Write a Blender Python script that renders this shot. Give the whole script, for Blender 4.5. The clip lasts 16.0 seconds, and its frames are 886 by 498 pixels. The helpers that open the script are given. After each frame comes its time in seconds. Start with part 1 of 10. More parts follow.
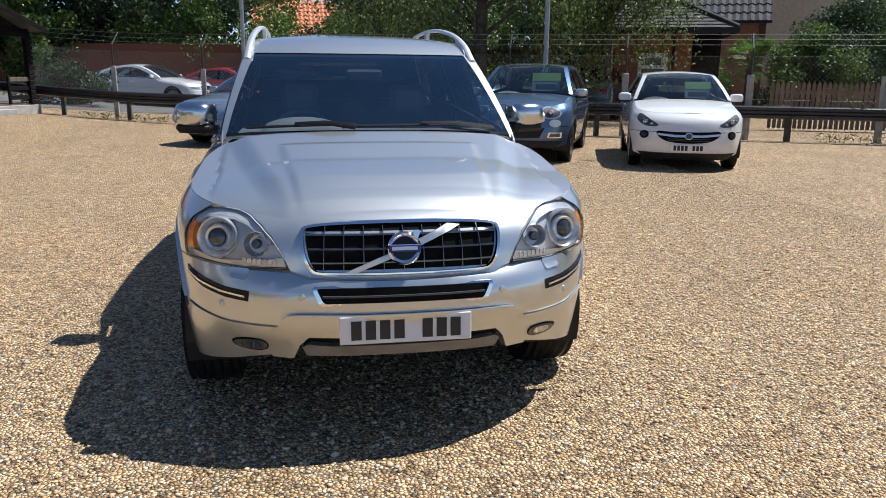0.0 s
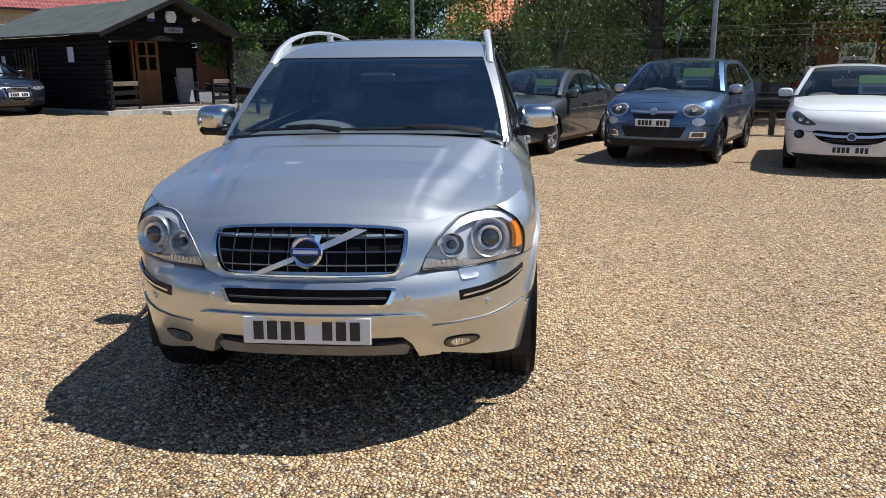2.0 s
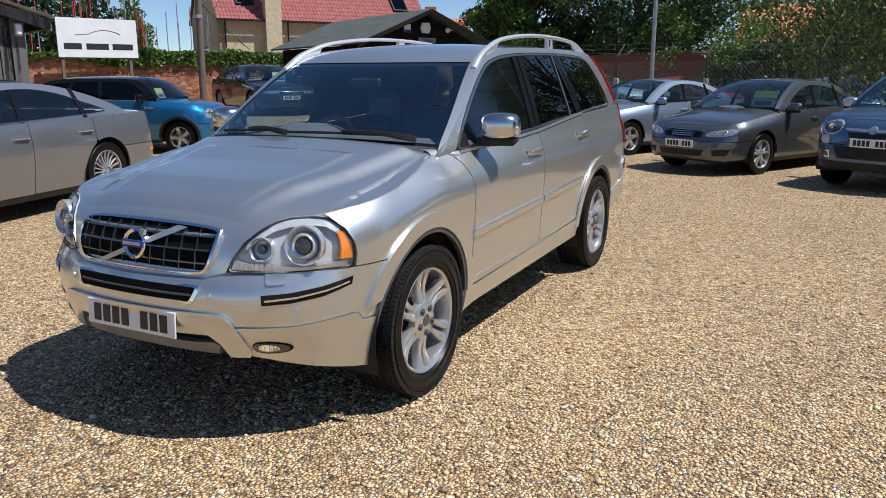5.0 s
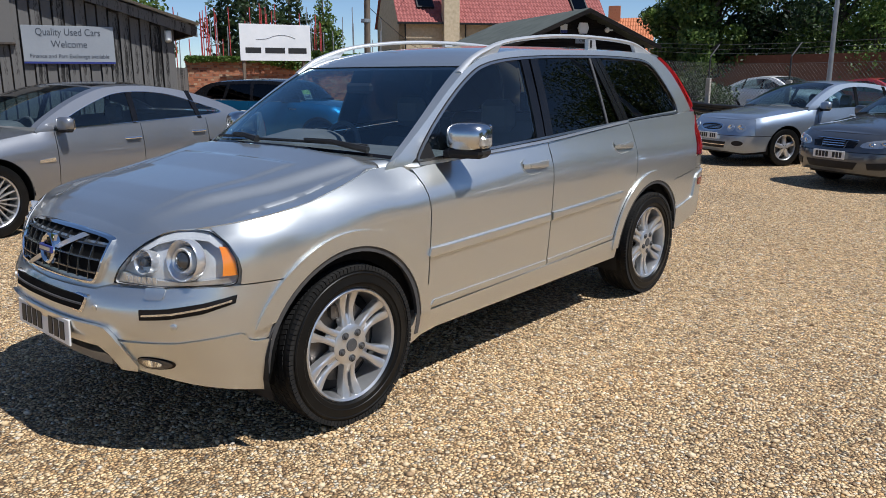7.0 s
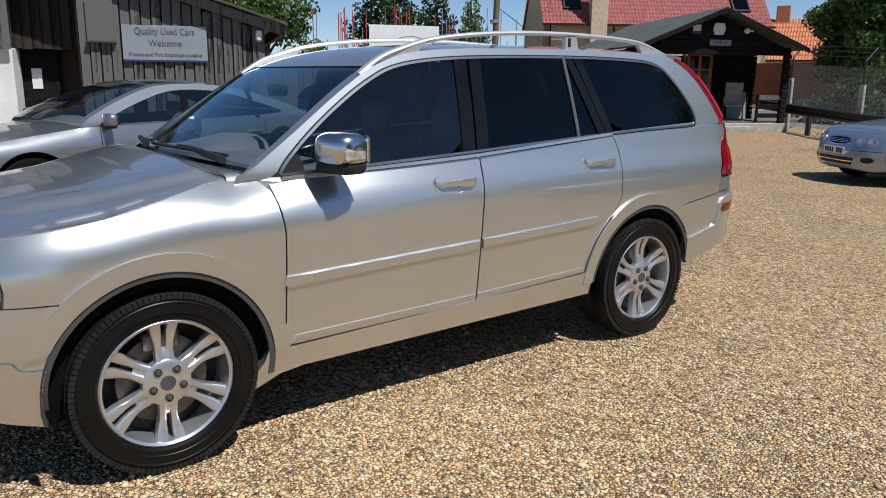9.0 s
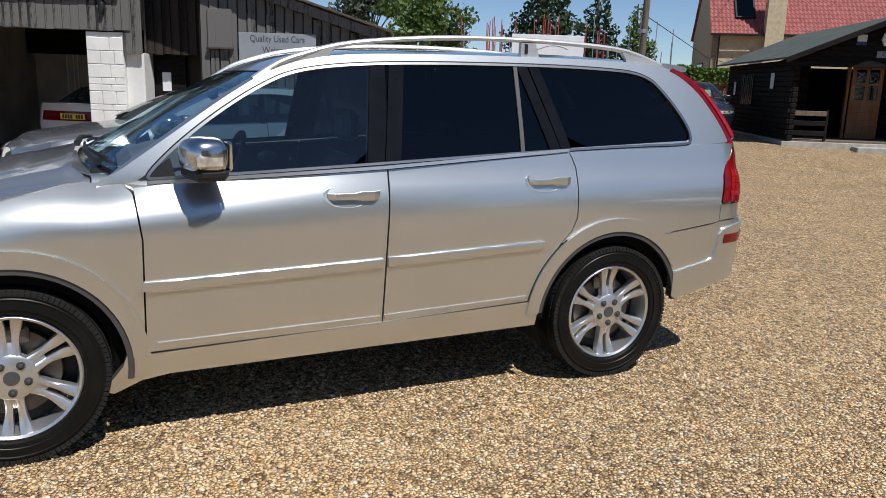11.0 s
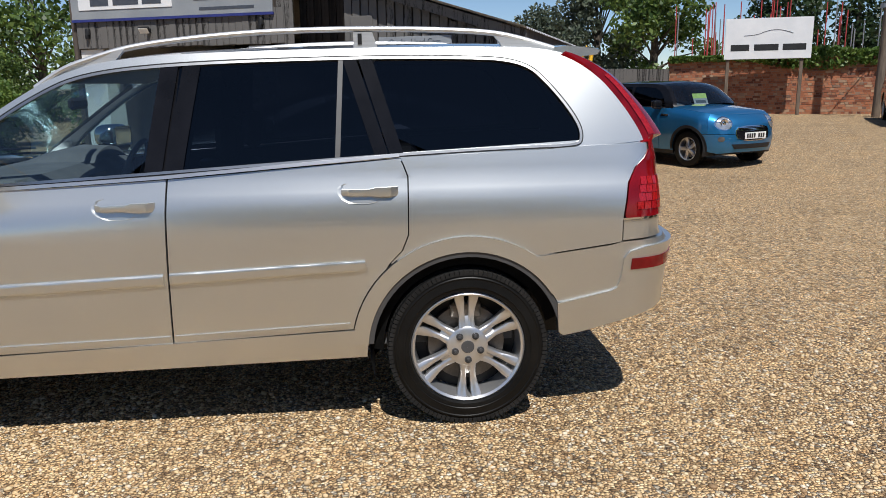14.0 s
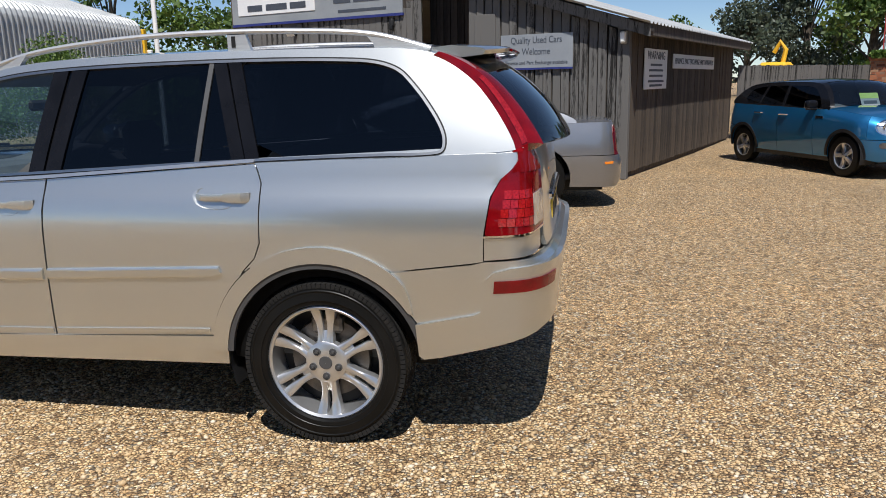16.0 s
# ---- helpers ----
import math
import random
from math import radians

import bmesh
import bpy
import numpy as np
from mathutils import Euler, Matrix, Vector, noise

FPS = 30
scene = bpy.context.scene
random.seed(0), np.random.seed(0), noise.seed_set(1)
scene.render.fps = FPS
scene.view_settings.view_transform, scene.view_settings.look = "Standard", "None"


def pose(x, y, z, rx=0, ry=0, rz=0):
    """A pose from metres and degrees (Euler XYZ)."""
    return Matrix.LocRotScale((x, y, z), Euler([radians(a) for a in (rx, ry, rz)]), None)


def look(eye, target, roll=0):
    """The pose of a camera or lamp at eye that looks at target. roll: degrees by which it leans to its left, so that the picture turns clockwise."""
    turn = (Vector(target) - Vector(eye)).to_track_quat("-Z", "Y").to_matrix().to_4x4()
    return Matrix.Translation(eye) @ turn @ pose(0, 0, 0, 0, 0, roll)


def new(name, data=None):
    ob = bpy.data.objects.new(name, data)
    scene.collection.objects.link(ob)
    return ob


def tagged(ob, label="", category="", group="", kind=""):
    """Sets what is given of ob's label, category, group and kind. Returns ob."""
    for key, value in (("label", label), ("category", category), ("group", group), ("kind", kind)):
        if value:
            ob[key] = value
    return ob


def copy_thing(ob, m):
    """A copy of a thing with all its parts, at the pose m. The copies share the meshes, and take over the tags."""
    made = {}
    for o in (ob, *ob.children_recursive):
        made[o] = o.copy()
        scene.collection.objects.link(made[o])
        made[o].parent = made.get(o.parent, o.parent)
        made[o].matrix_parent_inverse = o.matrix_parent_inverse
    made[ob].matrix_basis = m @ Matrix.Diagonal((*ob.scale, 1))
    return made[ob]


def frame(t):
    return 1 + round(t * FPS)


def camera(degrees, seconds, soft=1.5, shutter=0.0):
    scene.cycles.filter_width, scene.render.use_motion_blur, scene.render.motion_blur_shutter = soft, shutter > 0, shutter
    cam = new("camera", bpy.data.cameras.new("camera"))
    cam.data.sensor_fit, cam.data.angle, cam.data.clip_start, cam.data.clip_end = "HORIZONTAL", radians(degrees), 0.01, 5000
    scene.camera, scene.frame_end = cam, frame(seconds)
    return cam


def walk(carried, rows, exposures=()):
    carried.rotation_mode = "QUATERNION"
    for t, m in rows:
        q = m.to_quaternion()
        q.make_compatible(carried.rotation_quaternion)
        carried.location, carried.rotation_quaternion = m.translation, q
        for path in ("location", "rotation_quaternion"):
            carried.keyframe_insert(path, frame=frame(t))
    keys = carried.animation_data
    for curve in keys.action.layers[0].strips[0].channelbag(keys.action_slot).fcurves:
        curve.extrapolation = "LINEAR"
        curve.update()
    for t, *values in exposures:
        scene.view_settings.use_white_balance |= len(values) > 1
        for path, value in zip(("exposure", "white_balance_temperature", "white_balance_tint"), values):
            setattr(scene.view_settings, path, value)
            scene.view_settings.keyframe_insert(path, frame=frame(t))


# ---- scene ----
cam = camera(60.6, 16.0, soft=0.7)
PATH = [
    (0, (-0.384, -5.165, 1.507), (-0.024, -3.253, 1.045), 0.6),
    (0.5, (-0.11, -5.183, 1.518), (0.133, -3.255, 1.048), 0.4),
    (1, (0.236, -5.271, 1.536), (0.35, -3.331, 1.062), 0.1),
    (1.5, (0.534, -5.245, 1.523), (0.507, -3.303, 1.046), -0.1),
    (2, (0.789, -5.175, 1.543), (0.623, -3.239, 1.071), -0.5),
    (2.5, (1.123, -5.143, 1.526), (0.823, -3.223, 1.056), -0.8),
    (3, (1.431, -5.093, 1.538), (1.004, -3.195, 1.072), -1.0),
    (3.5, (1.687, -4.893, 1.51), (1.137, -3.027, 1.048), -1.1),
    (4, (1.91, -4.755, 1.501), (1.238, -2.928, 1.042), -0.9),
    (4.2, (2.047, -4.709, 1.494), (1.331, -2.898, 1.039), -0.7),
    (6.3, (3.175, -3.985, 1.545), (2.015, -2.418, 1.101), 0.1),
    (6.5, (3.234, -3.886, 1.542), (2.035, -2.348, 1.098), -0.0),
    (7, (3.336, -3.57, 1.532), (2.049, -2.105, 1.09), -0.1),
    (7.5, (3.471, -3.27, 1.513), (2.11, -1.872, 1.071), -0.0),
    (8, (3.667, -2.927, 1.532), (2.242, -1.595, 1.091), 0.2),
    (8.5, (3.723, -2.578, 1.508), (2.236, -1.317, 1.065), 0.4),
    (8.7, (3.732, -2.441, 1.52), (2.218, -1.211, 1.079), 0.5),
    (10.8, (4.157, -1.154, 1.573), (2.381, -0.344, 1.14), 1.6),
    (11, (4.17, -1.038, 1.553), (2.387, -0.237, 1.129), 1.7),
    (11.5, (4.242, -0.708, 1.576), (2.42, -0.002, 1.15), 1.5),
    (12, (4.208, -0.355, 1.566), (2.352, 0.255, 1.138), 0.9),
    (12.5, (4.201, -0.029, 1.543), (2.315, 0.48, 1.112), 0.4),
    (13, (4.262, 0.37, 1.569), (2.352, 0.772, 1.137), -0.2),
    (13.5, (4.232, 0.707, 1.536), (2.3, 0.994, 1.106), -0.6),
    (14, (4.181, 1.051, 1.55), (2.234, 1.212, 1.12), -0.9),
    (14.5, (4.169, 1.472, 1.551), (2.216, 1.504, 1.124), -1.2),
    (15, (4.069, 1.799, 1.522), (2.118, 1.698, 1.095), -1.3),
    (15.5, (3.962, 2.124, 1.548), (2.022, 1.891, 1.122), -1.2),
    (16, (3.891, 2.518, 1.547), (1.971, 2.158, 1.121), -1.1),
]
walk(cam, [(t, look(eye, target, roll)) for t, eye, target, roll in PATH], [(0, 0.39, 6080, 10), (6, 0.26, 6080, 10), (11, 0.06, 6300, 10), (16, 0.13, 6380, 10)])

# ---- world, sun, exposure ----
SUN_TO = Vector((0.57, 0.12, 1.0)).normalized()
world = bpy.data.worlds.new("sky")
scene.world = world
world.use_nodes = True
wn = world.node_tree.nodes
sky = wn.new("ShaderNodeTexSky")
sky.sky_type = "NISHITA"
sky.sun_disc = False
sky.sun_elevation = math.asin(SUN_TO.z)
sky.sun_rotation = math.atan2(SUN_TO.x, SUN_TO.y)
sky.altitude, sky.air_density, sky.dust_density, sky.ozone_density = 2600, 1.0, 0.1, 3.5
world.node_tree.links.new(sky.outputs[0], wn["Background"].inputs[0])
wn["Background"].inputs[1].default_value = 0.088
sun_data = bpy.data.lights.new("sun", "SUN")
sun_data.energy, sun_data.angle, sun_data.color = 4.9, radians(0.53), (1.0, 0.965, 0.91)
sun = new("sun", sun_data)
sun.matrix_world = look((20, 5, 40), Vector((20, 5, 40)) - SUN_TO)


# ---- materials ----
def material(name):
    m = bpy.data.materials.new(name)
    m.use_nodes = True
    return m, m.node_tree.nodes, m.node_tree.links, m.node_tree.nodes["Principled BSDF"]


def ramp(nodes, stops):
    r = nodes.new("ShaderNodeValToRGB")
    el = r.color_ramp.elements
    el[0].position, el[0].color = stops[0][0], (*stops[0][1], 1)
    el[1].position, el[1].color = stops[-1][0], (*stops[-1][1], 1)
    for p, c in stops[1:-1]:
        e = el.new(p)
        e.color = (*c, 1)
    return r


def mottled(name, c1, c2, scale=3.0, rough=0.6, metal=0.0, bump=0.0, bump_scale=60.0, stretch=(1, 1, 1), coat=0.0, fine=0.25, spec=0.5, per_object=0.0):
    """A surface with colour variation at two scales and a fine relief."""
    m, n, l, b = material(name)
    tc = n.new("ShaderNodeTexCoord")
    mp = n.new("ShaderNodeMapping")
    mp.inputs["Scale"].default_value = stretch
    l.new(tc.outputs["Object"], mp.inputs[0])
    a = n.new("ShaderNodeTexNoise")
    a.inputs["Scale"].default_value, a.inputs["Detail"].default_value = scale, 6
    f = n.new("ShaderNodeTexNoise")
    f.inputs["Scale"].default_value, f.inputs["Detail"].default_value = scale * 14, 4
    l.new(mp.outputs[0], a.inputs[0])
    l.new(mp.outputs[0], f.inputs[0])
    mix = n.new("ShaderNodeMath")
    mix.operation = "MULTIPLY_ADD"
    mix.inputs[1].default_value = fine
    l.new(f.outputs[0], mix.inputs[0])
    l.new(a.outputs[0], mix.inputs[2])
    out = mix.outputs[0]
    if per_object:
        oi = n.new("ShaderNodeObjectInfo")
        pm = n.new("ShaderNodeMath")
        pm.operation = "MULTIPLY_ADD"
        pm.inputs[1].default_value = per_object
        l.new(oi.outputs["Random"], pm.inputs[0])
        l.new(out, pm.inputs[2])
        out = pm.outputs[0]
    shift = fine * 0.5 + per_object * 0.5
    r = ramp(n, [(0.3 + shift, c1), (0.7 + shift, c2)])
    l.new(out, r.inputs[0])
    l.new(r.outputs[0], b.inputs["Base Color"])
    b.inputs["Roughness"].default_value, b.inputs["Metallic"].default_value = rough, metal
    b.inputs["Coat Weight"].default_value = coat
    b.inputs["Coat Roughness"].default_value = 0.04
    b.inputs["Specular IOR Level"].default_value = spec
    if bump:
        t = n.new("ShaderNodeTexNoise")
        t.inputs["Scale"].default_value, t.inputs["Detail"].default_value = bump_scale, 5
        l.new(mp.outputs[0], t.inputs[0])
        bp = n.new("ShaderNodeBump")
        bp.inputs["Strength"].default_value, bp.inputs["Distance"].default_value = min(1.0, bump * 20), bump
        l.new(t.outputs[0], bp.inputs["Height"])
        l.new(bp.outputs[0], b.inputs["Normal"])
    return m


def paint(name, col, metal=0.0, rough=0.35, dust=0.06, twin=0.0):
    """Car lacquer: a flaked base under a clear coat, faintly dusty; twin: the share of flakes that lie flat."""
    m, n, l, b = material(name)
    tc = n.new("ShaderNodeTexCoord")
    f = n.new("ShaderNodeTexNoise")
    f.inputs["Scale"].default_value, f.inputs["Detail"].default_value = 900, 1
    d = n.new("ShaderNodeTexNoise")
    d.inputs["Scale"].default_value, d.inputs["Detail"].default_value = 2.2, 5
    l.new(tc.outputs["Object"], f.inputs[0])
    l.new(tc.outputs["Object"], d.inputs[0])
    lo = tuple(c * 0.88 for c in col)
    hi = tuple(min(1, c * 1.1) for c in col)
    r = ramp(n, [(0.35, lo), (0.65, hi)])
    l.new(f.outputs[0], r.inputs[0])
    mx = n.new("ShaderNodeMix")
    mx.data_type = "RGBA"
    mx.inputs[7].default_value = (0.42, 0.38, 0.31, 1)
    sc = n.new("ShaderNodeMath")
    sc.operation = "MULTIPLY"
    sc.inputs[1].default_value = dust
    l.new(d.outputs[0], sc.inputs[0])
    l.new(sc.outputs[0], mx.inputs[0])
    l.new(r.outputs[0], mx.inputs[6])
    l.new(mx.outputs[2], b.inputs["Base Color"])
    rr = n.new("ShaderNodeMapRange")
    rr.inputs["To Min"].default_value, rr.inputs["To Max"].default_value = rough * 0.9, rough * 1.2
    l.new(d.outputs[0], rr.inputs["Value"])
    l.new(rr.outputs[0], b.inputs["Roughness"])
    b.inputs["Metallic"].default_value = metal
    b.inputs["Coat Weight"].default_value, b.inputs["Coat Roughness"].default_value = 1.0, 0.03
    b.inputs["Coat IOR"].default_value = 1.6
    if twin:
        flat = n.new("ShaderNodeBsdfPrincipled")
        l.new(mx.outputs[2], flat.inputs["Base Color"])
        flat.inputs["Metallic"].default_value, flat.inputs["Roughness"].default_value = 1.0, 0.28
        flat.inputs["Coat Weight"].default_value, flat.inputs["Coat Roughness"].default_value = 1.0, 0.03
        flat.inputs["Coat IOR"].default_value = 1.6
        both = n.new("ShaderNodeMixShader")
        both.inputs[0].default_value = twin
        l.new(b.outputs[0], both.inputs[1])
        l.new(flat.outputs[0], both.inputs[2])
        l.new(both.outputs[0], n["Material Output"].inputs[0])
    return m


def glass(name, tint, gloss_rough=0.01, ior=1.8, film=0.0, sheen=(1.0, 1.0, 1.0)):
    """A thin pane: tinted see-through with a mirror gloss that grows at grazing angles; film: the share of a blue haze
    that puts sky reflection into the colour.
    """
    m, n, l, b = material(name)
    n.remove(b)
    tr = n.new("ShaderNodeBsdfTransparent")
    tr.inputs[0].default_value = (*tint, 1)
    gl = n.new("ShaderNodeBsdfGlossy")
    gl.inputs["Roughness"].default_value = gloss_rough
    gl.inputs["Color"].default_value = (*sheen, 1)
    f0 = ((ior - 1) / (ior + 1)) ** 2
    lw = n.new("ShaderNodeLayerWeight")
    lw.inputs["Blend"].default_value = 0.5
    pw = n.new("ShaderNodeMath")
    pw.operation = "POWER"
    pw.inputs[1].default_value = 5.0
    l.new(lw.outputs["Facing"], pw.inputs[0])
    fr = n.new("ShaderNodeMath")
    fr.operation = "MULTIPLY_ADD"
    fr.inputs[1].default_value, fr.inputs[2].default_value = 1 - f0, f0
    l.new(pw.outputs[0], fr.inputs[0])
    mx = n.new("ShaderNodeMixShader")
    l.new(fr.outputs[0], mx.inputs[0])
    l.new(tr.outputs[0], mx.inputs[1])
    l.new(gl.outputs[0], mx.inputs[2])
    if film:
        df = n.new("ShaderNodeBsdfDiffuse")
        # diffuse blue that stands in for sky mirrored in the pane
        df.inputs[0].default_value = (0.42, 0.54, 0.66, 1)
        tc = n.new("ShaderNodeTexCoord")
        ns = n.new("ShaderNodeTexNoise")
        ns.inputs["Scale"].default_value, ns.inputs["Detail"].default_value = 2.5, 5
        l.new(tc.outputs["Object"], ns.inputs[0])
        am = n.new("ShaderNodeMath")
        am.operation = "MULTIPLY"
        am.inputs[1].default_value = film * 2
        l.new(ns.outputs[0], am.inputs[0])
        m2 = n.new("ShaderNodeMixShader")
        l.new(am.outputs[0], m2.inputs[0])
        l.new(mx.outputs[0], m2.inputs[1])
        l.new(df.outputs[0], m2.inputs[2])
        mx = m2
    l.new(mx.outputs[0], n["Material Output"].inputs[0])
    return m


def gravel_material():
    m, n, l, b = material("gravel")
    g = n.new("ShaderNodeNewGeometry")
    wob = n.new("ShaderNodeTexNoise")
    wob.inputs["Scale"].default_value = 30
    l.new(g.outputs["Position"], wob.inputs[0])
    add = n.new("ShaderNodeVectorMath")
    add.operation = "MULTIPLY_ADD"
    add.inputs[1].default_value = (0.012, 0.012, 0.012)
    l.new(wob.outputs["Color"], add.inputs[0])
    l.new(g.outputs["Position"], add.inputs[2])
    v = n.new("ShaderNodeTexVoronoi")
    v.inputs["Scale"].default_value = 58
    l.new(add.outputs[0], v.inputs["Vector"])
    sep = n.new("ShaderNodeSeparateColor")
    l.new(v.outputs["Color"], sep.inputs[0])
    r = ramp(n, [(0.0, (0.24, 0.15, 0.08)), (0.2, (0.53, 0.35, 0.185)), (0.42, (0.76, 0.54, 0.30)), (0.62, (0.87, 0.68, 0.425)), (0.80, (0.69, 0.43, 0.20)), (0.9, (0.92, 0.83, 0.67)), (1.0, (0.30, 0.25, 0.20))])
    l.new(sep.outputs[0], r.inputs[0])
    big = n.new("ShaderNodeTexNoise")
    big.inputs["Scale"].default_value, big.inputs["Detail"].default_value = 0.9, 6
    l.new(g.outputs["Position"], big.inputs[0])
    br = ramp(n, [(0.28, (0.665, 0.655, 0.62)), (0.46, (0.795, 0.80, 0.80)), (0.60, (0.845, 0.835, 0.80)), (0.78, (0.875, 0.82, 0.73))])
    mid = n.new("ShaderNodeTexNoise")
    mid.inputs["Scale"].default_value, mid.inputs["Detail"].default_value = 14, 8
    mid.inputs["Roughness"].default_value = 0.75
    l.new(g.outputs["Position"], mid.inputs[0])
    blend = n.new("ShaderNodeMath")
    blend.operation = "MULTIPLY_ADD"
    blend.inputs[1].default_value = 0.95
    l.new(mid.outputs[0], blend.inputs[0])
    off = n.new("ShaderNodeMath")
    off.operation = "SUBTRACT"
    off.inputs[1].default_value = 0.475
    l.new(big.outputs[0], off.inputs[0])
    l.new(off.outputs[0], blend.inputs[2])
    l.new(blend.outputs[0], br.inputs[0])
    mul = n.new("ShaderNodeMix")
    mul.data_type, mul.blend_type = "RGBA", "MULTIPLY"
    mul.inputs[0].default_value = 1
    l.new(r.outputs[0], mul.inputs[6])
    l.new(br.outputs[0], mul.inputs[7])
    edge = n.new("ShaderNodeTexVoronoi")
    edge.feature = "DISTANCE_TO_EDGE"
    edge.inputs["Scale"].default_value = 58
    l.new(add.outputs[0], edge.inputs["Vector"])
    # dark rims: the shade in the gaps between stones, put into the colour
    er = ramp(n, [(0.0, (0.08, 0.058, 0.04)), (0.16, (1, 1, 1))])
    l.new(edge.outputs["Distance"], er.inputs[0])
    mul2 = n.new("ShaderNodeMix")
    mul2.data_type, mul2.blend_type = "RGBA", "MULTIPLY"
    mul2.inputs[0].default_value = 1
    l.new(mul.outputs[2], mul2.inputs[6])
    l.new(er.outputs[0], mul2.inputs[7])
    v2 = n.new("ShaderNodeTexVoronoi")
    v2.inputs["Scale"].default_value = 43
    l.new(add.outputs[0], v2.inputs["Vector"])
    sep2 = n.new("ShaderNodeSeparateColor")
    l.new(v2.outputs["Color"], sep2.inputs[0])
    # random tone per cell; the dark end also paints in shade between stones
    r2 = ramp(n, [(0.0, (0.56, 0.50, 0.42)), (0.12, (0.80, 0.75, 0.67)), (0.33, (1.08, 1.04, 0.97)), (0.72, (1.28, 1.22, 1.13)), (0.9, (1.48, 1.41, 1.30)), (1.0, (1.66, 1.62, 1.55))])
    l.new(sep2.outputs[0], r2.inputs[0])
    mul3 = n.new("ShaderNodeMix")
    mul3.data_type, mul3.blend_type = "RGBA", "MULTIPLY"
    mul3.inputs[0].default_value = 1
    l.new(mul2.outputs[2], mul3.inputs[6])
    l.new(r2.outputs[0], mul3.inputs[7])
    l.new(mul3.outputs[2], b.inputs["Base Color"])
    b.inputs["Roughness"].default_value = 0.75
    dome = n.new("ShaderNodeMath")
    dome.operation = "MULTIPLY_ADD"
    dome.inputs[1].default_value = -1.0
    l.new(v.outputs["Distance"], dome.inputs[0])
    l.new(sep.outputs[1], dome.inputs[2])
    bp = n.new("ShaderNodeBump")
    bp.inputs["Strength"].default_value, bp.inputs["Distance"].default_value = 1.0, 0.022
    l.new(dome.outputs[0], bp.inputs["Height"])
    l.new(bp.outputs[0], b.inputs["Normal"])
    return m


def island_material(name, stops, rough=0.7):
    """Colour drawn at random for each separate piece of a joined mesh."""
    m, n, l, b = material(name)
    g = n.new("ShaderNodeNewGeometry")
    r = ramp(n, stops)
    l.new(g.outputs["Random Per Island"], r.inputs[0])
    t = n.new("ShaderNodeTexNoise")
    t.inputs["Scale"].default_value = 140
    l.new(g.outputs["Position"], t.inputs[0])
    tr = ramp(n, [(0.3, (0.8, 0.8, 0.8)), (0.7, (1.1, 1.1, 1.1))])
    l.new(t.outputs[0], tr.inputs[0])
    mul = n.new("ShaderNodeMix")
    mul.data_type, mul.blend_type = "RGBA", "MULTIPLY"
    mul.inputs[0].default_value = 1
    l.new(r.outputs[0], mul.inputs[6])
    l.new(tr.outputs[0], mul.inputs[7])
    l.new(mul.outputs[2], b.inputs["Base Color"])
    b.inputs["Roughness"].default_value = rough
    return m


def leaf_material(name, stops):
    m = island_material(name, stops, 0.5)
    n, l = m.node_tree.nodes, m.node_tree.links
    b = n["Principled BSDF"]
    src = b.inputs["Base Color"].links[0].from_socket
    t = n.new("ShaderNodeBsdfTranslucent")
    l.new(src, t.inputs[0])
    mx = n.new("ShaderNodeMixShader")
    mx.inputs[0].default_value = 0.35
    l.new(b.outputs[0], mx.inputs[1])
    l.new(t.outputs[0], mx.inputs[2])
    l.new(mx.outputs[0], n["Material Output"].inputs[0])
    return m


M_GRAVEL = gravel_material()
M_STONE = island_material("pebble", [(0.0, (0.26, 0.16, 0.08)), (0.15, (0.50, 0.34, 0.18)), (0.4, (0.65, 0.48, 0.27)), (0.65, (0.71, 0.56, 0.36)), (0.85, (0.60, 0.40, 0.195)), (0.95, (0.78, 0.68, 0.53)), (1.0, (0.40, 0.34, 0.27))])
M_SILVER = paint("silver lacquer", (0.648, 0.662, 0.652), 0.96, 0.64, 0.03, twin=0.73)
M_SILVER_LOW = paint("silver bumper lacquer", (0.648, 0.660, 0.650), 0.96, 0.64, 0.06, twin=0.73)
M_RUBBER = mottled("dressed tyre rubber", (0.004, 0.004, 0.004), (0.008, 0.0079, 0.0077), 6, 0.40, spec=0.2, bump=0.0006, bump_scale=160)
M_TREAD = mottled("worn tyre tread", (0.010, 0.0098, 0.0095), (0.022, 0.021, 0.020), 9, 0.8, spec=0.2, bump=0.0006, bump_scale=200)
M_BLACK = mottled("black plastic", (0.012, 0.012, 0.013), (0.022, 0.022, 0.023), 8, 0.5, spec=0.25)
M_GLOSSBLACK = mottled("gloss black trim", (0.006, 0.006, 0.007), (0.010, 0.010, 0.012), 8, 0.12, spec=0.25)
M_TRIM = mottled("dark grey trim", (0.05, 0.05, 0.052), (0.07, 0.07, 0.072), 8, 0.55)
M_CHROME = mottled("chrome", (0.78, 0.78, 0.79), (0.84, 0.84, 0.85), 4, 0.06, 1.0)
M_ALLOY = mottled("alloy wheel lacquer", (0.55, 0.55, 0.555), (0.64, 0.64, 0.645), 5, 0.30, 0.8, coat=0.6)
M_DARKMETAL = mottled("brake iron", (0.10, 0.095, 0.09), (0.2, 0.18, 0.16), 12, 0.5, 0.8)
# film and blue sheen paint extra sky reflection into the screen
M_WINDSCREEN = glass("windscreen glass", (0.74, 0.86, 0.90), ior=2.25, film=0.006, sheen=(0.62, 0.88, 1.0))
M_GLASS = glass("tinted side glass", (0.52, 0.66, 0.70), ior=1.75, film=0.003)
M_PRIVACY = glass("privacy glass", (0.035, 0.042, 0.055), ior=1.5)
M_LENS = glass("clear lamp lens", (0.93, 0.94, 0.95), ior=1.45)
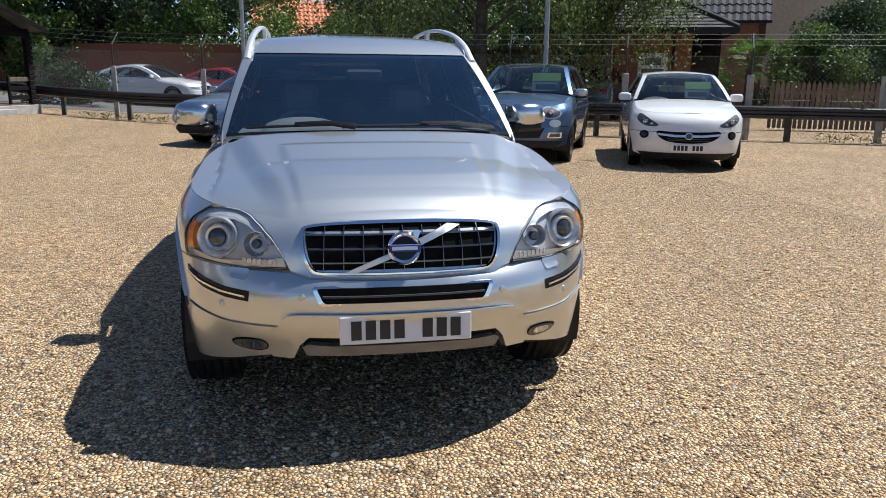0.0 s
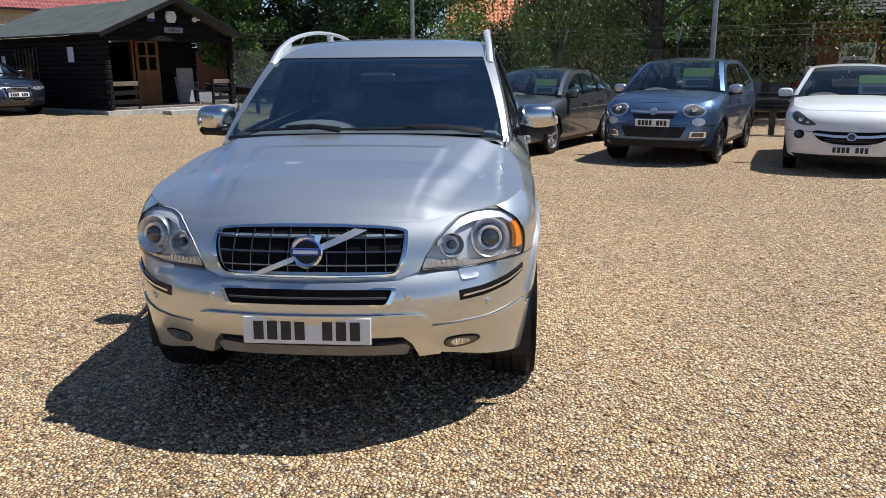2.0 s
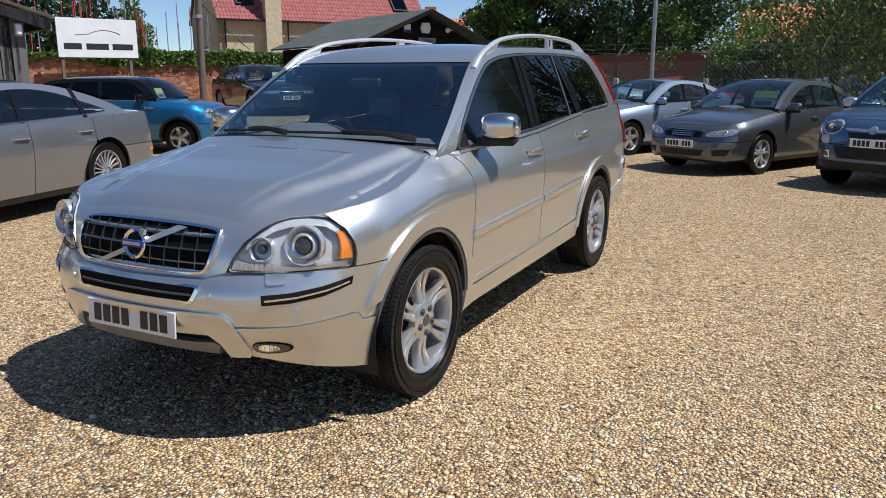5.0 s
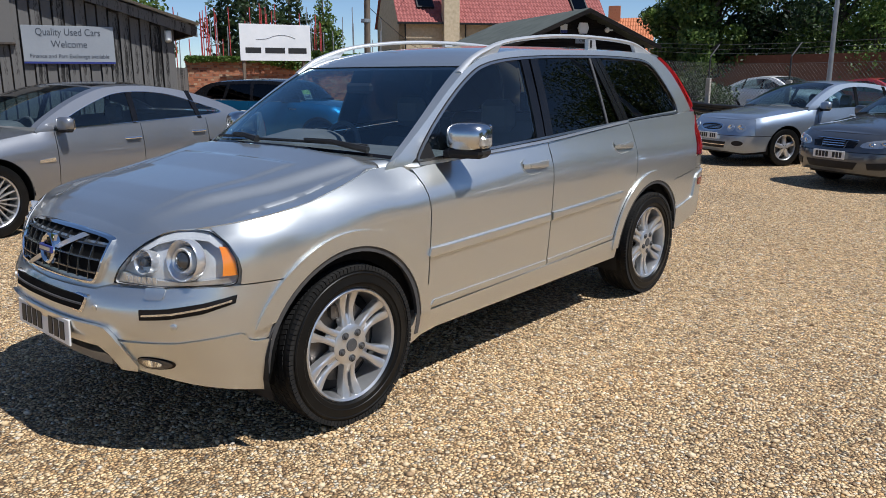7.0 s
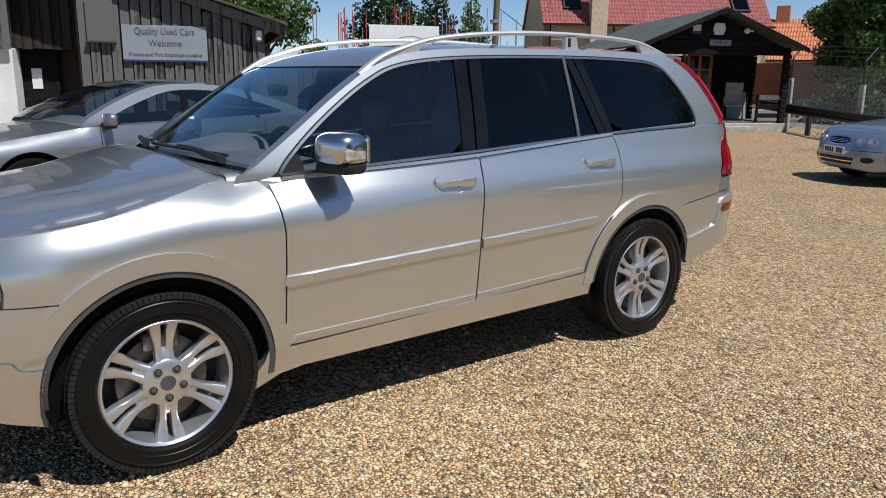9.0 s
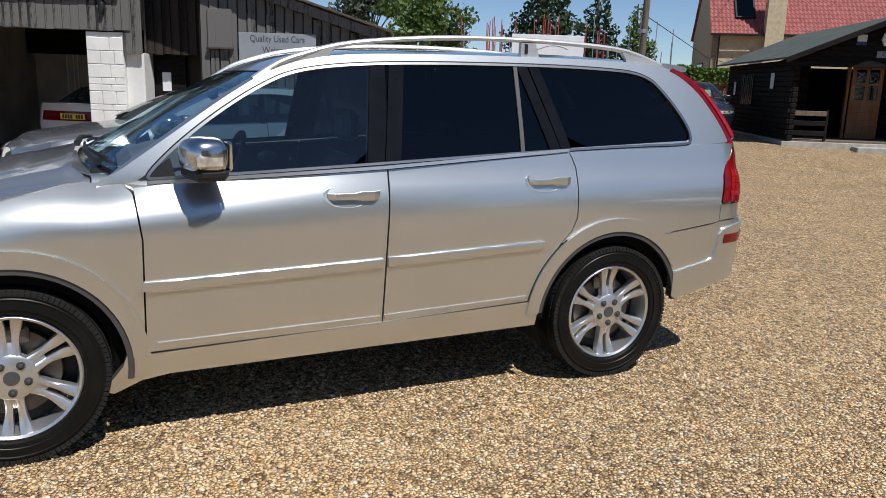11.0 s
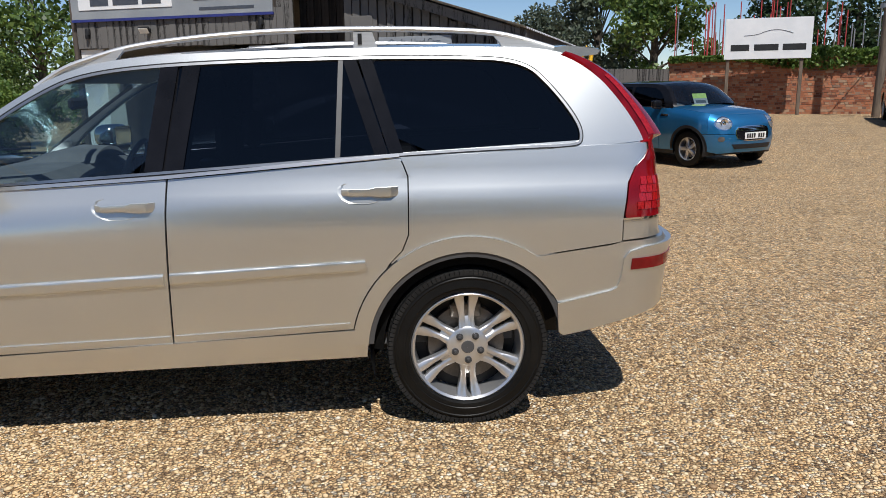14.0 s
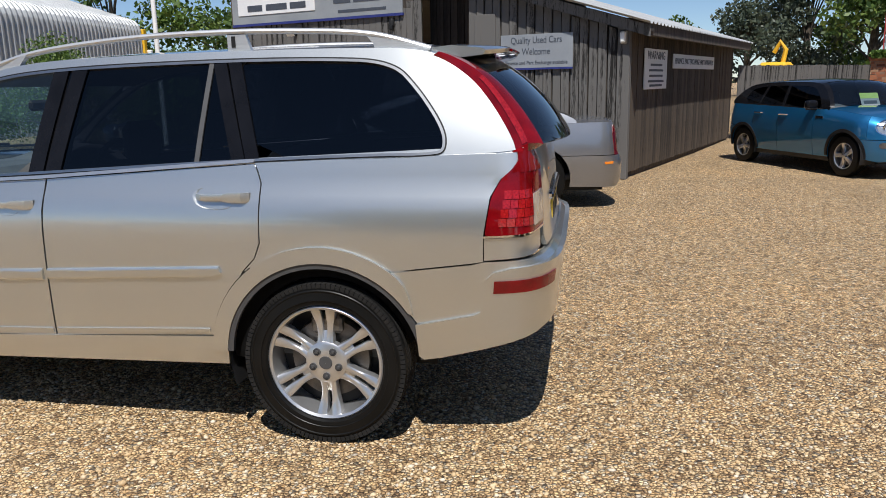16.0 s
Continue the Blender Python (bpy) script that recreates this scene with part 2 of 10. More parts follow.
M_RED = mottled("red lamp plastic", (0.12, 0.0015, 0.003), (0.22, 0.003, 0.006), 10, 0.12, coat=0.6, spec=0.2, bump=0.0008, bump_scale=260)
M_AMBER = mottled("amber lamp plastic", (0.85, 0.22, 0.015), (0.95, 0.30, 0.02), 12, 0.15, coat=1.0)
M_LAMPBOWL = mottled("bright lamp bowl", (0.50, 0.51, 0.52), (0.66, 0.67, 0.68), 14, 0.28, 0.75, coat=0.5, bump=0.002, bump_scale=45)
M_LAMPGREY = mottled("pale lamp interior", (0.50, 0.51, 0.52), (0.64, 0.65, 0.66), 12, 0.28, 0.25, coat=0.4)
M_SHROUD = mottled("silvered lamp shroud", (0.60, 0.61, 0.62), (0.74, 0.75, 0.76), 9, 0.22, 0.7, coat=0.3)
M_RIBLENS = mottled("prismatic clear lens", (0.40, 0.37, 0.33), (0.80, 0.78, 0.74), 30, 0.15, 0.5, coat=1.0, bump=0.003, bump_scale=120)
M_CAP = mottled("satin chrome mirror cap", (0.58, 0.585, 0.59), (0.66, 0.665, 0.67), 4, 0.2, 1.0)
M_RAIL = mottled("brushed aluminium rail", (0.56, 0.57, 0.58), (0.66, 0.67, 0.68), 5, 0.45, 0.7, stretch=(20, 1, 20))
M_REDGLOW = mottled("bright red lamp cells", (0.20, 0.003, 0.005), (0.42, 0.010, 0.012), 110, 0.12, coat=0.8, bump=0.003, bump_scale=150)
M_LIP = mottled("dull silver plastic", (0.17, 0.165, 0.155), (0.24, 0.235, 0.225), 9, 0.5, 0.3)
M_TRIMRING = mottled("satin window trim", (0.36, 0.365, 0.37), (0.46, 0.465, 0.47), 6, 0.32, 1.0)
M_RING = mottled("satin lamp ring", (0.66, 0.67, 0.68), (0.76, 0.77, 0.78), 14, 0.2, 0.6, coat=0.5)
M_LENSBALL = mottled("dark projector glass", (0.03, 0.033, 0.037), (0.06, 0.063, 0.068), 14, 0.04, 0.2, coat=1.0)
M_VOID = mottled("black slot mesh", (0.004, 0.004, 0.004), (0.008, 0.008, 0.008), 30, 0.8, spec=0.1)
M_GRILLE = mottled("chrome grille wire", (0.13, 0.135, 0.14), (0.20, 0.205, 0.21), 9, 0.25, 0.9)
M_INTERIOR = mottled("grey cabin trim", (0.07, 0.073, 0.077), (0.11, 0.113, 0.118), 6, 0.8)
M_SEAT = mottled("dark grey leather", (0.07, 0.07, 0.073), (0.11, 0.11, 0.113), 6, 0.55)
M_PLATE = mottled("white plate plastic", (0.74, 0.74, 0.72), (0.80, 0.80, 0.78), 8, 0.35)
M_PLATE_Y = mottled("yellow plate plastic", (0.75, 0.52, 0.03), (0.82, 0.58, 0.05), 8, 0.35)
M_INK = mottled("black ink", (0.015, 0.015, 0.015), (0.025, 0.025, 0.025), 10, 0.5)
M_BLUEINK = mottled("blue ink", (0.02, 0.03, 0.16), (0.03, 0.04, 0.2), 10, 0.5)
M_SLATEINK = mottled("slate grey ink", (0.05, 0.06, 0.08), (0.07, 0.08, 0.10), 10, 0.5)
M_SIGNWHITE = mottled("white sign board", (0.70, 0.71, 0.72), (0.80, 0.80, 0.80), 2, 0.4)
M_SIGNGREY = mottled("pale grey sign board", (0.24, 0.26, 0.285), (0.29, 0.31, 0.335), 2, 0.45)
M_SIGNDARK = mottled("mid grey sign board", (0.24, 0.26, 0.28), (0.30, 0.32, 0.34), 2, 0.45)
M_STICKER = mottled("lime and white price card", (0.30, 0.42, 0.10), (0.42, 0.55, 0.18), 5, 0.6)
M_BOARD = mottled("weathered grey boards", (0.022, 0.021, 0.020), (0.140, 0.134, 0.128), 2.2, 0.9, bump=0.006, bump_scale=34, stretch=(8, 8, 0.35), fine=0.9, spec=0.2, per_object=0.35)
M_BOARD_DARK = mottled("dark stained boards", (0.035, 0.028, 0.024), (0.10, 0.08, 0.065), 2.2, 0.85, bump=0.004, bump_scale=26, stretch=(6, 6, 0.35), fine=0.5, per_object=0.3)
# dark brown timber, with the shade of the set-back doorway darkened into its colour
M_BOARD_RECESS = mottled("dark brown recess boards", (0.012, 0.010, 0.009), (0.045, 0.036, 0.030), 2.0, 0.85, bump=0.004, bump_scale=26, stretch=(6, 6, 0.35), fine=0.5, spec=0.2, per_object=0.3)
M_BOARD_BROWN = mottled("brown stained boards", (0.022, 0.016, 0.012), (0.088, 0.066, 0.048), 1.6, 0.85, bump=0.004, bump_scale=26, stretch=(5, 5, 0.4), fine=0.5, per_object=0.3)
M_BLACKWOOD = mottled("black stained logs", (0.006, 0.0055, 0.0055), (0.018, 0.015, 0.014), 3, 0.75, spec=0.12, bump=0.003, bump_scale=20, stretch=(1, 1, 6), per_object=0.2)
M_FELT = mottled("green grey roofing felt", (0.05, 0.06, 0.053), (0.085, 0.096, 0.086), 2, 0.95, bump=0.002, bump_scale=150)
M_DOORWOOD = mottled("varnished brown door", (0.23, 0.09, 0.03), (0.38, 0.17, 0.06), 3, 0.4, stretch=(8, 8, 0.6), coat=0.3)
M_BRICK = mottled("red brick", (0.22, 0.075, 0.038), (0.40, 0.165, 0.088), 9, 0.9, bump=0.003, bump_scale=90, per_object=0.5)
M_MORTAR = mottled("old mortar", (0.19, 0.135, 0.10), (0.32, 0.25, 0.19), 4, 0.95, bump=0.003, bump_scale=70)
M_BUFF = mottled("buff brick", (0.44, 0.35, 0.23), (0.58, 0.48, 0.33), 5, 0.9, bump=0.003, bump_scale=60, per_object=0.3)
M_REDTILE = mottled("red clay tiles", (0.24, 0.068, 0.060), (0.37, 0.120, 0.105), 4, 0.8, bump=0.004, bump_scale=40, per_object=0.4)
M_ORANGETILE = mottled("orange clay tiles", (0.40, 0.13, 0.05), (0.58, 0.22, 0.10), 4, 0.8, bump=0.004, bump_scale=40, per_object=0.4)
M_SLATE = mottled("grey slates", (0.035, 0.032, 0.032), (0.085, 0.08, 0.08), 4, 0.85, bump=0.004, bump_scale=40)
M_WHITEBLOCK = mottled("white painted blockwork", (0.66, 0.65, 0.62), (0.80, 0.79, 0.76), 3, 0.7, bump=0.003, bump_scale=50)
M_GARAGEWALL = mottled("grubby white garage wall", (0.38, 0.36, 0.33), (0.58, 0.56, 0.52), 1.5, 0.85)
M_CONCRETE = mottled("weathered concrete", (0.30, 0.28, 0.25), (0.46, 0.44, 0.40), 6, 0.9, bump=0.003, bump_scale=90)
M_BARRIER = mottled("black painted steel rail", (0.012, 0.012, 0.013), (0.03, 0.03, 0.03), 3, 0.35)
M_STEEL = mottled("galvanised steel", (0.30, 0.31, 0.32), (0.42, 0.43, 0.44), 6, 0.45, 0.6)
M_DARKSTEEL = mottled("dark painted steel", (0.02, 0.022, 0.022), (0.045, 0.045, 0.045), 6, 0.5)
M_WIRE = mottled("fence wire", (0.10, 0.105, 0.105), (0.18, 0.185, 0.185), 6, 0.5, 0.5)
M_CORRUGATED = mottled("corrugated sheet", (0.36, 0.37, 0.38), (0.52, 0.53, 0.53), 2, 0.5, 0.3)
M_BARK = mottled("bark", (0.05, 0.04, 0.03), (0.12, 0.10, 0.075), 6, 0.95, bump=0.01, bump_scale=22)
M_POLE = mottled("weathered pole timber", (0.10, 0.075, 0.055), (0.2, 0.155, 0.115), 5, 0.9, bump=0.004, bump_scale=30, stretch=(4, 4, 0.4))
M_LEAF = leaf_material("leaf", [(0.0, (0.032, 0.07, 0.014)), (0.5, (0.09, 0.155, 0.032)), (1.0, (0.20, 0.27, 0.06))])
M_LEAF_LIGHT = leaf_material("bright leaf", [(0.0, (0.06, 0.12, 0.02)), (0.5, (0.11, 0.19, 0.035)), (1.0, (0.18, 0.25, 0.05))])
M_LEAF_BIRCH = leaf_material("birch leaf", [(0.0, (0.045, 0.08, 0.018)), (0.5, (0.115, 0.165, 0.04)), (1.0, (0.26, 0.31, 0.09))])
M_LEAF_DARK = leaf_material("dark needle", [(0.0, (0.012, 0.030, 0.011)), (0.5, (0.03, 0.060, 0.02)), (1.0, (0.07, 0.11, 0.035))])
M_LEAF_GREY = leaf_material("grey green leaf", [(0.0, (0.05, 0.07, 0.045)), (0.5, (0.085, 0.11, 0.07)), (1.0, (0.14, 0.165, 0.11))])
M_GRASS = leaf_material("dry grass", [(0.0, (0.07, 0.10, 0.025)), (0.5, (0.16, 0.17, 0.05)), (1.0, (0.33, 0.29, 0.12))])
M_TARMAC = mottled("car park tarmac", (0.10, 0.095, 0.09), (0.16, 0.15, 0.14), 1, 0.9, bump=0.003, bump_scale=200)
M_PICKET = mottled("brown paling", (0.16, 0.11, 0.075), (0.27, 0.20, 0.145), 4, 0.85, per_object=0.3)
M_WHITEPAINT = mottled("white paint", (0.72, 0.72, 0.70), (0.82, 0.82, 0.80), 3, 0.5)
M_YELLOW = mottled("yellow plant paint", (0.75, 0.42, 0.02), (0.85, 0.5, 0.03), 3, 0.45)
M_REDPIPE = mottled("red painted steel", (0.38, 0.04, 0.04), (0.5, 0.07, 0.06), 4, 0.5)
M_FABRIC = mottled("beige chair fabric", (0.36, 0.31, 0.26), (0.46, 0.40, 0.34), 6, 0.9)


# ---- mesh helpers ----
def part(name, bm, mat, parent=None, label="", smooth=True, angle=35):
    """Links a bmesh as one mesh object under a thing or a part."""
    me = bpy.data.meshes.new(name)
    bm.to_mesh(me)
    bm.free()
    me.materials.append(mat)
    if smooth:
        me.shade_smooth()
        me.set_sharp_from_angle(angle=radians(angle))
    ob = new(name, me)
    ob.parent = parent
    if label:
        ob["label"] = label
    return ob


def again(name, ob, m, parent=None):
    """Another object on the same mesh."""
    o = new(name, ob.data)
    o.parent = parent
    o.matrix_basis = m
    return o


def thing(name, m, label, category, group="", kind=""):
    e = new(name)
    e.empty_display_size = 0.1
    e.matrix_basis = m
    return tagged(e, label, category, group, kind)


def box(x0, x1, y0, y1, z0, z1, bevel=0.0, bm=None, m=None):
    own = bm is None
    bm = bm or bmesh.new()
    r = bmesh.ops.create_cube(bm, size=1.0)
    mm = Matrix.Translation(((x0 + x1) / 2, (y0 + y1) / 2, (z0 + z1) / 2)) @ Matrix.Diagonal((abs(x1 - x0), abs(y1 - y0), abs(z1 - z0), 1))
    bmesh.ops.transform(bm, matrix=(m @ mm if m else mm), verts=r["verts"])
    if bevel:
        es = list({e for v in r["verts"] for e in v.link_edges})
        bmesh.ops.bevel(bm, geom=es, offset=bevel, segments=1 if own else 1, affect="EDGES", profile=0.5)
    return bm


def rod(p, q, r, r2=None, seg=10, bm=None, caps=True):
    """A round bar from p to q."""
    bm = bm or bmesh.new()
    p, q = Vector(p), Vector(q)
    d = q - p
    m = Matrix.Translation((p + q) / 2) @ d.to_track_quat("Z", "Y").to_matrix().to_4x4()
    bmesh.ops.create_cone(bm, cap_ends=caps, segments=seg, radius1=r, radius2=r if r2 is None else r2, depth=d.length, matrix=m)
    return bm


def tube(points, r, seg=8, bm=None, flat=1.0):
    """A bar swept along points; r may be one radius or one for each point; flat squeezes it upright."""
    bm = bm or bmesh.new()
    pts = [Vector(p) for p in points]
    rr = r if isinstance(r, (list, tuple)) else [r] * len(pts)
    rings = []
    for i, p in enumerate(pts):
        t = (pts[min(i + 1, len(pts) - 1)] - pts[max(i - 1, 0)]).normalized()
        up = Vector((0, 0, 1)) if abs(t.z) < 0.95 else Vector((1, 0, 0))
        a = t.cross(up).normalized()
        b = a.cross(t)
        rings.append([bm.verts.new(p + (a * math.cos(k * 2 * math.pi / seg) + b * flat * math.sin(k * 2 * math.pi / seg)) * rr[i]) for k in range(seg)])
    for r0, r1 in zip(rings, rings[1:]):
        for k in range(seg):
            bm.faces.new((r0[k], r0[(k + 1) % seg], r1[(k + 1) % seg], r1[k]))
    bm.faces.new(rings[0])
    bm.faces.new(rings[-1][::-1])
    bmesh.ops.recalc_face_normals(bm, faces=bm.faces)
    return bm


def lathe(profile, seg=32, axis="X", bm=None):
    """Turns (along, radius) pairs round an axis."""
    bm = bm or bmesh.new()
    rings = []
    for a, r in profile:
        ring = []
        for k in range(seg):
            c, s = r * math.cos(k * 2 * math.pi / seg), r * math.sin(k * 2 * math.pi / seg)
            ring.append(bm.verts.new((a, c, s) if axis == "X" else (c, a, s) if axis == "Y" else (c, s, a)))
        rings.append(ring)
    for r0, r1 in zip(rings, rings[1:]):
        for k in range(seg):
            bm.faces.new((r0[k], r0[(k + 1) % seg], r1[(k + 1) % seg], r1[k]))
    bmesh.ops.recalc_face_normals(bm, faces=bm.faces)
    return bm


def sheet(rows, flip=False, bm=None, close=False):
    """A grid surface through rows of points."""
    bm = bm or bmesh.new()
    vs = [[bm.verts.new(p) for p in r] for r in rows]
    for a, b in zip(vs, vs[1:]):
        for k in range(len(a) - (0 if close else 1)):
            q = (a[k], a[(k + 1) % len(a)], b[(k + 1) % len(b)], b[k])
            bm.faces.new(q[::-1] if flip else q)
    return bm


def prism(poly, y0, y1, plane="XZ", bm=None):
    """A flat outline given some thickness."""
    own = bm or bmesh.new()
    put = {"XZ": lambda a, b, c: (a, c, b), "YZ": lambda a, b, c: (c, a, b), "XY": lambda a, b, c: (a, b, c)}[plane]
    f0 = [own.verts.new(put(a, b, y0)) for a, b in poly]
    f1 = [own.verts.new(put(a, b, y1)) for a, b in poly]
    fs = [own.faces.new(f0), own.faces.new(f1[::-1])]
    for k in range(len(poly)):
        j = (k + 1) % len(poly)
        fs.append(own.faces.new((f0[j], f0[k], f1[k], f1[j])))
    bmesh.ops.recalc_face_normals(own, faces=fs)
    return own


def chaikin(pts, n=1, closed=True):
    for _ in range(n):
        out = []
        for i in range(len(pts) if closed else len(pts) - 1):
            a, b = np.array(pts[i], float), np.array(pts[(i + 1) % len(pts)], float)
            out += [tuple(0.75 * a + 0.25 * b), tuple(0.25 * a + 0.75 * b)]
        if not closed:
            out = [tuple(pts[0])] + out + [tuple(pts[-1])]
        pts = out
    return pts


def rounded(poly, r, n=4):
    """The outline with each corner rounded off over the length r."""
    out = []
    m = len(poly)
    for i in range(m):
        p, a, b = np.array(poly[i], float), np.array(poly[i - 1], float), np.array(poly[(i + 1) % m], float)
        la, lb = np.linalg.norm(a - p), np.linalg.norm(b - p)
        q0, q1 = p + (a - p) * min(0.45, r / la), p + (b - p) * min(0.45, r / lb)
        for k in range(n + 1):
            t = k / n
            out.append(tuple(q0 * (1 - t) ** 2 + p * 2 * t * (1 - t) + q1 * t * t))
    return out


def inset(poly, d):
    """The closed outline moved inwards by d."""
    p = np.array(poly, float)
    t = np.roll(p, -1, 0) - np.roll(p, 1, 0)
    t /= np.linalg.norm(t, axis=1)[:, None] + 1e-9
    area = np.sum(p[:, 0] * np.roll(p[:, 1], -1) - np.roll(p[:, 0], -1) * p[:, 1])
    nrm = np.stack([-t[:, 1], t[:, 0]], 1) * (1 if area > 0 else -1)
    return [tuple(q) for q in p + nrm * d]


def patch(poly, mapf, step=(0.07, 0.07), depth=0.014, thick=True):
    """A panel: the outline poly in the plane of (a, b), cut into cells and bent onto the surface mapf(a, b, depth)."""
    bm = bmesh.new()
    bm.faces.new([bm.verts.new((a, b, 0)) for a, b in poly])
    for ax in (0, 1):
        lo, hi = min(p[ax] for p in poly), max(p[ax] for p in poly)
        n = int((hi - lo) / step[ax])
        for k in range(1, n + 1):
            co, no = Vector((0, 0, 0)), Vector((0, 0, 0))
            co[ax], no[ax] = lo + (hi - lo) * k / (n + 1) + 0.00013, 1.0
            bmesh.ops.bisect_plane(bm, geom=bm.verts[:] + bm.edges[:] + bm.faces[:], dist=1e-6, plane_co=co, plane_no=no)
    ab = {v: (v.co.x, v.co.y) for v in bm.verts}
    edges = [e for e in bm.edges if e.is_boundary]
    for v, (a, b) in ab.items():
        v.co = mapf(a, b, 0.0)
    bm.normal_update()
    s = 0.0
    for f in bm.faces:
        v = f.verts[0]
        s += f.normal.dot(v.co - Vector(mapf(*ab[v], 0.01))) * f.calc_area()
    if s < 0:
        bmesh.ops.reverse_faces(bm, faces=bm.faces[:])
    if thick:
        inner = {}
        for e in edges:
            for v in e.verts:
                if v not in inner:
                    inner[v] = bm.verts.new(mapf(*ab[v], depth))
        for e in edges:
            f = e.link_faces[0]
            lp = next(x for x in e.link_loops)
            a, b = lp.vert, lp.link_loop_next.vert
            bm.faces.new((b, a, inner[a], inner[b]))
        bmesh.ops.split_edges(bm, edges=[e for e in edges if e.is_valid])
    return bm


def band(outer, inner, mapf, div=3, depth=0.012):
    """A closed frame between two outlines with the same number of points, bent onto a surface."""
    rows = []
    for k in range(div + 1):
        f = k / div
        rows.append([mapf(o[0] * (1 - f) + i[0] * f, o[1] * (1 - f) + i[1] * f, 0.0) for o, i in zip(outer, inner)])
    rows = [[mapf(o[0], o[1], depth) for o in outer]] + rows + [[mapf(i[0], i[1], depth) for i in inner]]
    bm = sheet(rows, close=True)
    bmesh.ops.recalc_face_normals(bm, faces=bm.faces)
    a, b = outer[0], inner[0]
    mid = ((a[0] + b[0]) / 2, (a[1] + b[1]) / 2)
    out = Vector(mapf(*mid, 0.0)) - Vector(mapf(*mid, 0.01))
    fs = list(bm.faces)[len(outer):len(outer) * (div + 1)]
    bm.normal_update()
    if sum(f.normal.dot(out) for f in fs[:3]) < 0:
        bmesh.ops.reverse_faces(bm, faces=bm.faces[:])
    return bm


def words(text, size, m, mat, parent, name="lettering", depth=0.002, wide=None, align="CENTER"):
    """Letters as a mesh, lying in the local XY plane of m."""
    cu = bpy.data.curves.new(name, "FONT")
    cu.body, cu.size, cu.extrude, cu.align_x, cu.align_y = text, size, depth, align, "CENTER"
    tmp = bpy.data.objects.new("tmp_text", cu)
    me = bpy.data.meshes.new_from_object(tmp)
    bpy.data.objects.remove(tmp)
    w = max(v.co.x for v in me.vertices) - min(v.co.x for v in me.vertices)
    if wide:
        me.transform(Matrix.Diagonal((wide / w, 1, 1, 1)))
    me.materials.append(mat)
    ob = new(name, me)
    ob.parent, ob.matrix_basis = parent, m
    return ob


def upright(x, y, z, ux, uy):
    """A pose whose x runs along (ux, uy) and whose y is up: for writing on walls."""
    u = Vector((ux, uy, 0)).normalized()
    w = u.cross(Vector((0, 0, 1)))
    return Matrix(((u.x, 0, w.x, x), (u.y, 0, w.y, y), (0, 1, 0, z), (0, 0, 0, 1)))


def rise(x, y):
    """Height of the yard: level by the parked cars, a little higher towards the far corner."""
    t = min(1.0, max(0.0, (-0.85 * x + 0.5 * min(y, 14.0) - 10.0) / 7.0))
    f = min(1.0, max(0.0, (y - 4.5) / 6.5))
    return 0.38 * t * t * (3 - 2 * t) * f * f * (3 - 2 * f)


# ---- ground ----
def ground():
    xs = np.concatenate([[-900, -300, -120], np.arange(-60, 40, 2.0), [40, 120, 300, 900]])
    ys = np.concatenate([[-900, -300, -120, -60], np.arange(-30, 60, 2.0), [60, 120, 300, 900]])
    rows = [[(x, y, rise(x, y)) for x in xs] for y in ys]
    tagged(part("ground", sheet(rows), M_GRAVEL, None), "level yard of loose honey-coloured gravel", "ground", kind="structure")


ground()


# ---- cars: a shell bent round a plan outline, in panels ----
def flip_x(v):
    return Vector((-v.x, v.y, v.z))


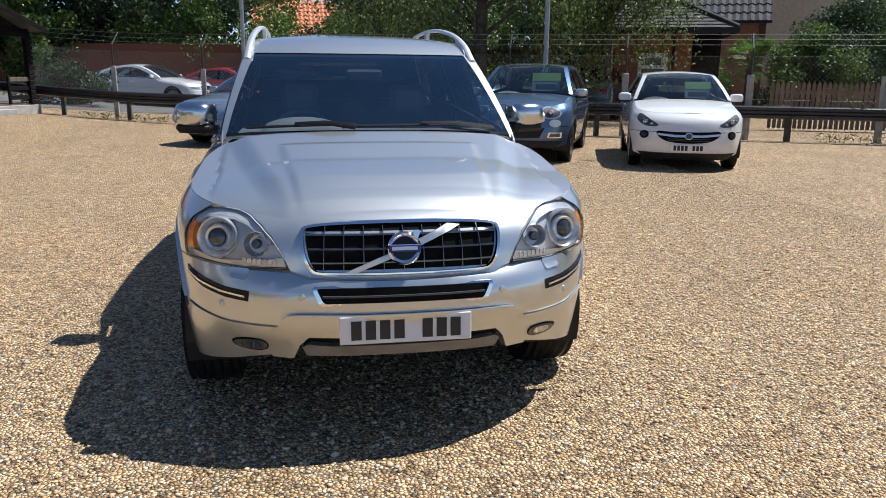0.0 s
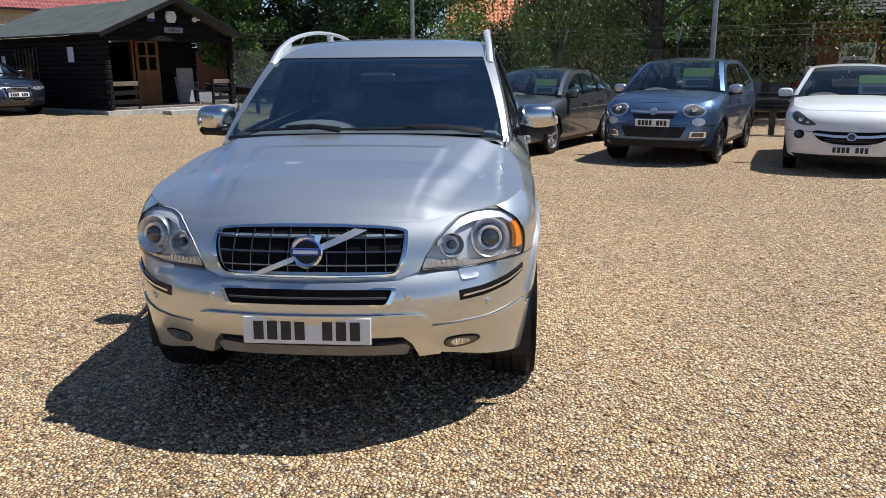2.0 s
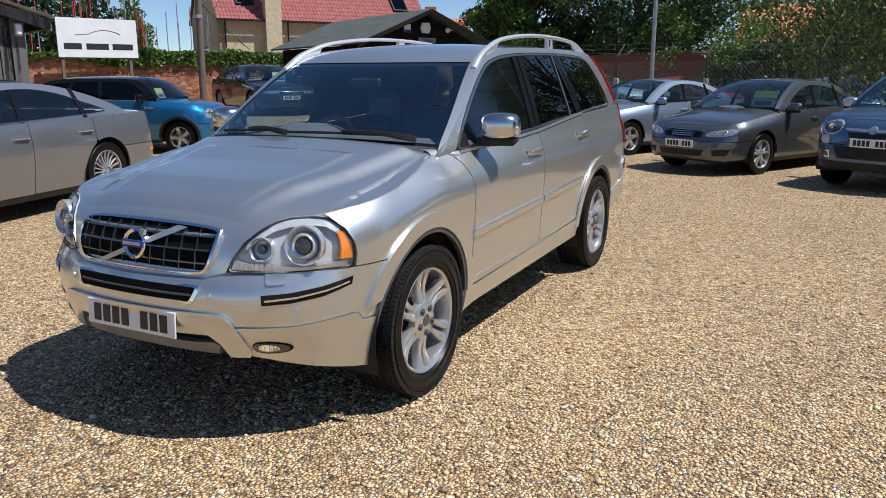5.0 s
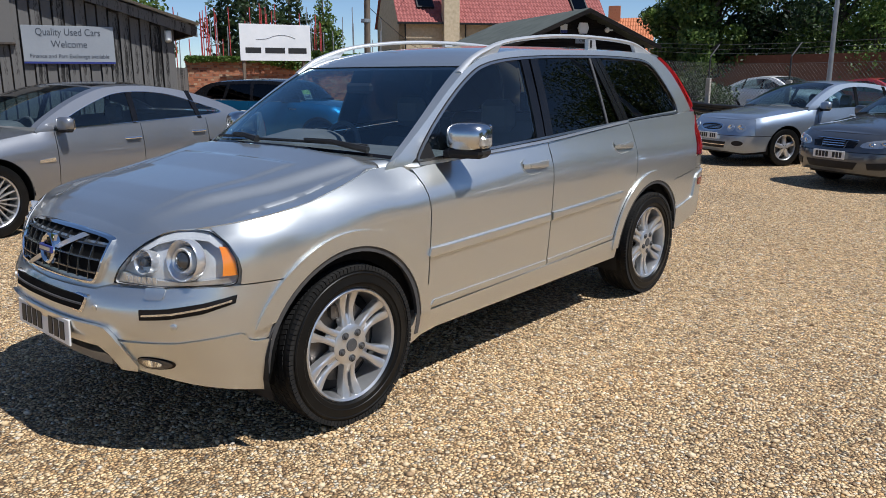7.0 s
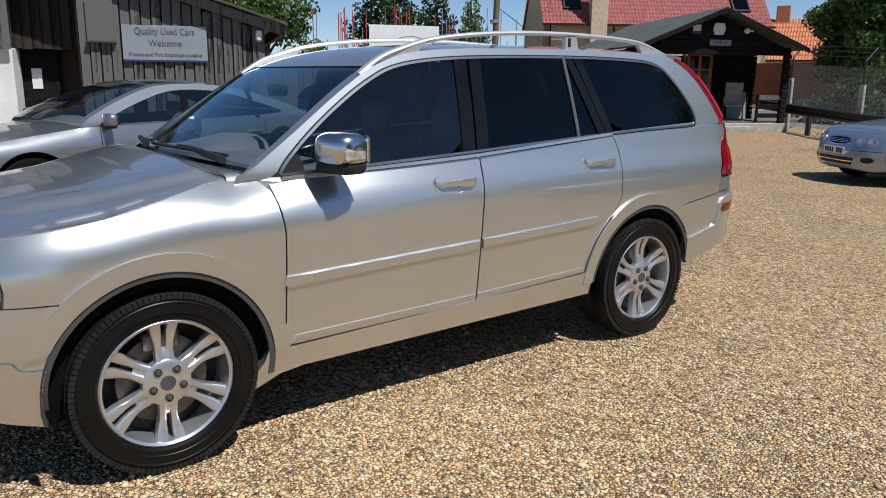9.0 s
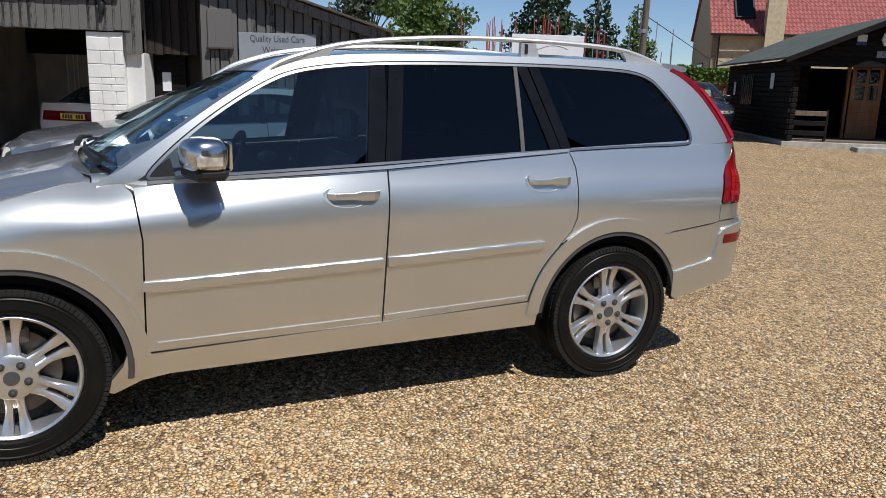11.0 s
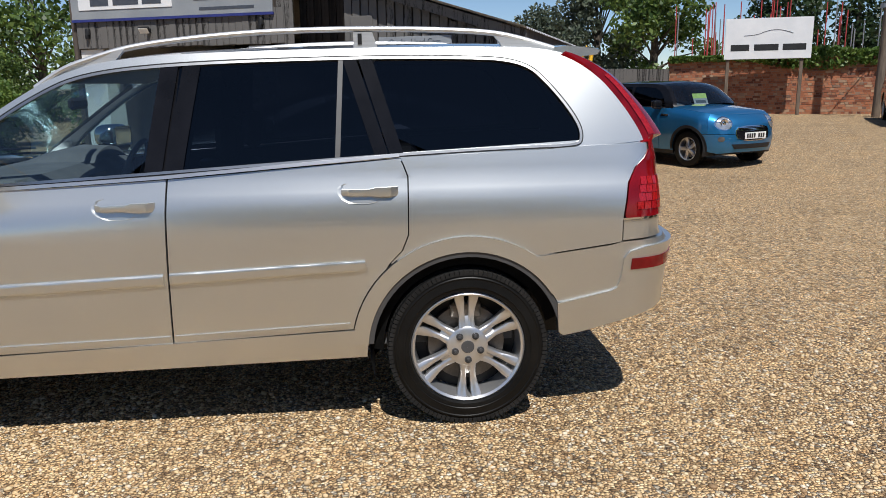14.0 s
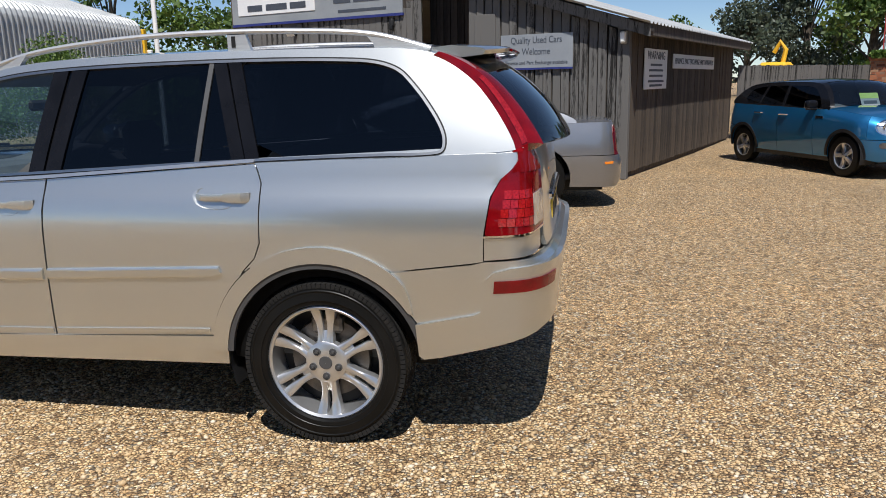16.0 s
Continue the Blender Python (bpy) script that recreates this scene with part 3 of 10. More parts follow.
class Shell:
    """The skin of a car's lower body: P(L, z) runs round the plan outline with L (equal to y along the flanks) and up with z."""

    def __init__(self, yf, yr, W, af, ar, nf, nr, dside, dfront, drear, zt, roll=0.09, rollh=0.14):
        self.tabs = [np.array(t, float) for t in (dside, dfront, drear, zt)]
        self.roll, self.rollh, self.W, self.yf, self.yr = roll, rollh, W, yf, yr
        th = np.linspace(0, math.pi / 2, 160)
        fx, fy = W * np.sin(th) ** (2 / nf), yf + af - af * np.cos(th) ** (2 / nf)
        rx, ry = W * np.cos(th) ** (2 / nr), yr - ar + ar * np.sin(th) ** (2 / nr)
        self.x, self.y = np.concatenate([fx, rx]), np.concatenate([fy, ry])
        ds = np.hypot(np.diff(self.x), np.diff(self.y))
        s = np.concatenate([[0], np.cumsum(ds)])
        self.s = s - s[159] + (yf + af)
        self.lc, self.lr = self.s[0], self.s[-1]
        self.extra = None

    def FX(self, x):
        L = float(np.interp(abs(x), self.x[:160], self.s[:160]))
        return L if x >= 0 else 2 * self.lc - L

    def RX(self, x):
        L = float(np.interp(-abs(x), -self.x[160:], self.s[160:]))
        return L if x >= 0 else 2 * self.lr - L

    def top(self, L):
        L = self.fold(L)[0]
        return float(np.interp(L, self.tabs[3][:, 0], self.tabs[3][:, 1]))

    def fold(self, L):
        if L < self.lc:
            return 2 * self.lc - L, -1
        if L > self.lr:
            return 2 * self.lr - L, -1
        return L, 1

    def P(self, L, z, dep=0.0):
        L, sg = self.fold(L)
        e = 0.02
        g = lambda q: (np.interp(q, self.s, self.x), np.interp(q, self.s, self.y))
        (x, y), (x0, y0), (x1, y1) = g(L), g(max(L - e, self.lc)), g(min(L + e, self.lr))
        tx, ty = x1 - x0, y1 - y0
        k = math.hypot(tx, ty) or 1
        nx, ny = ty / k, -tx / k
        if L - e < self.lc:
            w = (L - self.lc) / e
            nx, ny = nx * w, ny
            k = math.hypot(nx, ny)
            nx, ny = nx / k, ny / k
        if L + e > self.lr:
            w = (self.lr - L) / e
            nx = nx * w
            k = math.hypot(nx, ny)
            nx, ny = nx / k, ny / k
        f = lambda t: float(np.interp(z, t[:, 0], t[:, 1]))
        d = nx * nx * f(self.tabs[0]) + ny * ny * (f(self.tabs[1]) if ny < 0 else f(self.tabs[2]))
        r = float(np.interp(L, [q[0] for q in self.roll], [q[1] for q in self.roll])) if isinstance(self.roll, list) else self.roll
        if r:
            d += r * max(0.0, 1 - (self.top(L) - z) / self.rollh) ** 2
        if self.extra:
            d += self.extra(L, z)
        d += dep
        return Vector((sg * (x - nx * d), y - ny * d, z))

    def side(self, sg):
        return lambda a, b, dep: self.P(a, b, dep) if sg > 0 else flip_x(self.P(a, b, dep))

    def front(self, a, b, dep):
        return self.P(a, b, dep)

    def cap(self, L0, L1, crown, n=26, m=20, pw=2.6, dep=0.0, bulge=None):
        """The bonnet or boot lid that spans the shell's upper edge between L0 and L1. crown: (y, rise at the middle) pairs."""
        ct = np.array(crown, float)
        rows = []
        for i in range(n + 1):
            L = L0 + (L1 - L0) * (i / n)
            L = min(max(L, self.lc + 0.004), self.lr - 0.004)
            e = self.P(L, self.top(L), dep)
            c = float(np.interp(e.y, ct[:, 0], ct[:, 1]))
            row = []
            for k in range(m + 1):
                u = -1 + 2 * k / m
                x = e.x * u
                row.append((x, e.y, e.z + c * (1 - abs(u) ** pw) + (bulge(x, e.y) if bulge else 0)))
            rows.append(row)
        bm = sheet(rows)
        bm.normal_update()
        if sum(f.normal.z for f in bm.faces) < 0:
            bmesh.ops.reverse_faces(bm, faces=bm.faces[:])
        edge = [q for q in bm.edges if q.is_boundary]
        g = bmesh.ops.extrude_edge_only(bm, edges=edge)
        bmesh.ops.translate(bm, verts=[v for v in g["geom"] if isinstance(v, bmesh.types.BMVert)], vec=(0, 0, -0.02))
        bmesh.ops.split_edges(bm, edges=edge)
        return bm


def arc(yc, zc, r, z0, n=20):
    """Points over a wheel opening, from its front foot to its rear foot at height z0."""
    a0 = math.asin(max(-1, min(1, (z0 - zc) / r)))
    return [(yc - r * math.cos(a0 + (math.pi - 2 * a0) * k / n), zc + r * math.sin(a0 + (math.pi - 2 * a0) * k / n)) for k in range(n + 1)]


def make_wheel(name, R, rim, width, style, mat=None, seg=48):
    """A wheel with its axle along x and its outer face towards +x, centred on its hub face."""
    w = thing(name, Matrix(), "", "")
    h = width / 2
    c = -h
    tp = [(c + h * 0.80, rim * 0.985), (c + h * 0.96, rim * 1.03), (c + h * 1.0, rim + (R - rim) * 0.45), (c + h * 0.93, R * 0.965), (c + h * 0.84, R * 0.99)]
    groove = []
    for g in (0.55, 0.18, -0.18, -0.55):
        groove += [(c + h * (g + 0.05), R), (c + h * (g + 0.045), R * 0.975), (c + h * (g - 0.045), R * 0.975), (c + h * (g - 0.05), R)]
    tp += groove + [(c - h * 0.84, R * 0.99), (c - h * 0.95, R * 0.96), (c - h, rim + (R - rim) * 0.4), (c - h * 0.8, rim)]
    tyre = part("tyre", lathe(tp, seg), M_RUBBER, w)
    if style == "ten":
        blocks = bmesh.new()
        n = 104
        for k in range(n):
            a = k * 2 * math.pi / n
            # shoulder lugs reach down the sidewall, the inner rows lean like a herringbone
            for sx, hw, off, lean, low in ((0.86, 0.12, 0.0, 0.0, 0.935), (0.52, 0.13, 0.5, 16, 0.97), (0.17, 0.12, 0.0, -22, 0.97), (-0.17, 0.12, 0.5, 22, 0.97), (-0.52, 0.13, 0.0, -16, 0.97), (-0.86, 0.12, 0.5, 0.0, 0.935)):
                m = Matrix.Rotation(a + off * 2 * math.pi / n, 4, "X") @ Matrix.Translation((c + h * sx, 0, 0)) @ Matrix.Rotation(radians(lean), 4, "Z")
                tw = 0.0084 if k % 3 else 0.0096
                box(-h * hw, h * hw, -tw, tw, R * low, R * (1.003 if abs(sx) < 0.8 else 0.992), bm=blocks, m=m)
        tagged(part("tread", blocks, M_TREAD, tyre, smooth=False), kind="stuff")
        part("sidewall_ring", lathe([(c + h * 0.985, R * 0.915), (c + h * 1.012, R * 0.905), (c + h * 1.012, R * 0.895), (c + h * 0.99, R * 0.885), (c + h * 1.015, R * 0.80), (c + h * 1.022, R * 0.792), (c + h * 1.0, R * 0.785)], seg), M_RUBBER, tyre)
    bar = [(c + h * 0.86, rim * 0.995), (c + h * 0.9, rim * 0.97), (c + h * 0.84, rim * 0.93), (c + h * 0.3, rim * 0.90), (c - h * 0.8, rim * 0.90), (c - h * 0.9, rim * 0.98)]
    rimo = part("rim", lathe(bar, seg), mat or M_ALLOY, w)
    part("brake_disc", lathe([(c + 0.02, 0.03), (c + 0.02, rim * 0.68), (c - 0.01, rim * 0.70), (c - 0.01, 0.03)], 32), M_DARKMETAL, w)
    part("hub_backing", lathe([(c - 0.02, 0.01), (c - 0.02, rim * 0.9)], 32), M_BLACK, w)
    if style == "ten":
        part("brake_caliper", box(c - 0.02, c + 0.055, -0.07, 0.07, rim * 0.46, rim * 0.76, 0.012), M_DARKMETAL, w)
    sp = bmesh.new()
    face = c + h * 0.86

    def spoke(a, w0, w1, r0, r1, skew=0.0, off=0.0, flat=0.6, drop=0.0):
        m = Matrix.Rotation(a, 4, "X")
        rows = []
        for k in range(5):
            f = k / 4
            r, ww = r0 + (r1 - r0) * f, w0 + (w1 - w0) * f
            ctr = off + skew * f
            fr = (r / rim - 0.20) / 0.755 if style == "ten" else f
            xf = face - 0.004 - drop - 0.022 * math.sin(math.pi * min(1, fr * 0.9))
            rows.append([m @ Vector(p) for p in ((xf - 0.04, ctr - ww, r), (xf - 0.006, ctr - ww, r), (xf, ctr - ww * flat, r), (xf, ctr + ww * flat, r), (xf - 0.006, ctr + ww, r), (xf - 0.04, ctr + ww, r))])
        sheet(rows, bm=sp)

    n = 5
    if style == "ten":
        for k in range(6):
            m = Matrix.Rotation(k * math.pi / 3, 4, "X")
            for sg in (-1, 1):
                # arm: close to its twin at the hub, waisted half way, spread out at the rim
                rows = []
                for q in range(13):
                    f = q / 12
                    r = rim * (0.30 + 0.662 * f)
                    ctr = sg * rim * (0.078 + 0.012 * f + 0.085 * max(0.0, f - 0.35) ** 1.25)
                    ww = rim * (0.075 - 0.022 * math.sin(math.pi * min(1.0, f * 1.35)) + 0.020 * f ** 2)
                    xf = face - 0.003 - 0.030 * math.sin(math.pi * min(1.0, 0.12 + f * 0.80)) + 0.010 * f
                    rows.append([m @ Vector((xf + dx, ctr + ww * dy, r)) for dx, dy in ((-0.042, -0.9), (-0.014, -1.0), (-0.004, -0.86), (0.0, -0.45), (0.001, 0.0), (0.0, 0.45), (-0.004, 0.86), (-0.014, 1.0), (-0.042, 0.9))])
                sheet(rows, bm=sp)
            rows = []
            for q in range(7):
                f = q / 6
                r, ww = rim * (0.28 + 0.25 * f), rim * (0.165 - 0.10 * f ** 0.7)
                xf = face - 0.011 - 0.022 * math.sin(math.pi * min(1.0, 0.12 + f * 0.36)) - 0.010 * f ** 3
                rows.append([m @ Vector((xf + dx, ww * dy, r)) for dx, dy in ((-0.03, -1.0), (0.0, -0.9), (0.002, 0.0), (0.0, 0.9), (-0.03, 1.0))])
            sheet(rows, bm=sp)
    elif style == "double":
        for k in range(n):
            a = k * 2 * math.pi / n
            s = rim * 0.115
            for sg in (-1, 1):
                spoke(a - sg * 0.10, rim * 0.075, rim * 0.095, rim * 0.15, rim * 0.955, sg * rim * 0.10)
    elif style == "multi":
        for k in range(20):
            spoke(k * math.pi / 10, rim * 0.03, rim * 0.035, rim * 0.2, rim * 0.95)
    elif style == "six":
        for k in range(6):
            spoke(k * math.pi / 3, rim * 0.16, rim * 0.12, rim * 0.15, rim * 0.95)
    else:
        for k in range(n):
            spoke(k * 2 * math.pi / n, rim * 0.15, rim * 0.17, rim * 0.15, rim * 0.95)
    bmesh.ops.recalc_face_normals(sp, faces=sp.faces)
    spk = part("spokes", sp, mat or M_ALLOY, w, angle=22)
    hr = rim * (0.37 if style == "ten" else 0.31)
    lift = 0.008 if style == "ten" else 0.0
    part("hub", lathe([(face - 0.05, hr), (face - 0.026 + lift, hr * 0.97), (face - 0.018 + lift, hr * 0.85), (face - 0.016 + lift, rim * 0.13), (face - 0.008, 0.034), (face - 0.008, 0.001)], 32), mat or M_ALLOY, rimo)
    part("centre_cap", lathe([(face - 0.01, 0.031), (face - 0.004, 0.029), (face - 0.003, 0.001)], 24), M_TRIM if style == "ten" else (mat or M_ALLOY), rimo)
    nuts = [Matrix.Rotation(k * 2 * math.pi / 5 + 0.63, 4, "X") @ Matrix.Translation((face - 0.013 + lift, 0, rim * (0.235 if style == "ten" else 0.205))) for k in range(5)]
    nut = part("wheel_bolt", lathe([(-0.012, 0.017), (0.002, 0.017), (0.002, 0.012), (-0.002, 0.011), (0.007, 0.008), (0.008, 0.001)], 12), M_TRIM, rimo)
    nut.matrix_basis = nuts[0]
    for q in nuts[1:]:
        again("wheel_bolt", nut, q, rimo)
    return w


def set_wheels(car, wheel, half, wb, R):
    """Four wheels under a car. The given one becomes the first."""
    spots = [(half, -wb / 2, 0), (half, wb / 2, 0), (-half, -wb / 2, 180), (-half, wb / 2, 180)]
    for k, (x, y, rz) in enumerate(spots):
        m = pose(x, y, R, 0, 0, rz) @ pose(0, 0, 0, (0, 1, 17, 40)[k])
        if k == 0:
            wheel.matrix_basis, o = m, wheel
        else:
            o = copy_thing(wheel, m)
            o.name = "wheel"
        o.parent = car
        for key in ("label", "category"):
            if key in o:
                del o[key]


class Cabin:
    """The glasshouse: side surface X(y, z), outline sil and opening dlo with the same number of points."""

    def __init__(self, wb, zb, wr, zr, sil, dlo, cross, taper=(9, 0.0), passes=2, pinch=(-9, 0.0)):
        self.wb, self.zb, self.wr, self.zr, self.taper, self.pinch = wb, zb, wr, zr, taper, pinch
        self.k = 2 ** passes
        self.sil, self.dlo = chaikin(sil, passes), chaikin(dlo, passes)
        self.cross = cross
        self.nctrl = len(sil)

    def X(self, y, z):
        f = max(0.0, (z - self.zb) / (self.zr - self.zb))
        x = self.wb + (self.wr - self.wb) * f ** 1.15
        if z < self.zb:
            x = self.wb + (self.zb - z) * 0.1
        return x - self.taper[1] * max(0.0, y - self.taper[0]) ** 2 - self.pinch[1] * max(0.0, self.pinch[0] - y) ** 2

    def side(self, sg):
        return lambda a, b, dep: Vector((sg * (self.X(a, b) - dep), a, b))

    def loft(self, c0, c1, m=20, dep=0.0, pw=2.3, ua=None, ub=None):
        """The skin between the two sides from outline point c0 to c1: screen, roof or rear window."""
        h0 = (self.k - 1) / 2
        i0, i1 = round(c0 * self.k - h0), round(c1 * self.k - h0)
        rows = []
        for i in range(i0, i1 + 1):
            y, z = self.sil[i % len(self.sil)]
            x = self.X(y, z)
            f = (i + h0) / self.k
            dy = float(np.interp(f, [q[0] for q in self.cross], [q[1] for q in self.cross]))
            dz = float(np.interp(f, [q[0] for q in self.cross], [q[2] for q in self.cross]))
            g = min(1.0, max(0.0, (f - c0) / (c1 - c0)))
            u0 = -1.0 if ua is None else ua[0] + (ua[1] - ua[0]) * g
            u1 = 1.0 if ub is None else ub[0] + (ub[1] - ub[0]) * g
            row = []
            for k in range(m + 1):
                u = u0 + (u1 - u0) * k / m
                h = 1 - abs(u) ** pw
                row.append(Vector((x * u, y + dy * h, z + dz * h - dep)))
            rows.append(row)
        bm = sheet(rows)
        bm.normal_update()
        if sum(f.normal.z for f in bm.faces) < 0:
            bmesh.ops.reverse_faces(bm, faces=bm.faces[:])
        return bm


def plate(parent, m, w=0.52, h=0.111, mat=None, rows=(4, 3)):
    """A registration plate whose characters are plain bars."""
    p = part("number_plate", box(-w / 2, w / 2, -0.004, 0.004, -h / 2, h / 2, 0.003), mat or M_PLATE, parent, "plate with dark bars")
    p.matrix_basis = m
    n = sum(rows) + 1
    pitch = w * 0.86 / n
    base = None
    k = 0
    for j in range(n):
        if j == rows[0]:
            continue
        x = -w * 0.43 + pitch * (j + 0.5)
        q = Matrix.Translation((x, -0.006, 0))
        if base is None:
            base = part("character_bar", box(-pitch * 0.36, pitch * 0.36, -0.0015, 0.0015, -h * 0.34, h * 0.34), M_INK, p, smooth=False)
            base.matrix_basis = q
        else:
            again("character_bar", base, q, p)
    return p


def seat(parent, x, y, mat, z=0.55):
    b = bmesh.new()
    box(x - 0.25, x + 0.25, y - 0.28, y + 0.25, z - 0.12, z + 0.1, 0.04, bm=b)
    box(x - 0.25, x + 0.25, y + 0.2, y + 0.34, z, z + 0.58, 0.04, bm=b, m=Matrix.Translation((0, y, z)) @ Matrix.Rotation(radians(-10), 4, "X") @ Matrix.Translation((0, -y, -z)))
    part("seat", b, mat, parent)
    h = bmesh.new()
    box(x - 0.13, x + 0.13, y + 0.33, y + 0.43, z + 0.60, z + 0.80, 0.04, bm=h)
    part("headrest", h, mat, parent)


def cabin_inside(car, y_dash, y_front, y_rear, zb, half, right=-1):
    """Floor, dashboard, steering wheel and seats, seen dimly through the glass. right: the driver's side."""
    part("cabin_floor", box(-half + 0.06, half - 0.06, y_dash - 0.3, y_rear + 0.7, 0.36, 0.42), M_INTERIOR, car, smooth=False)
    d = bmesh.new()
    box(-half + 0.08, half - 0.08, y_dash - 0.28, y_dash + 0.22, zb - 0.42, zb - 0.06, 0.06, bm=d)
    part("dashboard", d, M_INTERIOR, car)
    hood = [[(0.37 * right + 0.24 * u, y_dash + q, zb - 0.07 + h * (1 - u * u) ** 0.5) for u in np.linspace(-1, 1, 15)] for q, h in ((-0.22, 0.01), (-0.12, 0.05), (0.05, 0.085), (0.20, 0.075), (0.22, 0.02))]
    part("instrument_hood", sheet(hood), M_INTERIOR, car)
    c = (0.37 * right, y_dash + 0.33, zb - 0.14)
    pts = [(c[0] + 0.185 * math.cos(a), c[1] + 0.07 * math.sin(a), c[2] + 0.17 * math.sin(a)) for a in [k * 2 * math.pi / 24 for k in range(25)]]
    part("steering_wheel", tube(pts, 0.016, 8), M_INTERIOR, car)
    for x in (-0.38, 0.38):
        seat(car, x, y_front, M_SEAT, zb - 0.62)
    b = bmesh.new()
    box(-half + 0.15, half - 0.15, y_rear - 0.3, y_rear + 0.2, zb - 0.72, zb - 0.5, 0.05, bm=b)
    box(-half + 0.15, half - 0.15, y_rear + 0.14, y_rear + 0.3, zb - 0.6, zb + 0.05, 0.05, bm=b)
    part("rear_bench", b, M_SEAT, car)


def underside(car, s, y0, y1, half, z0, z1, wb, ra, R):
    """The dark floor pan and the wheel wells."""
    b = bmesh.new()
    box(-half + 0.30, half - 0.30, y0, y1, z0, z1, bm=b)
    box(-half + 0.07, half - 0.07, -wb / 2 + ra + 0.03, wb / 2 - ra - 0.03, z0 + 0.02, z1, bm=b)
    for sg in (-1, 1):
        for yc in (-wb / 2, wb / 2):
            rows = []
            for k in range(17):
                a = -0.30 + (math.pi + (0.30 if yc < 0 else 0.12)) * k / 16
                rows.append([(sg * xx, yc - (ra + 0.006) * math.cos(a), R + (ra + 0.006) * math.sin(a)) for xx in (half - 0.014, half - 0.06, half - 0.32)])
            sheet(rows, bm=b)
            b.faces.new([b.verts.new(p) for p in [r[-1] for r in rows] + [(sg * (half - 0.32), yc + ra, R - 0.1), (sg * (half - 0.32), yc - ra, R - 0.1)]])
    part("underside", b, M_BLACK, car, smooth=False)


def mirror(car, x, y, z, sg, mat, size=1.0, cap_mat=None, half=(0.125, 0.075, 0.045, 0.085), sweep=0):
    """A door mirror on its arm."""
    b = bmesh.new()
    bmesh.ops.create_cube(b, size=1)
    bmesh.ops.subdivide_edges(b, edges=b.edges[:], cuts=7, use_grid_fill=True, smooth=0.9)
    for v in b.verts:
        co = v.co * 1.0
        n = Vector((co.x * 2, co.y * 2, co.z * 2))
        r = (abs(n.x) ** 3.2 + abs(n.y) ** 3.2 + abs(n.z) ** 3.2) ** (1 / 3.2) or 1
        n = n / r
        v.co = Vector((n.x * half[0], n.y * half[1] if n.y < 0 else n.y * half[2], n.z * half[3])) * size
    o = part("door_mirror", b, cap_mat or mat, car)
    o.matrix_basis = pose(sg * x, y, z, 0, 0, sg * sweep)
    g = part("mirror_glass", box(-half[0] * 0.84 * size, half[0] * 0.84 * size, half[2] * 0.92 * size, half[2] * 1.08 * size, -half[3] * 0.8 * size, half[3] * 0.8 * size, 0.01), M_CHROME, o)
    a = bmesh.new()
    box(-0.13 * size if sg > 0 else 0.0, 0.0 if sg > 0 else 0.13 * size, -0.05 * size, 0.035 * size, -0.105 * size, -0.06 * size, 0.012, bm=a)
    box(-half[0] * 0.9 * size, half[0] * 0.9 * size, -half[1] * 0.8 * size, half[2] * 0.9 * size, -0.10 * size, -0.045 * size, 0.02, bm=a)
    part("mirror_arm", a, M_BLACK, o)
    return o


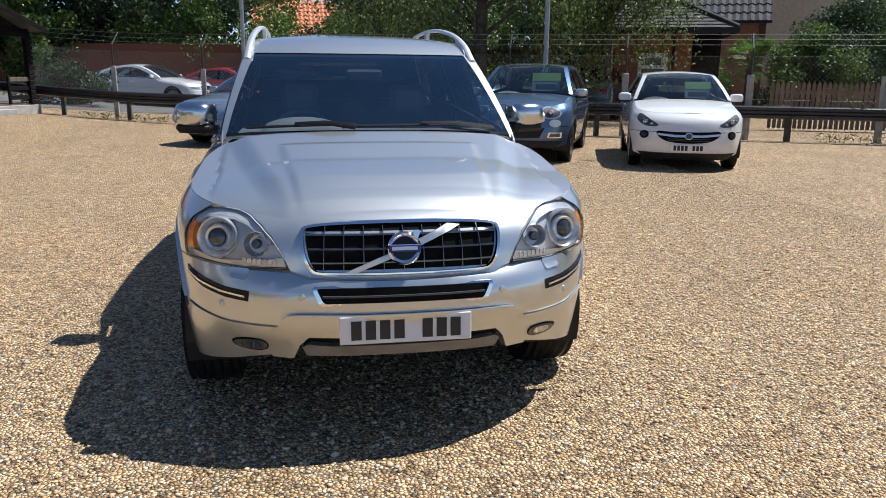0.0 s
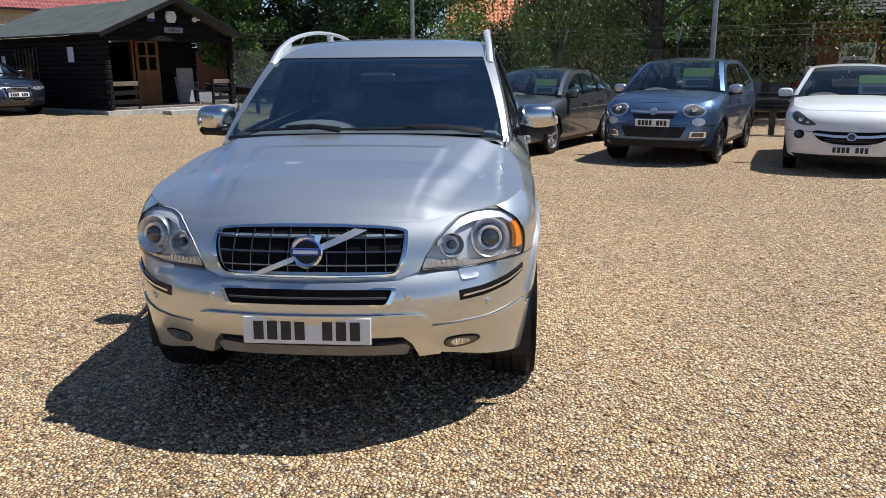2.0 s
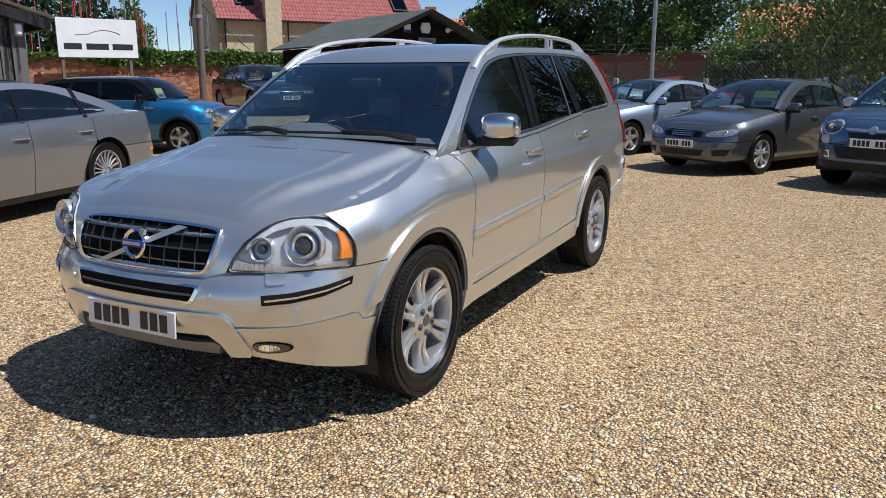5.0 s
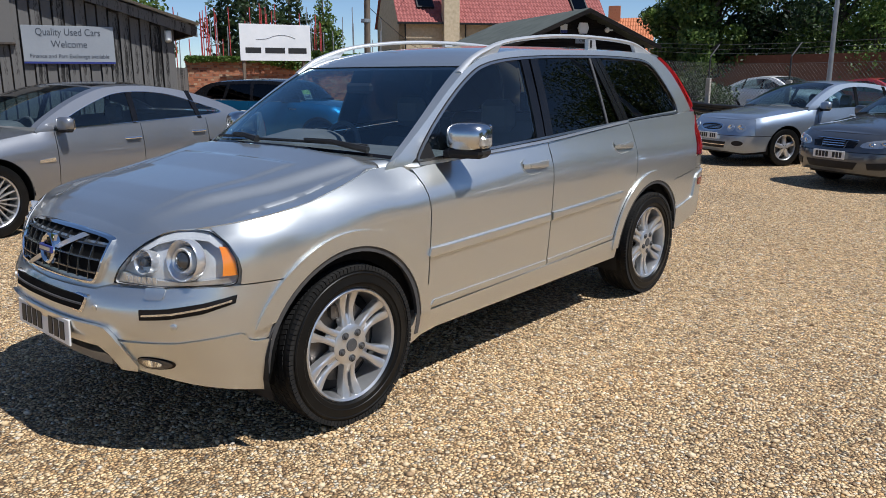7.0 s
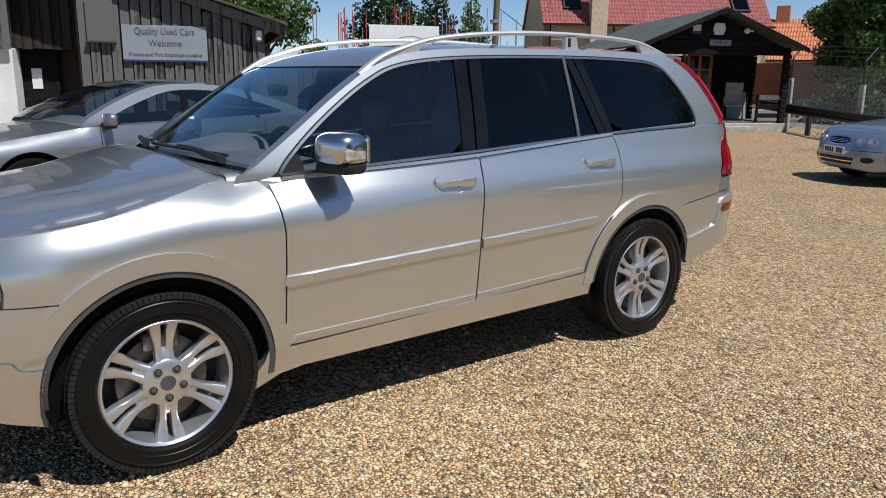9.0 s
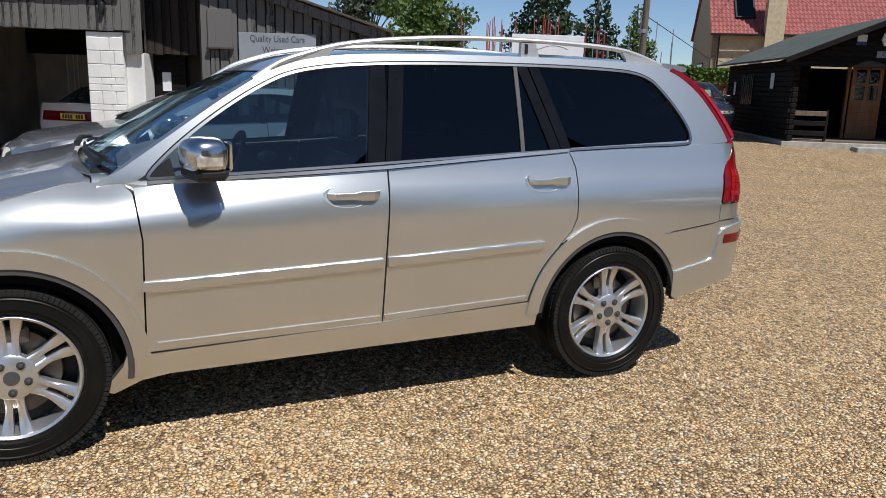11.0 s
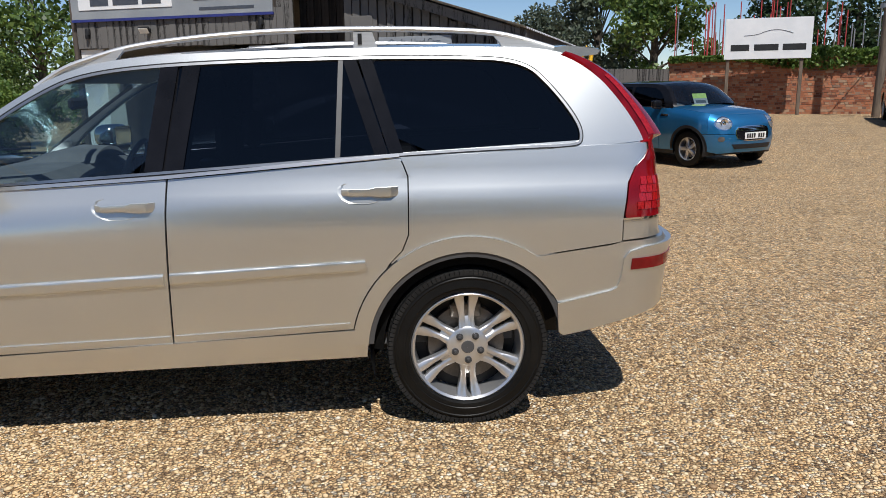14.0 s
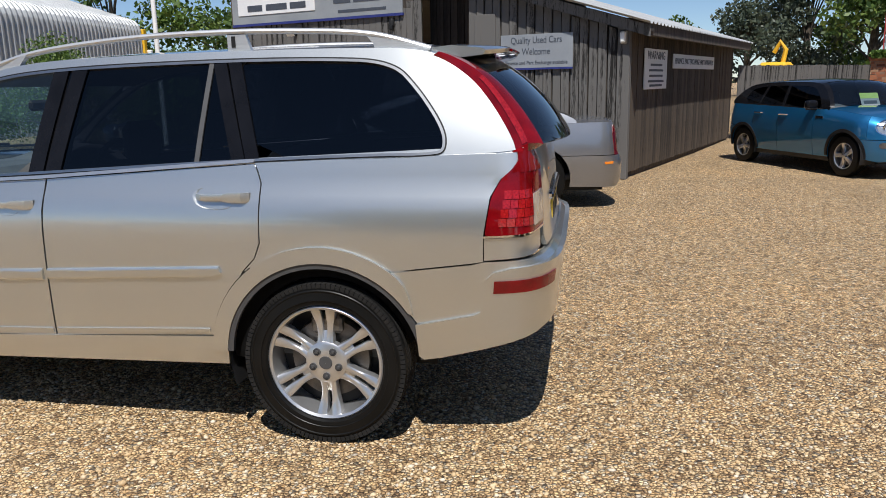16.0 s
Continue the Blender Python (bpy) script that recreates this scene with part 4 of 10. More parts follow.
def generic_car(name, m, label, s, wheel):
    """A parked car from its numbers in s."""
    car = thing(name, m, label, "car", "cars parked in the yard")
    wb, R, ra, W = s["wb"], s["R"], s["ra"], s["W"]
    yF, yR = -wb / 2, wb / 2
    zt = s["zt"]
    sh = Shell(s["yf"], s["yr"], W, s["af"], s["ar"], s["nf"], s["nr"], s["dside"], s["dfront"], s["drear"], [(-9, zt[0][1])] + zt + [(9, zt[-1][1])], s.get("roll", 0.09), s.get("rollh", 0.14))
    mat = s["paint"]
    zs, zbf, zbr = s["sill"], s["bump_f"], s["bump_r"]
    lf = yF - math.sqrt(max(0.01, ra * ra - (zbf - R) ** 2))
    lr = yR + math.sqrt(max(0.01, ra * ra - (zbr - R) ** 2))
    d0, d1, d2 = s["doors"]
    top = sh.top
    g = 0.004
    low = s.get("low_mat", mat)
    fa = arc(yF, R, ra, zs + 0.02)
    rarc = arc(yR, R, ra, zs + 0.02)
    # front bumper, one piece from wheel to wheel
    half = [(a, b) for a, b in fa if b <= zbf - g and a < yF]
    nose = half[::-1][:0] + [(lf, zbf - g)] + [(q[0], q[1]) for q in half[::-1]]
    foot = [(sh.FX(W * 0.8), zs - 0.02), (sh.FX(W * 0.45), zs)]
    right = nose + foot
    left = [(2 * sh.lc - a, b) for a, b in right[::-1]]
    bump = right + left
    part("front_bumper", patch(bump, sh.front, (0.09, 0.07), 0.02), mat, car)
    part("rear_bumper", patch([(2 * sh.lr - a, b) for a, b in [(lr, zbr - g)] + [q for q in rarc if q[1] <= zbr - g and q[0] > yR] + [(sh.RX(W * 0.8), zs), (sh.RX(W * 0.45), zs + 0.03)]][::-1] + [(lr, zbr - g)] + [q for q in rarc if q[1] <= zbr - g and q[0] > yR] + [(sh.RX(W * 0.8), zs), (sh.RX(W * 0.45), zs + 0.03)], sh.front, (0.09, 0.07), 0.02), mat, car)
    # nose panel between bumper and bonnet
    fx = sh.FX(W * 0.93)
    up = [(sh.FX(x), top(sh.FX(x)) - g) for x in np.linspace(-W * 0.93, W * 0.93, 15)]
    part("nose_panel", patch([(sh.FX(-W * 0.93), zbf + g), (sh.FX(W * 0.93), zbf + g)][::1] + up[::-1], sh.front, (0.08, 0.07), 0.015), mat, car)
    cowl = s["cowl"]
    part("bonnet", sh.cap(sh.lc, cowl, s["crown"], dep=0.004, bulge=s.get("bulge")), mat, car)
    belt = lambda y: top(y)
    for sg in (1, -1):
        f = sh.side(sg)
        mid = [q for q in fa if q[1] > zbf + g]
        after = [q for q in fa if q[0] > yF and q[1] <= zbf + g]
        poly = [(fx + 0.004, zbf + g)] + [(lf, zbf + g)] + mid + after + [(fa[-1][0], zs), (d0 - g, zs)] + [(d0 - g, belt(d0) - g)]
        ys = np.linspace(d0, fx + 0.004, 14)[1:]
        poly += [(y, top(y) - g) for y in ys]
        part("front_wing", patch(poly, f, (0.07, 0.07)), mat, car)
        if d1 is not None:
            da = [(d0 + g, zs), (d1 - g, zs), (d1 - g, belt(d1) - g)] + [(y, belt(y) - g) for y in np.linspace(d1, d0, 6)[1:-1]] + [(d0 + g, belt(d0) - g)]
            dr = part("front_door", patch(da, f, (0.09, 0.07)), mat, car)
            front_arch = [q for q in rarc if q[0] < d2 - g]
            de = [(d1 + g, zs)] + [(rarc[0][0], zs)] + front_arch
            if front_arch[-1][1] < belt(d2) - 0.1:
                de += [(d2 - g, front_arch[-1][1] + 0.02)]
            de += [(d2 - g, belt(d2) - g)] + [(y, belt(y) - g) for y in np.linspace(d2, d1, 6)[1:-1]] + [(d1 + g, belt(d1) - g)]
            rd = part("rear_door", patch(de, f, (0.09, 0.07)), mat, car)
            handles = [(dr, d1 - 0.14), (rd, d2 - 0.16)]
        else:
            da = [(d0 + g, zs), (d2 - g, zs), (d2 - g, belt(d2) - g)] + [(y, belt(y) - g) for y in np.linspace(d2, d0, 9)[1:-1]] + [(d0 + g, belt(d0) - g)]
            dr = part("front_door", patch(da, f, (0.09, 0.07)), mat, car)
            handles = [(dr, d2 - 0.16)]
        for own, hy in handles:
            hz = belt(hy) - s.get("hdrop", 0.13)
            p = sh.P(hy, hz, -0.012)
            part("door_handle", tube([(sg * (p.x - 0.02), hy - 0.1, hz), (sg * (p.x + 0.012), hy - 0.085, hz), (sg * (p.x + 0.014), hy + 0.085, hz), (sg * (p.x - 0.02), hy + 0.1, hz)], 0.014, 8), s.get("handle", mat), own)
        behind = [q for q in rarc if q[0] > d2 + g]
        if d1 is None:
            behind = rarc
            start = [(d2 + g, zs), (rarc[0][0], zs)]
        else:
            start = [(d2 + g, behind[0][1] + 0.01)]
        rxl = sh.RX(W * 0.9)
        qq = start + [q for q in behind if q[1] > zbr + g or q[0] < yR] + [(lr, zbr + g), (rxl, zbr + g), (rxl, top(rxl) - g)] + [(y, top(y) - g) for y in np.linspace(rxl, d2, 10)[1:-1]] + [(d2 + g, belt(d2) - g)]
        part("rear_wing", patch(qq, f, (0.07, 0.07)), mat, car)
        part("sill", patch([(fa[-1][0], zs - 0.07), (rarc[0][0], zs - 0.07), (rarc[0][0], zs - g), (fa[-1][0], zs - g)], f, (0.2, 0.08)), low, car)
        if "arch_mat" in s:
            for yc, aa in ((yF, fa), (yR, rarc)):
                o = [(yc + (a - yc) * 1.14, R + (b - R) * 1.14) for a, b in aa]
                part("wheel_arch_trim", patch(aa + o[::-1], lambda a, b, dep: f(a, b, dep - 0.012), (0.07, 0.07)), s["arch_mat"], car)
    part("tail_panel", patch([(sh.RX(W * 0.9), zbr + g), (sh.RX(-W * 0.9), zbr + g)] + [(sh.RX(x), top(sh.RX(x)) - g) for x in np.linspace(-W * 0.9, W * 0.9, 13)], sh.front, (0.08, 0.07), 0.015), mat, car)
    if "deck" in s:
        part("boot_lid", sh.cap(s["deck"], sh.lr, s["deck_crown"], dep=0.004), mat, car)
    # glasshouse
    cb = Cabin(s["cw"], s["cz"], s["rw"], s["rz"], s["sil"], s["dlo"], s["cross"], s.get("taper", (9, 0)))
    a0, a1, a2, a3 = s["cuts"]
    part("windscreen", cb.loft(a0, a1, ua=(-0.93, -0.88), ub=(0.93, 0.88), dep=0.003), M_GLASS, car).visible_shadow = False
    part("roof", cb.loft(a1, a2), s.get("roof_mat", mat), car)
    part("rear_window", cb.loft(a2, a3, ua=(-0.9, -0.93), ub=(0.9, 0.93), dep=0.003), s.get("rear_glass", M_GLASS), car)
    for sg in (1, -1):
        e = lambda p, q: dict(ua=(p, q), ub=(1.0, 1.0)) if sg > 0 else dict(ua=(-1.0, -1.0), ub=(-p, -q))
        part("windscreen_pillar", cb.loft(a0, a1, m=4, **e(0.93, 0.88)), s.get("roof_mat", mat), car)
        part("rear_pillar", cb.loft(a2, a3, m=4, **e(0.9, 0.93)), s.get("roof_mat", mat), car)
    for sg in (1, -1):
        f = cb.side(sg)
        part("window_frame", band(cb.sil, cb.dlo, f), s.get("roof_mat", mat), car)
        pane = part("side_window", patch(cb.dlo, lambda a, b, dep: f(a, b, dep + 0.006), (0.2, 0.15), thick=False), s.get("side_glass", M_GLASS), car)
        pane.visible_shadow = False
        for y0, y1 in s["pillars"]:
            zz0, zz1 = s["pz"]
            part("pillar", patch([(y0, zz0), (y0 + 0.07, zz0), (y1 + 0.07, zz1), (y1, zz1)], lambda a, b, dep: f(a, b, dep - 0.003), (0.2, 0.12)), M_GLOSSBLACK, pane)
        mx, my, mz = s["mirror"]
        mirror(car, mx, my, mz, sg, mat, s.get("msize", 0.85), s.get("mirror_mat"))
    cabin_inside(car, cowl + 0.35, (d0 + (d1 if d1 is not None else d2)) / 2 + 0.25, (d2 + 0.1), s["cz"] + 0.03, s["cw"])
    underside(car, sh, s["yf"] + 0.3, s["yr"] - 0.3, W, zs - 0.06, zs + 0.25, wb, ra, R)
    set_wheels(car, wheel, s["track"], wb, R)
    s["shell"], s["cabin"], s["car"] = sh, cb, car
    return car


def front_shape(car, s, name, poly, mat, dep=-0.004, depth=0.012, both=False, step=(0.06, 0.05), label="", rear=False):
    """A lamp, grille or slot laid on the nose (or tail), its outline in (x, z); both: mirrored too."""
    sh = s["shell"]
    FX = sh.RX if rear else sh.FX
    made = []
    for sg in ((1, -1) if both else (1,)):
        pts = [(FX(sg * x), z) for x, z in poly]
        made.append(part(name, patch(pts, lambda a, b, d: sh.P(a, b, d + dep), step, depth), mat, car, label))
    return made


def card(car, x, y, z, w, h, mat=None, tilt=-25):
    b = box(-w / 2, w / 2, -0.002, 0.002, -h / 2, h / 2)
    o = part("price_card", b, M_SIGNGREY, car, "lime and white windscreen price card", smooth=False)
    o.matrix_basis = pose(x, y, z, tilt)
    t = part("card_band", box(-w / 2, w / 2, -0.004, -0.0025, h * 0.05, h / 2), M_STICKER, o, smooth=False)
    part("card_bar", box(-w * 0.36, w * 0.36, -0.004, -0.0025, -h * 0.38, -h * 0.12), M_SLATEINK, o, smooth=False)
    return o


# ---- the silver estate that the camera walks round ----
def main_car():
    car = thing("silver_suv", Matrix(), "silver seven-seat off-road estate car standing on gravel", "car")
    wb, R, yF, yR = 2.857, 0.366, -1.4285, 1.4285
    W, g = 0.935, 0.0045
    dside = [(0.20, 0.08), (0.30, 0.05), (0.40, 0.032), (0.55, 0.018), (0.78, 0.004), (0.95, 0.0), (1.03, 0.008), (1.09, 0.027), (1.14, 0.049), (1.20, 0.0645), (1.28, 0.087)]
    dfront = [(0.25, 0.15), (0.30, 0.10), (0.36, 0.085), (0.42, 0.062), (0.48, 0.034), (0.54, 0.008), (0.62, 0.0), (0.68, 0.012), (0.705, 0.035), (0.725, 0.058), (0.76, 0.063), (0.82, 0.068), (0.88, 0.076), (0.92, 0.095), (0.95, 0.125), (1.1, 0.3)]
    drear = [(0.38, 0.12), (0.44, 0.07), (0.5, 0.04), (0.7, 0.02), (0.83, 0.0), (0.85, 0.03), (0.875, 0.065), (1.0, 0.07), (1.2, 0.085), (1.33, 0.12)]
    roll = [(-9, 0.03), (-2.0, 0.06), (-1.4, 0.075), (-1.05, 0.03), (-0.9, 0.0), (9, 0.0)]
    sh = Shell(-2.36, 2.44, W, 0.75, 0.42, 2.5, 5.0, dside, dfront, drear, [(-9, 1), (9, 1)], roll, 0.16)
    FX, RX = sh.FX, sh.RX
    sh.tabs[3] = np.array([(-9, 0.935), (FX(0.0), 0.920), (FX(0.5), 0.922), (FX(0.66), 0.945), (FX(0.80), 0.960), (-1.6, 1.025), (-1.19, 1.12), (-1.0, 1.125), (-0.9, 1.114), (0.15, 1.166), (1.14, 1.232), (1.8, 1.252), (2.1, 1.27), (9, 1.27)])
    top = sh.top

    def shoulder(L, z):
        f = min(1.0, max(0.0, (z - 0.96) / 0.16)) ** 1.4
        fade = min(1.0, max(0.0, (L + 1.40) / 0.30))
        return 0.052 * max(0.0, 0.3 - max(L, -1.1)) ** 2 * f * fade

    sh.extra = shoulder
    ra = 0.445
    fa, rr = arc(yF, R, ra, 0.40, 28), arc(yR, R, ra, 0.40, 28)

    def bothsides(poly):
        return poly + [(2 * sh.lc - a, b) for a, b in poly[::-1]]

    # bumper: upper and lower shells, the lower one standing a little proud
    lf = yF - math.sqrt(ra * ra - (0.742 - R) ** 2)
    lf2 = yF - math.sqrt(ra * ra - (0.535 - R) ** 2)
    farc = [q for q in arc(yF, R, ra, 0.26, 30) if q[0] < yF]
    upper = [(FX(0.0), 0.70), (FX(0.38), 0.708), (FX(0.46), 0.728), (FX(0.86), 0.742), (lf, 0.742)] + [q for q in farc[::-1] if 0.515 < q[1] < 0.74] + [(lf2 - 0.01, 0.512), (-1.915, 0.512), (-1.935, 0.520), (-1.952, 0.545), (-1.975, 0.552), (FX(0.84), 0.546), (FX(0.72), 0.525), (FX(0.60), 0.522), (FX(0.50), 0.524), (FX(0.45), 0.540), (FX(0.42), 0.578), (FX(0.0), 0.578)]
    fb = part("front_bumper", patch(bothsides(upper), sh.front, (0.06, 0.04), 0.03), M_SILVER, car)
    lower = [(lf2 - 0.008, 0.505)] + [q for q in farc[::-1] if 0.27 < q[1] < 0.50] + [(farc[0][0] - 0.005, 0.275), (FX(0.90), 0.285), (FX(0.75), 0.335), (FX(0.60), 0.372), (FX(0.53), 0.385), (FX(0.485), 0.43), (FX(0.465), 0.49), (FX(0.47), 0.515), (FX(0.60), 0.518), (FX(0.72), 0.521), (FX(0.84), 0.541), (-1.975, 0.547), (-1.957, 0.540), (-1.94, 0.514), (-1.917, 0.506)]
    for pts in (lower, [(2 * sh.lc - a, b) for a, b in lower]):
        part("bumper_skirt", patch(pts, lambda a, b, d: sh.P(a, b, d - 0.008), (0.05, 0.04), 0.03), M_SILVER_LOW, fb)
    skid = [(FX(0.0), 0.576), (FX(0.41), 0.577), (FX(0.455), 0.571), (FX(0.485), 0.545), (FX(0.515), 0.485), (FX(0.552), 0.405), (FX(0.542), 0.378), (FX(0.455), 0.374), (FX(0.420), 0.440), (FX(0.38), 0.478), (FX(0.0), 0.472)]
    part("skid_plate", patch(bothsides(skid), lambda a, b, d: sh.P(a, b, d - 0.019), (0.06, 0.035), 0.05), M_SILVER_LOW, fb)
    core = [(FX(0.0), 0.72), (FX(0.46), 0.735), (FX(0.87), 0.742), (lf - 0.01, 0.742)] + [q for q in farc[::-1] if 0.30 < q[1] < 0.74] + [(FX(0.90), 0.30), (FX(0.60), 0.385), (FX(0.45), 0.40), (FX(0.45), 0.47), (FX(0.0), 0.48)]
    part("bumper_core", patch(bothsides(core), lambda a, b, d: sh.P(a, b, d + 0.010), (0.08, 0.06), 0.01), M_SILVER_LOW, fb)
    part("bumper_recess", patch(bothsides([(FX(0.0), 0.475), (FX(0.42), 0.475), (FX(0.42), 0.37), (FX(0.0), 0.37)]), lambda a, b, d: sh.P(a, b, d + 0.03), (0.1, 0.06), 0.03), M_BLACK, fb)
    lip = [(FX(0.0), 0.432), (FX(0.30), 0.432), (FX(0.39), 0.44), (FX(0.415), 0.425), (FX(0.40), 0.385), (FX(0.0), 0.385)]
    part("lower_lip", patch(bothsides(lip), lambda a, b, d: sh.P(a, b, d - 0.012), (0.08, 0.03), 0.05), M_LIP, fb)
    # intake slot with its bright surround
    o = rounded([(-0.365, 0.687), (0.365, 0.687), (0.330, 0.612), (-0.330, 0.612)], 0.02)
    i = rounded([(-0.345, 0.680), (0.345, 0.680), (0.315, 0.622), (-0.315, 0.622)], 0.014)
    fx = lambda pts: [(FX(x), z) for x, z in pts]
    part("intake_surround", band(fx(o), fx(i), lambda a, b, d: sh.P(a, b, d - 0.006), 2, 0.02), M_CHROME, fb)
    part("intake_slot", patch(fx(i), lambda a, b, d: sh.P(a, b, d - 0.002), (0.06, 0.03), 0.01), M_VOID, fb)
    sl = part("intake_bar", patch(fx([(-0.32, 0.652), (0.32, 0.652), (0.32, 0.645), (-0.32, 0.645)]), lambda a, b, d: sh.P(a, b, d - 0.008), (0.05, 0.03), 0.01), M_TRIM, fb)
    for sg in (1, -1):
        sx = lambda pts: [(FX(sg * x), z) for x, z in pts]
        part("corner_slot", patch(sx([(0.605, 0.657), (0.70, 0.664), (0.80, 0.682), (0.872, 0.708), (0.868, 0.676), (0.80, 0.641), (0.70, 0.622), (0.607, 0.616)]), lambda a, b, d: sh.P(a, b, d - 0.003), (0.05, 0.03), 0.01), M_GLOSSBLACK, fb)
        part("bright_strip", patch(sx([(0.618, 0.640), (0.72, 0.650), (0.81, 0.670), (0.862, 0.692), (0.862, 0.685), (0.81, 0.662), (0.72, 0.642), (0.618, 0.632)]), lambda a, b, d: sh.P(a, b, d - 0.010), (0.05, 0.03), 0.008), M_CHROME, fb)
        fg = part("fog_recess", patch(sx(chaikin([(0.550, 0.449), (0.638, 0.458), (0.715, 0.437), (0.694, 0.400), (0.561, 0.396)], 2)), lambda a, b, d: sh.P(a, b, d - 0.0095), (0.05, 0.03), 0.01), M_GLOSSBLACK, fb)
        fl = part("fog_lamp", patch(sx(chaikin([(0.555, 0.444), (0.62, 0.452), (0.70, 0.436), (0.69, 0.406), (0.565, 0.402)], 2)), lambda a, b, d: sh.P(a, b, d - 0.014), (0.03, 0.02), 0.01), M_DARKMETAL, fg)
        part("fog_reflector", patch(sx(chaikin([(0.578, 0.440), (0.622, 0.444), (0.664, 0.432), (0.655, 0.412), (0.584, 0.410)], 2)), lambda a, b, d: sh.P(a, b, d - 0.018), (0.03, 0.02), 0.004), M_CHROME, fl)
        part("fog_lens", patch(sx(chaikin([(0.562, 0.44), (0.62, 0.447), (0.685, 0.431), (0.674, 0.402), (0.568, 0.40)], 2)), lambda a, b, d: sh.P(a, b, d - 0.023), (0.03, 0.02), 0.006), M_LENS, fg).visible_shadow = False
        part("washer_cover", patch(sx(rounded([(0.615, 0.738), (0.695, 0.740), (0.690, 0.700), (0.622, 0.697)], 0.012)), lambda a, b, d: sh.P(a, b, d - 0.006), (0.05, 0.03), 0.008), M_SILVER, fb)
        for px, pz in ((0.40, 0.645), (0.72, 0.59)):
            p = sh.P(FX(sg * px), pz, -0.002)
            so = part("parking_sensor", lathe([(0.004, 0.014), (-0.003, 0.014), (-0.005, 0.010), (-0.005, 0.001)], 14, "Y"), M_SILVER_LOW, fb)
            so.matrix_basis = Matrix.Translation(p) @ Matrix.Rotation(sg * (0.25 if px < 0.5 else 0.55), 4, "Z")
    p = plate(car, pose(0, -2.368, 0.517, -3))
    # nose with grille
    nose = [(FX(0.0), 0.708), (FX(0.37), 0.714), (FX(0.457), 0.737), (FX(0.488), 0.80), (FX(0.534), 0.859), (FX(0.591), 0.902), (FX(0.621), 0.918), (FX(0.66), 0.937), (FX(0.70), 0.9465), (FX(0.72), top(FX(0.72))), (FX(0.65), top(FX(0.65)))] + [(FX(x), top(FX(x))) for x in (0.5, 0.35, 0.2, 0.0)]
    part("bonnet_nose", patch(bothsides(nose), sh.front, (0.06, 0.04), 0.02), M_SILVER, car)
    gr = part("grille", patch(fx(chaikin([(-0.40, 0.915), (0.40, 0.915), (0.405, 0.87), (0.37, 0.745), (0.32, 0.728), (-0.32, 0.728), (-0.37, 0.745), (-0.405, 0.87)], 2)), lambda a, b, d: sh.P(a, b, d - 0.001), (0.04, 0.03), 0.01), M_VOID, car, "black egg-crate grille with chrome surround")
    go = chaikin([(-0.417, 0.922), (0.417, 0.922), (0.422, 0.87), (0.384, 0.740), (0.328, 0.722), (-0.328, 0.722), (-0.384, 0.740), (-0.422, 0.87)], 3)
    gi = chaikin([(-0.403, 0.913), (0.403, 0.913), (0.410, 0.869), (0.375, 0.747), (0.322, 0.731), (-0.322, 0.731), (-0.375, 0.747), (-0.410, 0.869)], 3)
    part("grille_surround", band(fx(go), fx(gi), lambda a, b, d: sh.P(a, b, d - 0.020), 3, 0.024), M_CHROME, gr)
    for z in (0.771, 0.823, 0.875):
        hw = float(np.interp(z, [0.73, 0.76, 0.87, 0.915], [0.33, 0.365, 0.398, 0.39]))
        part("grille_bar", patch(fx([(-hw, z + 0.0028), (hw, z + 0.0028), (hw, z - 0.0028), (-hw, z - 0.0028)]), lambda a, b, d: sh.P(a, b, d - 0.016), (0.03, 0.03), 0.012), M_GRILLE, gr)
    for x in np.linspace(-0.32, 0.32, 9):
        part("grille_upright", patch(fx([(x - 0.0017, 0.905), (x + 0.0017, 0.905), (x + 0.0017, 0.742), (x - 0.0017, 0.742)]), lambda a, b, d: sh.P(a, b, d - 0.0175), (0.06, 0.03), 0.012), M_GRILLE, gr)
    part("diagonal_strip", patch(fx([(-0.235, 0.735), (-0.185, 0.735), (0.245, 0.902), (0.19, 0.908)]), lambda a, b, d: sh.P(a, b, d - 0.023), (0.03, 0.03), 0.008), M_ALLOY, gr)
    c = sh.P(FX(0.0), 0.826, -0.028)
    em = part("round_badge", lathe([(0.02, 0.066), (-0.006, 0.066), (-0.014, 0.058), (-0.006, 0.047), (0.0, 0.045), (0.0, 0.001)], 36, "Y"), M_CHROME, gr, "round chrome badge with a plain blue band")
    em.matrix_basis = Matrix.Translation(c) @ Matrix.Rotation(radians(-10), 4, "X")
    part("badge_arrow", prism([(0.036, 0.044), (0.052, 0.036), (0.066, 0.066), (0.036, 0.070)], -0.012, 0.004), M_CHROME, em, smooth=False)
    part("badge_disc", lathe([(-0.002, 0.046), (-0.0025, 0.001)], 24, "Y"), M_GLOSSBLACK, em)
    part("badge_band", box(-0.062, 0.062, -0.02, -0.008, -0.015, 0.015, 0.003), M_BLUEINK, em)
    part("badge_bar", box(-0.05, 0.05, -0.022, -0.0195, -0.007, 0.007), M_ALLOY, em, smooth=False)
    # bonnet
    def ridge(x, y):
        soft = lambda q: min(1.0, max(0.0, q)) ** 2 * (3 - 2 * min(1.0, max(0.0, q)))
        back = max(0.0, y - float(np.interp(abs(x), rim[:, 0], rim[:, 1])))
        f = min(1.0, back / 0.30) * min(1.0, max(0.0, (-1.10 - y) / 0.08))
        outer = soft((0.52 + 0.235 * (y + 2.2) - abs(x)) / 0.12)
        panel = soft(min(0.415 + 0.115 * (y + 2.1) - abs(x), -1.36 - y) / 0.036)
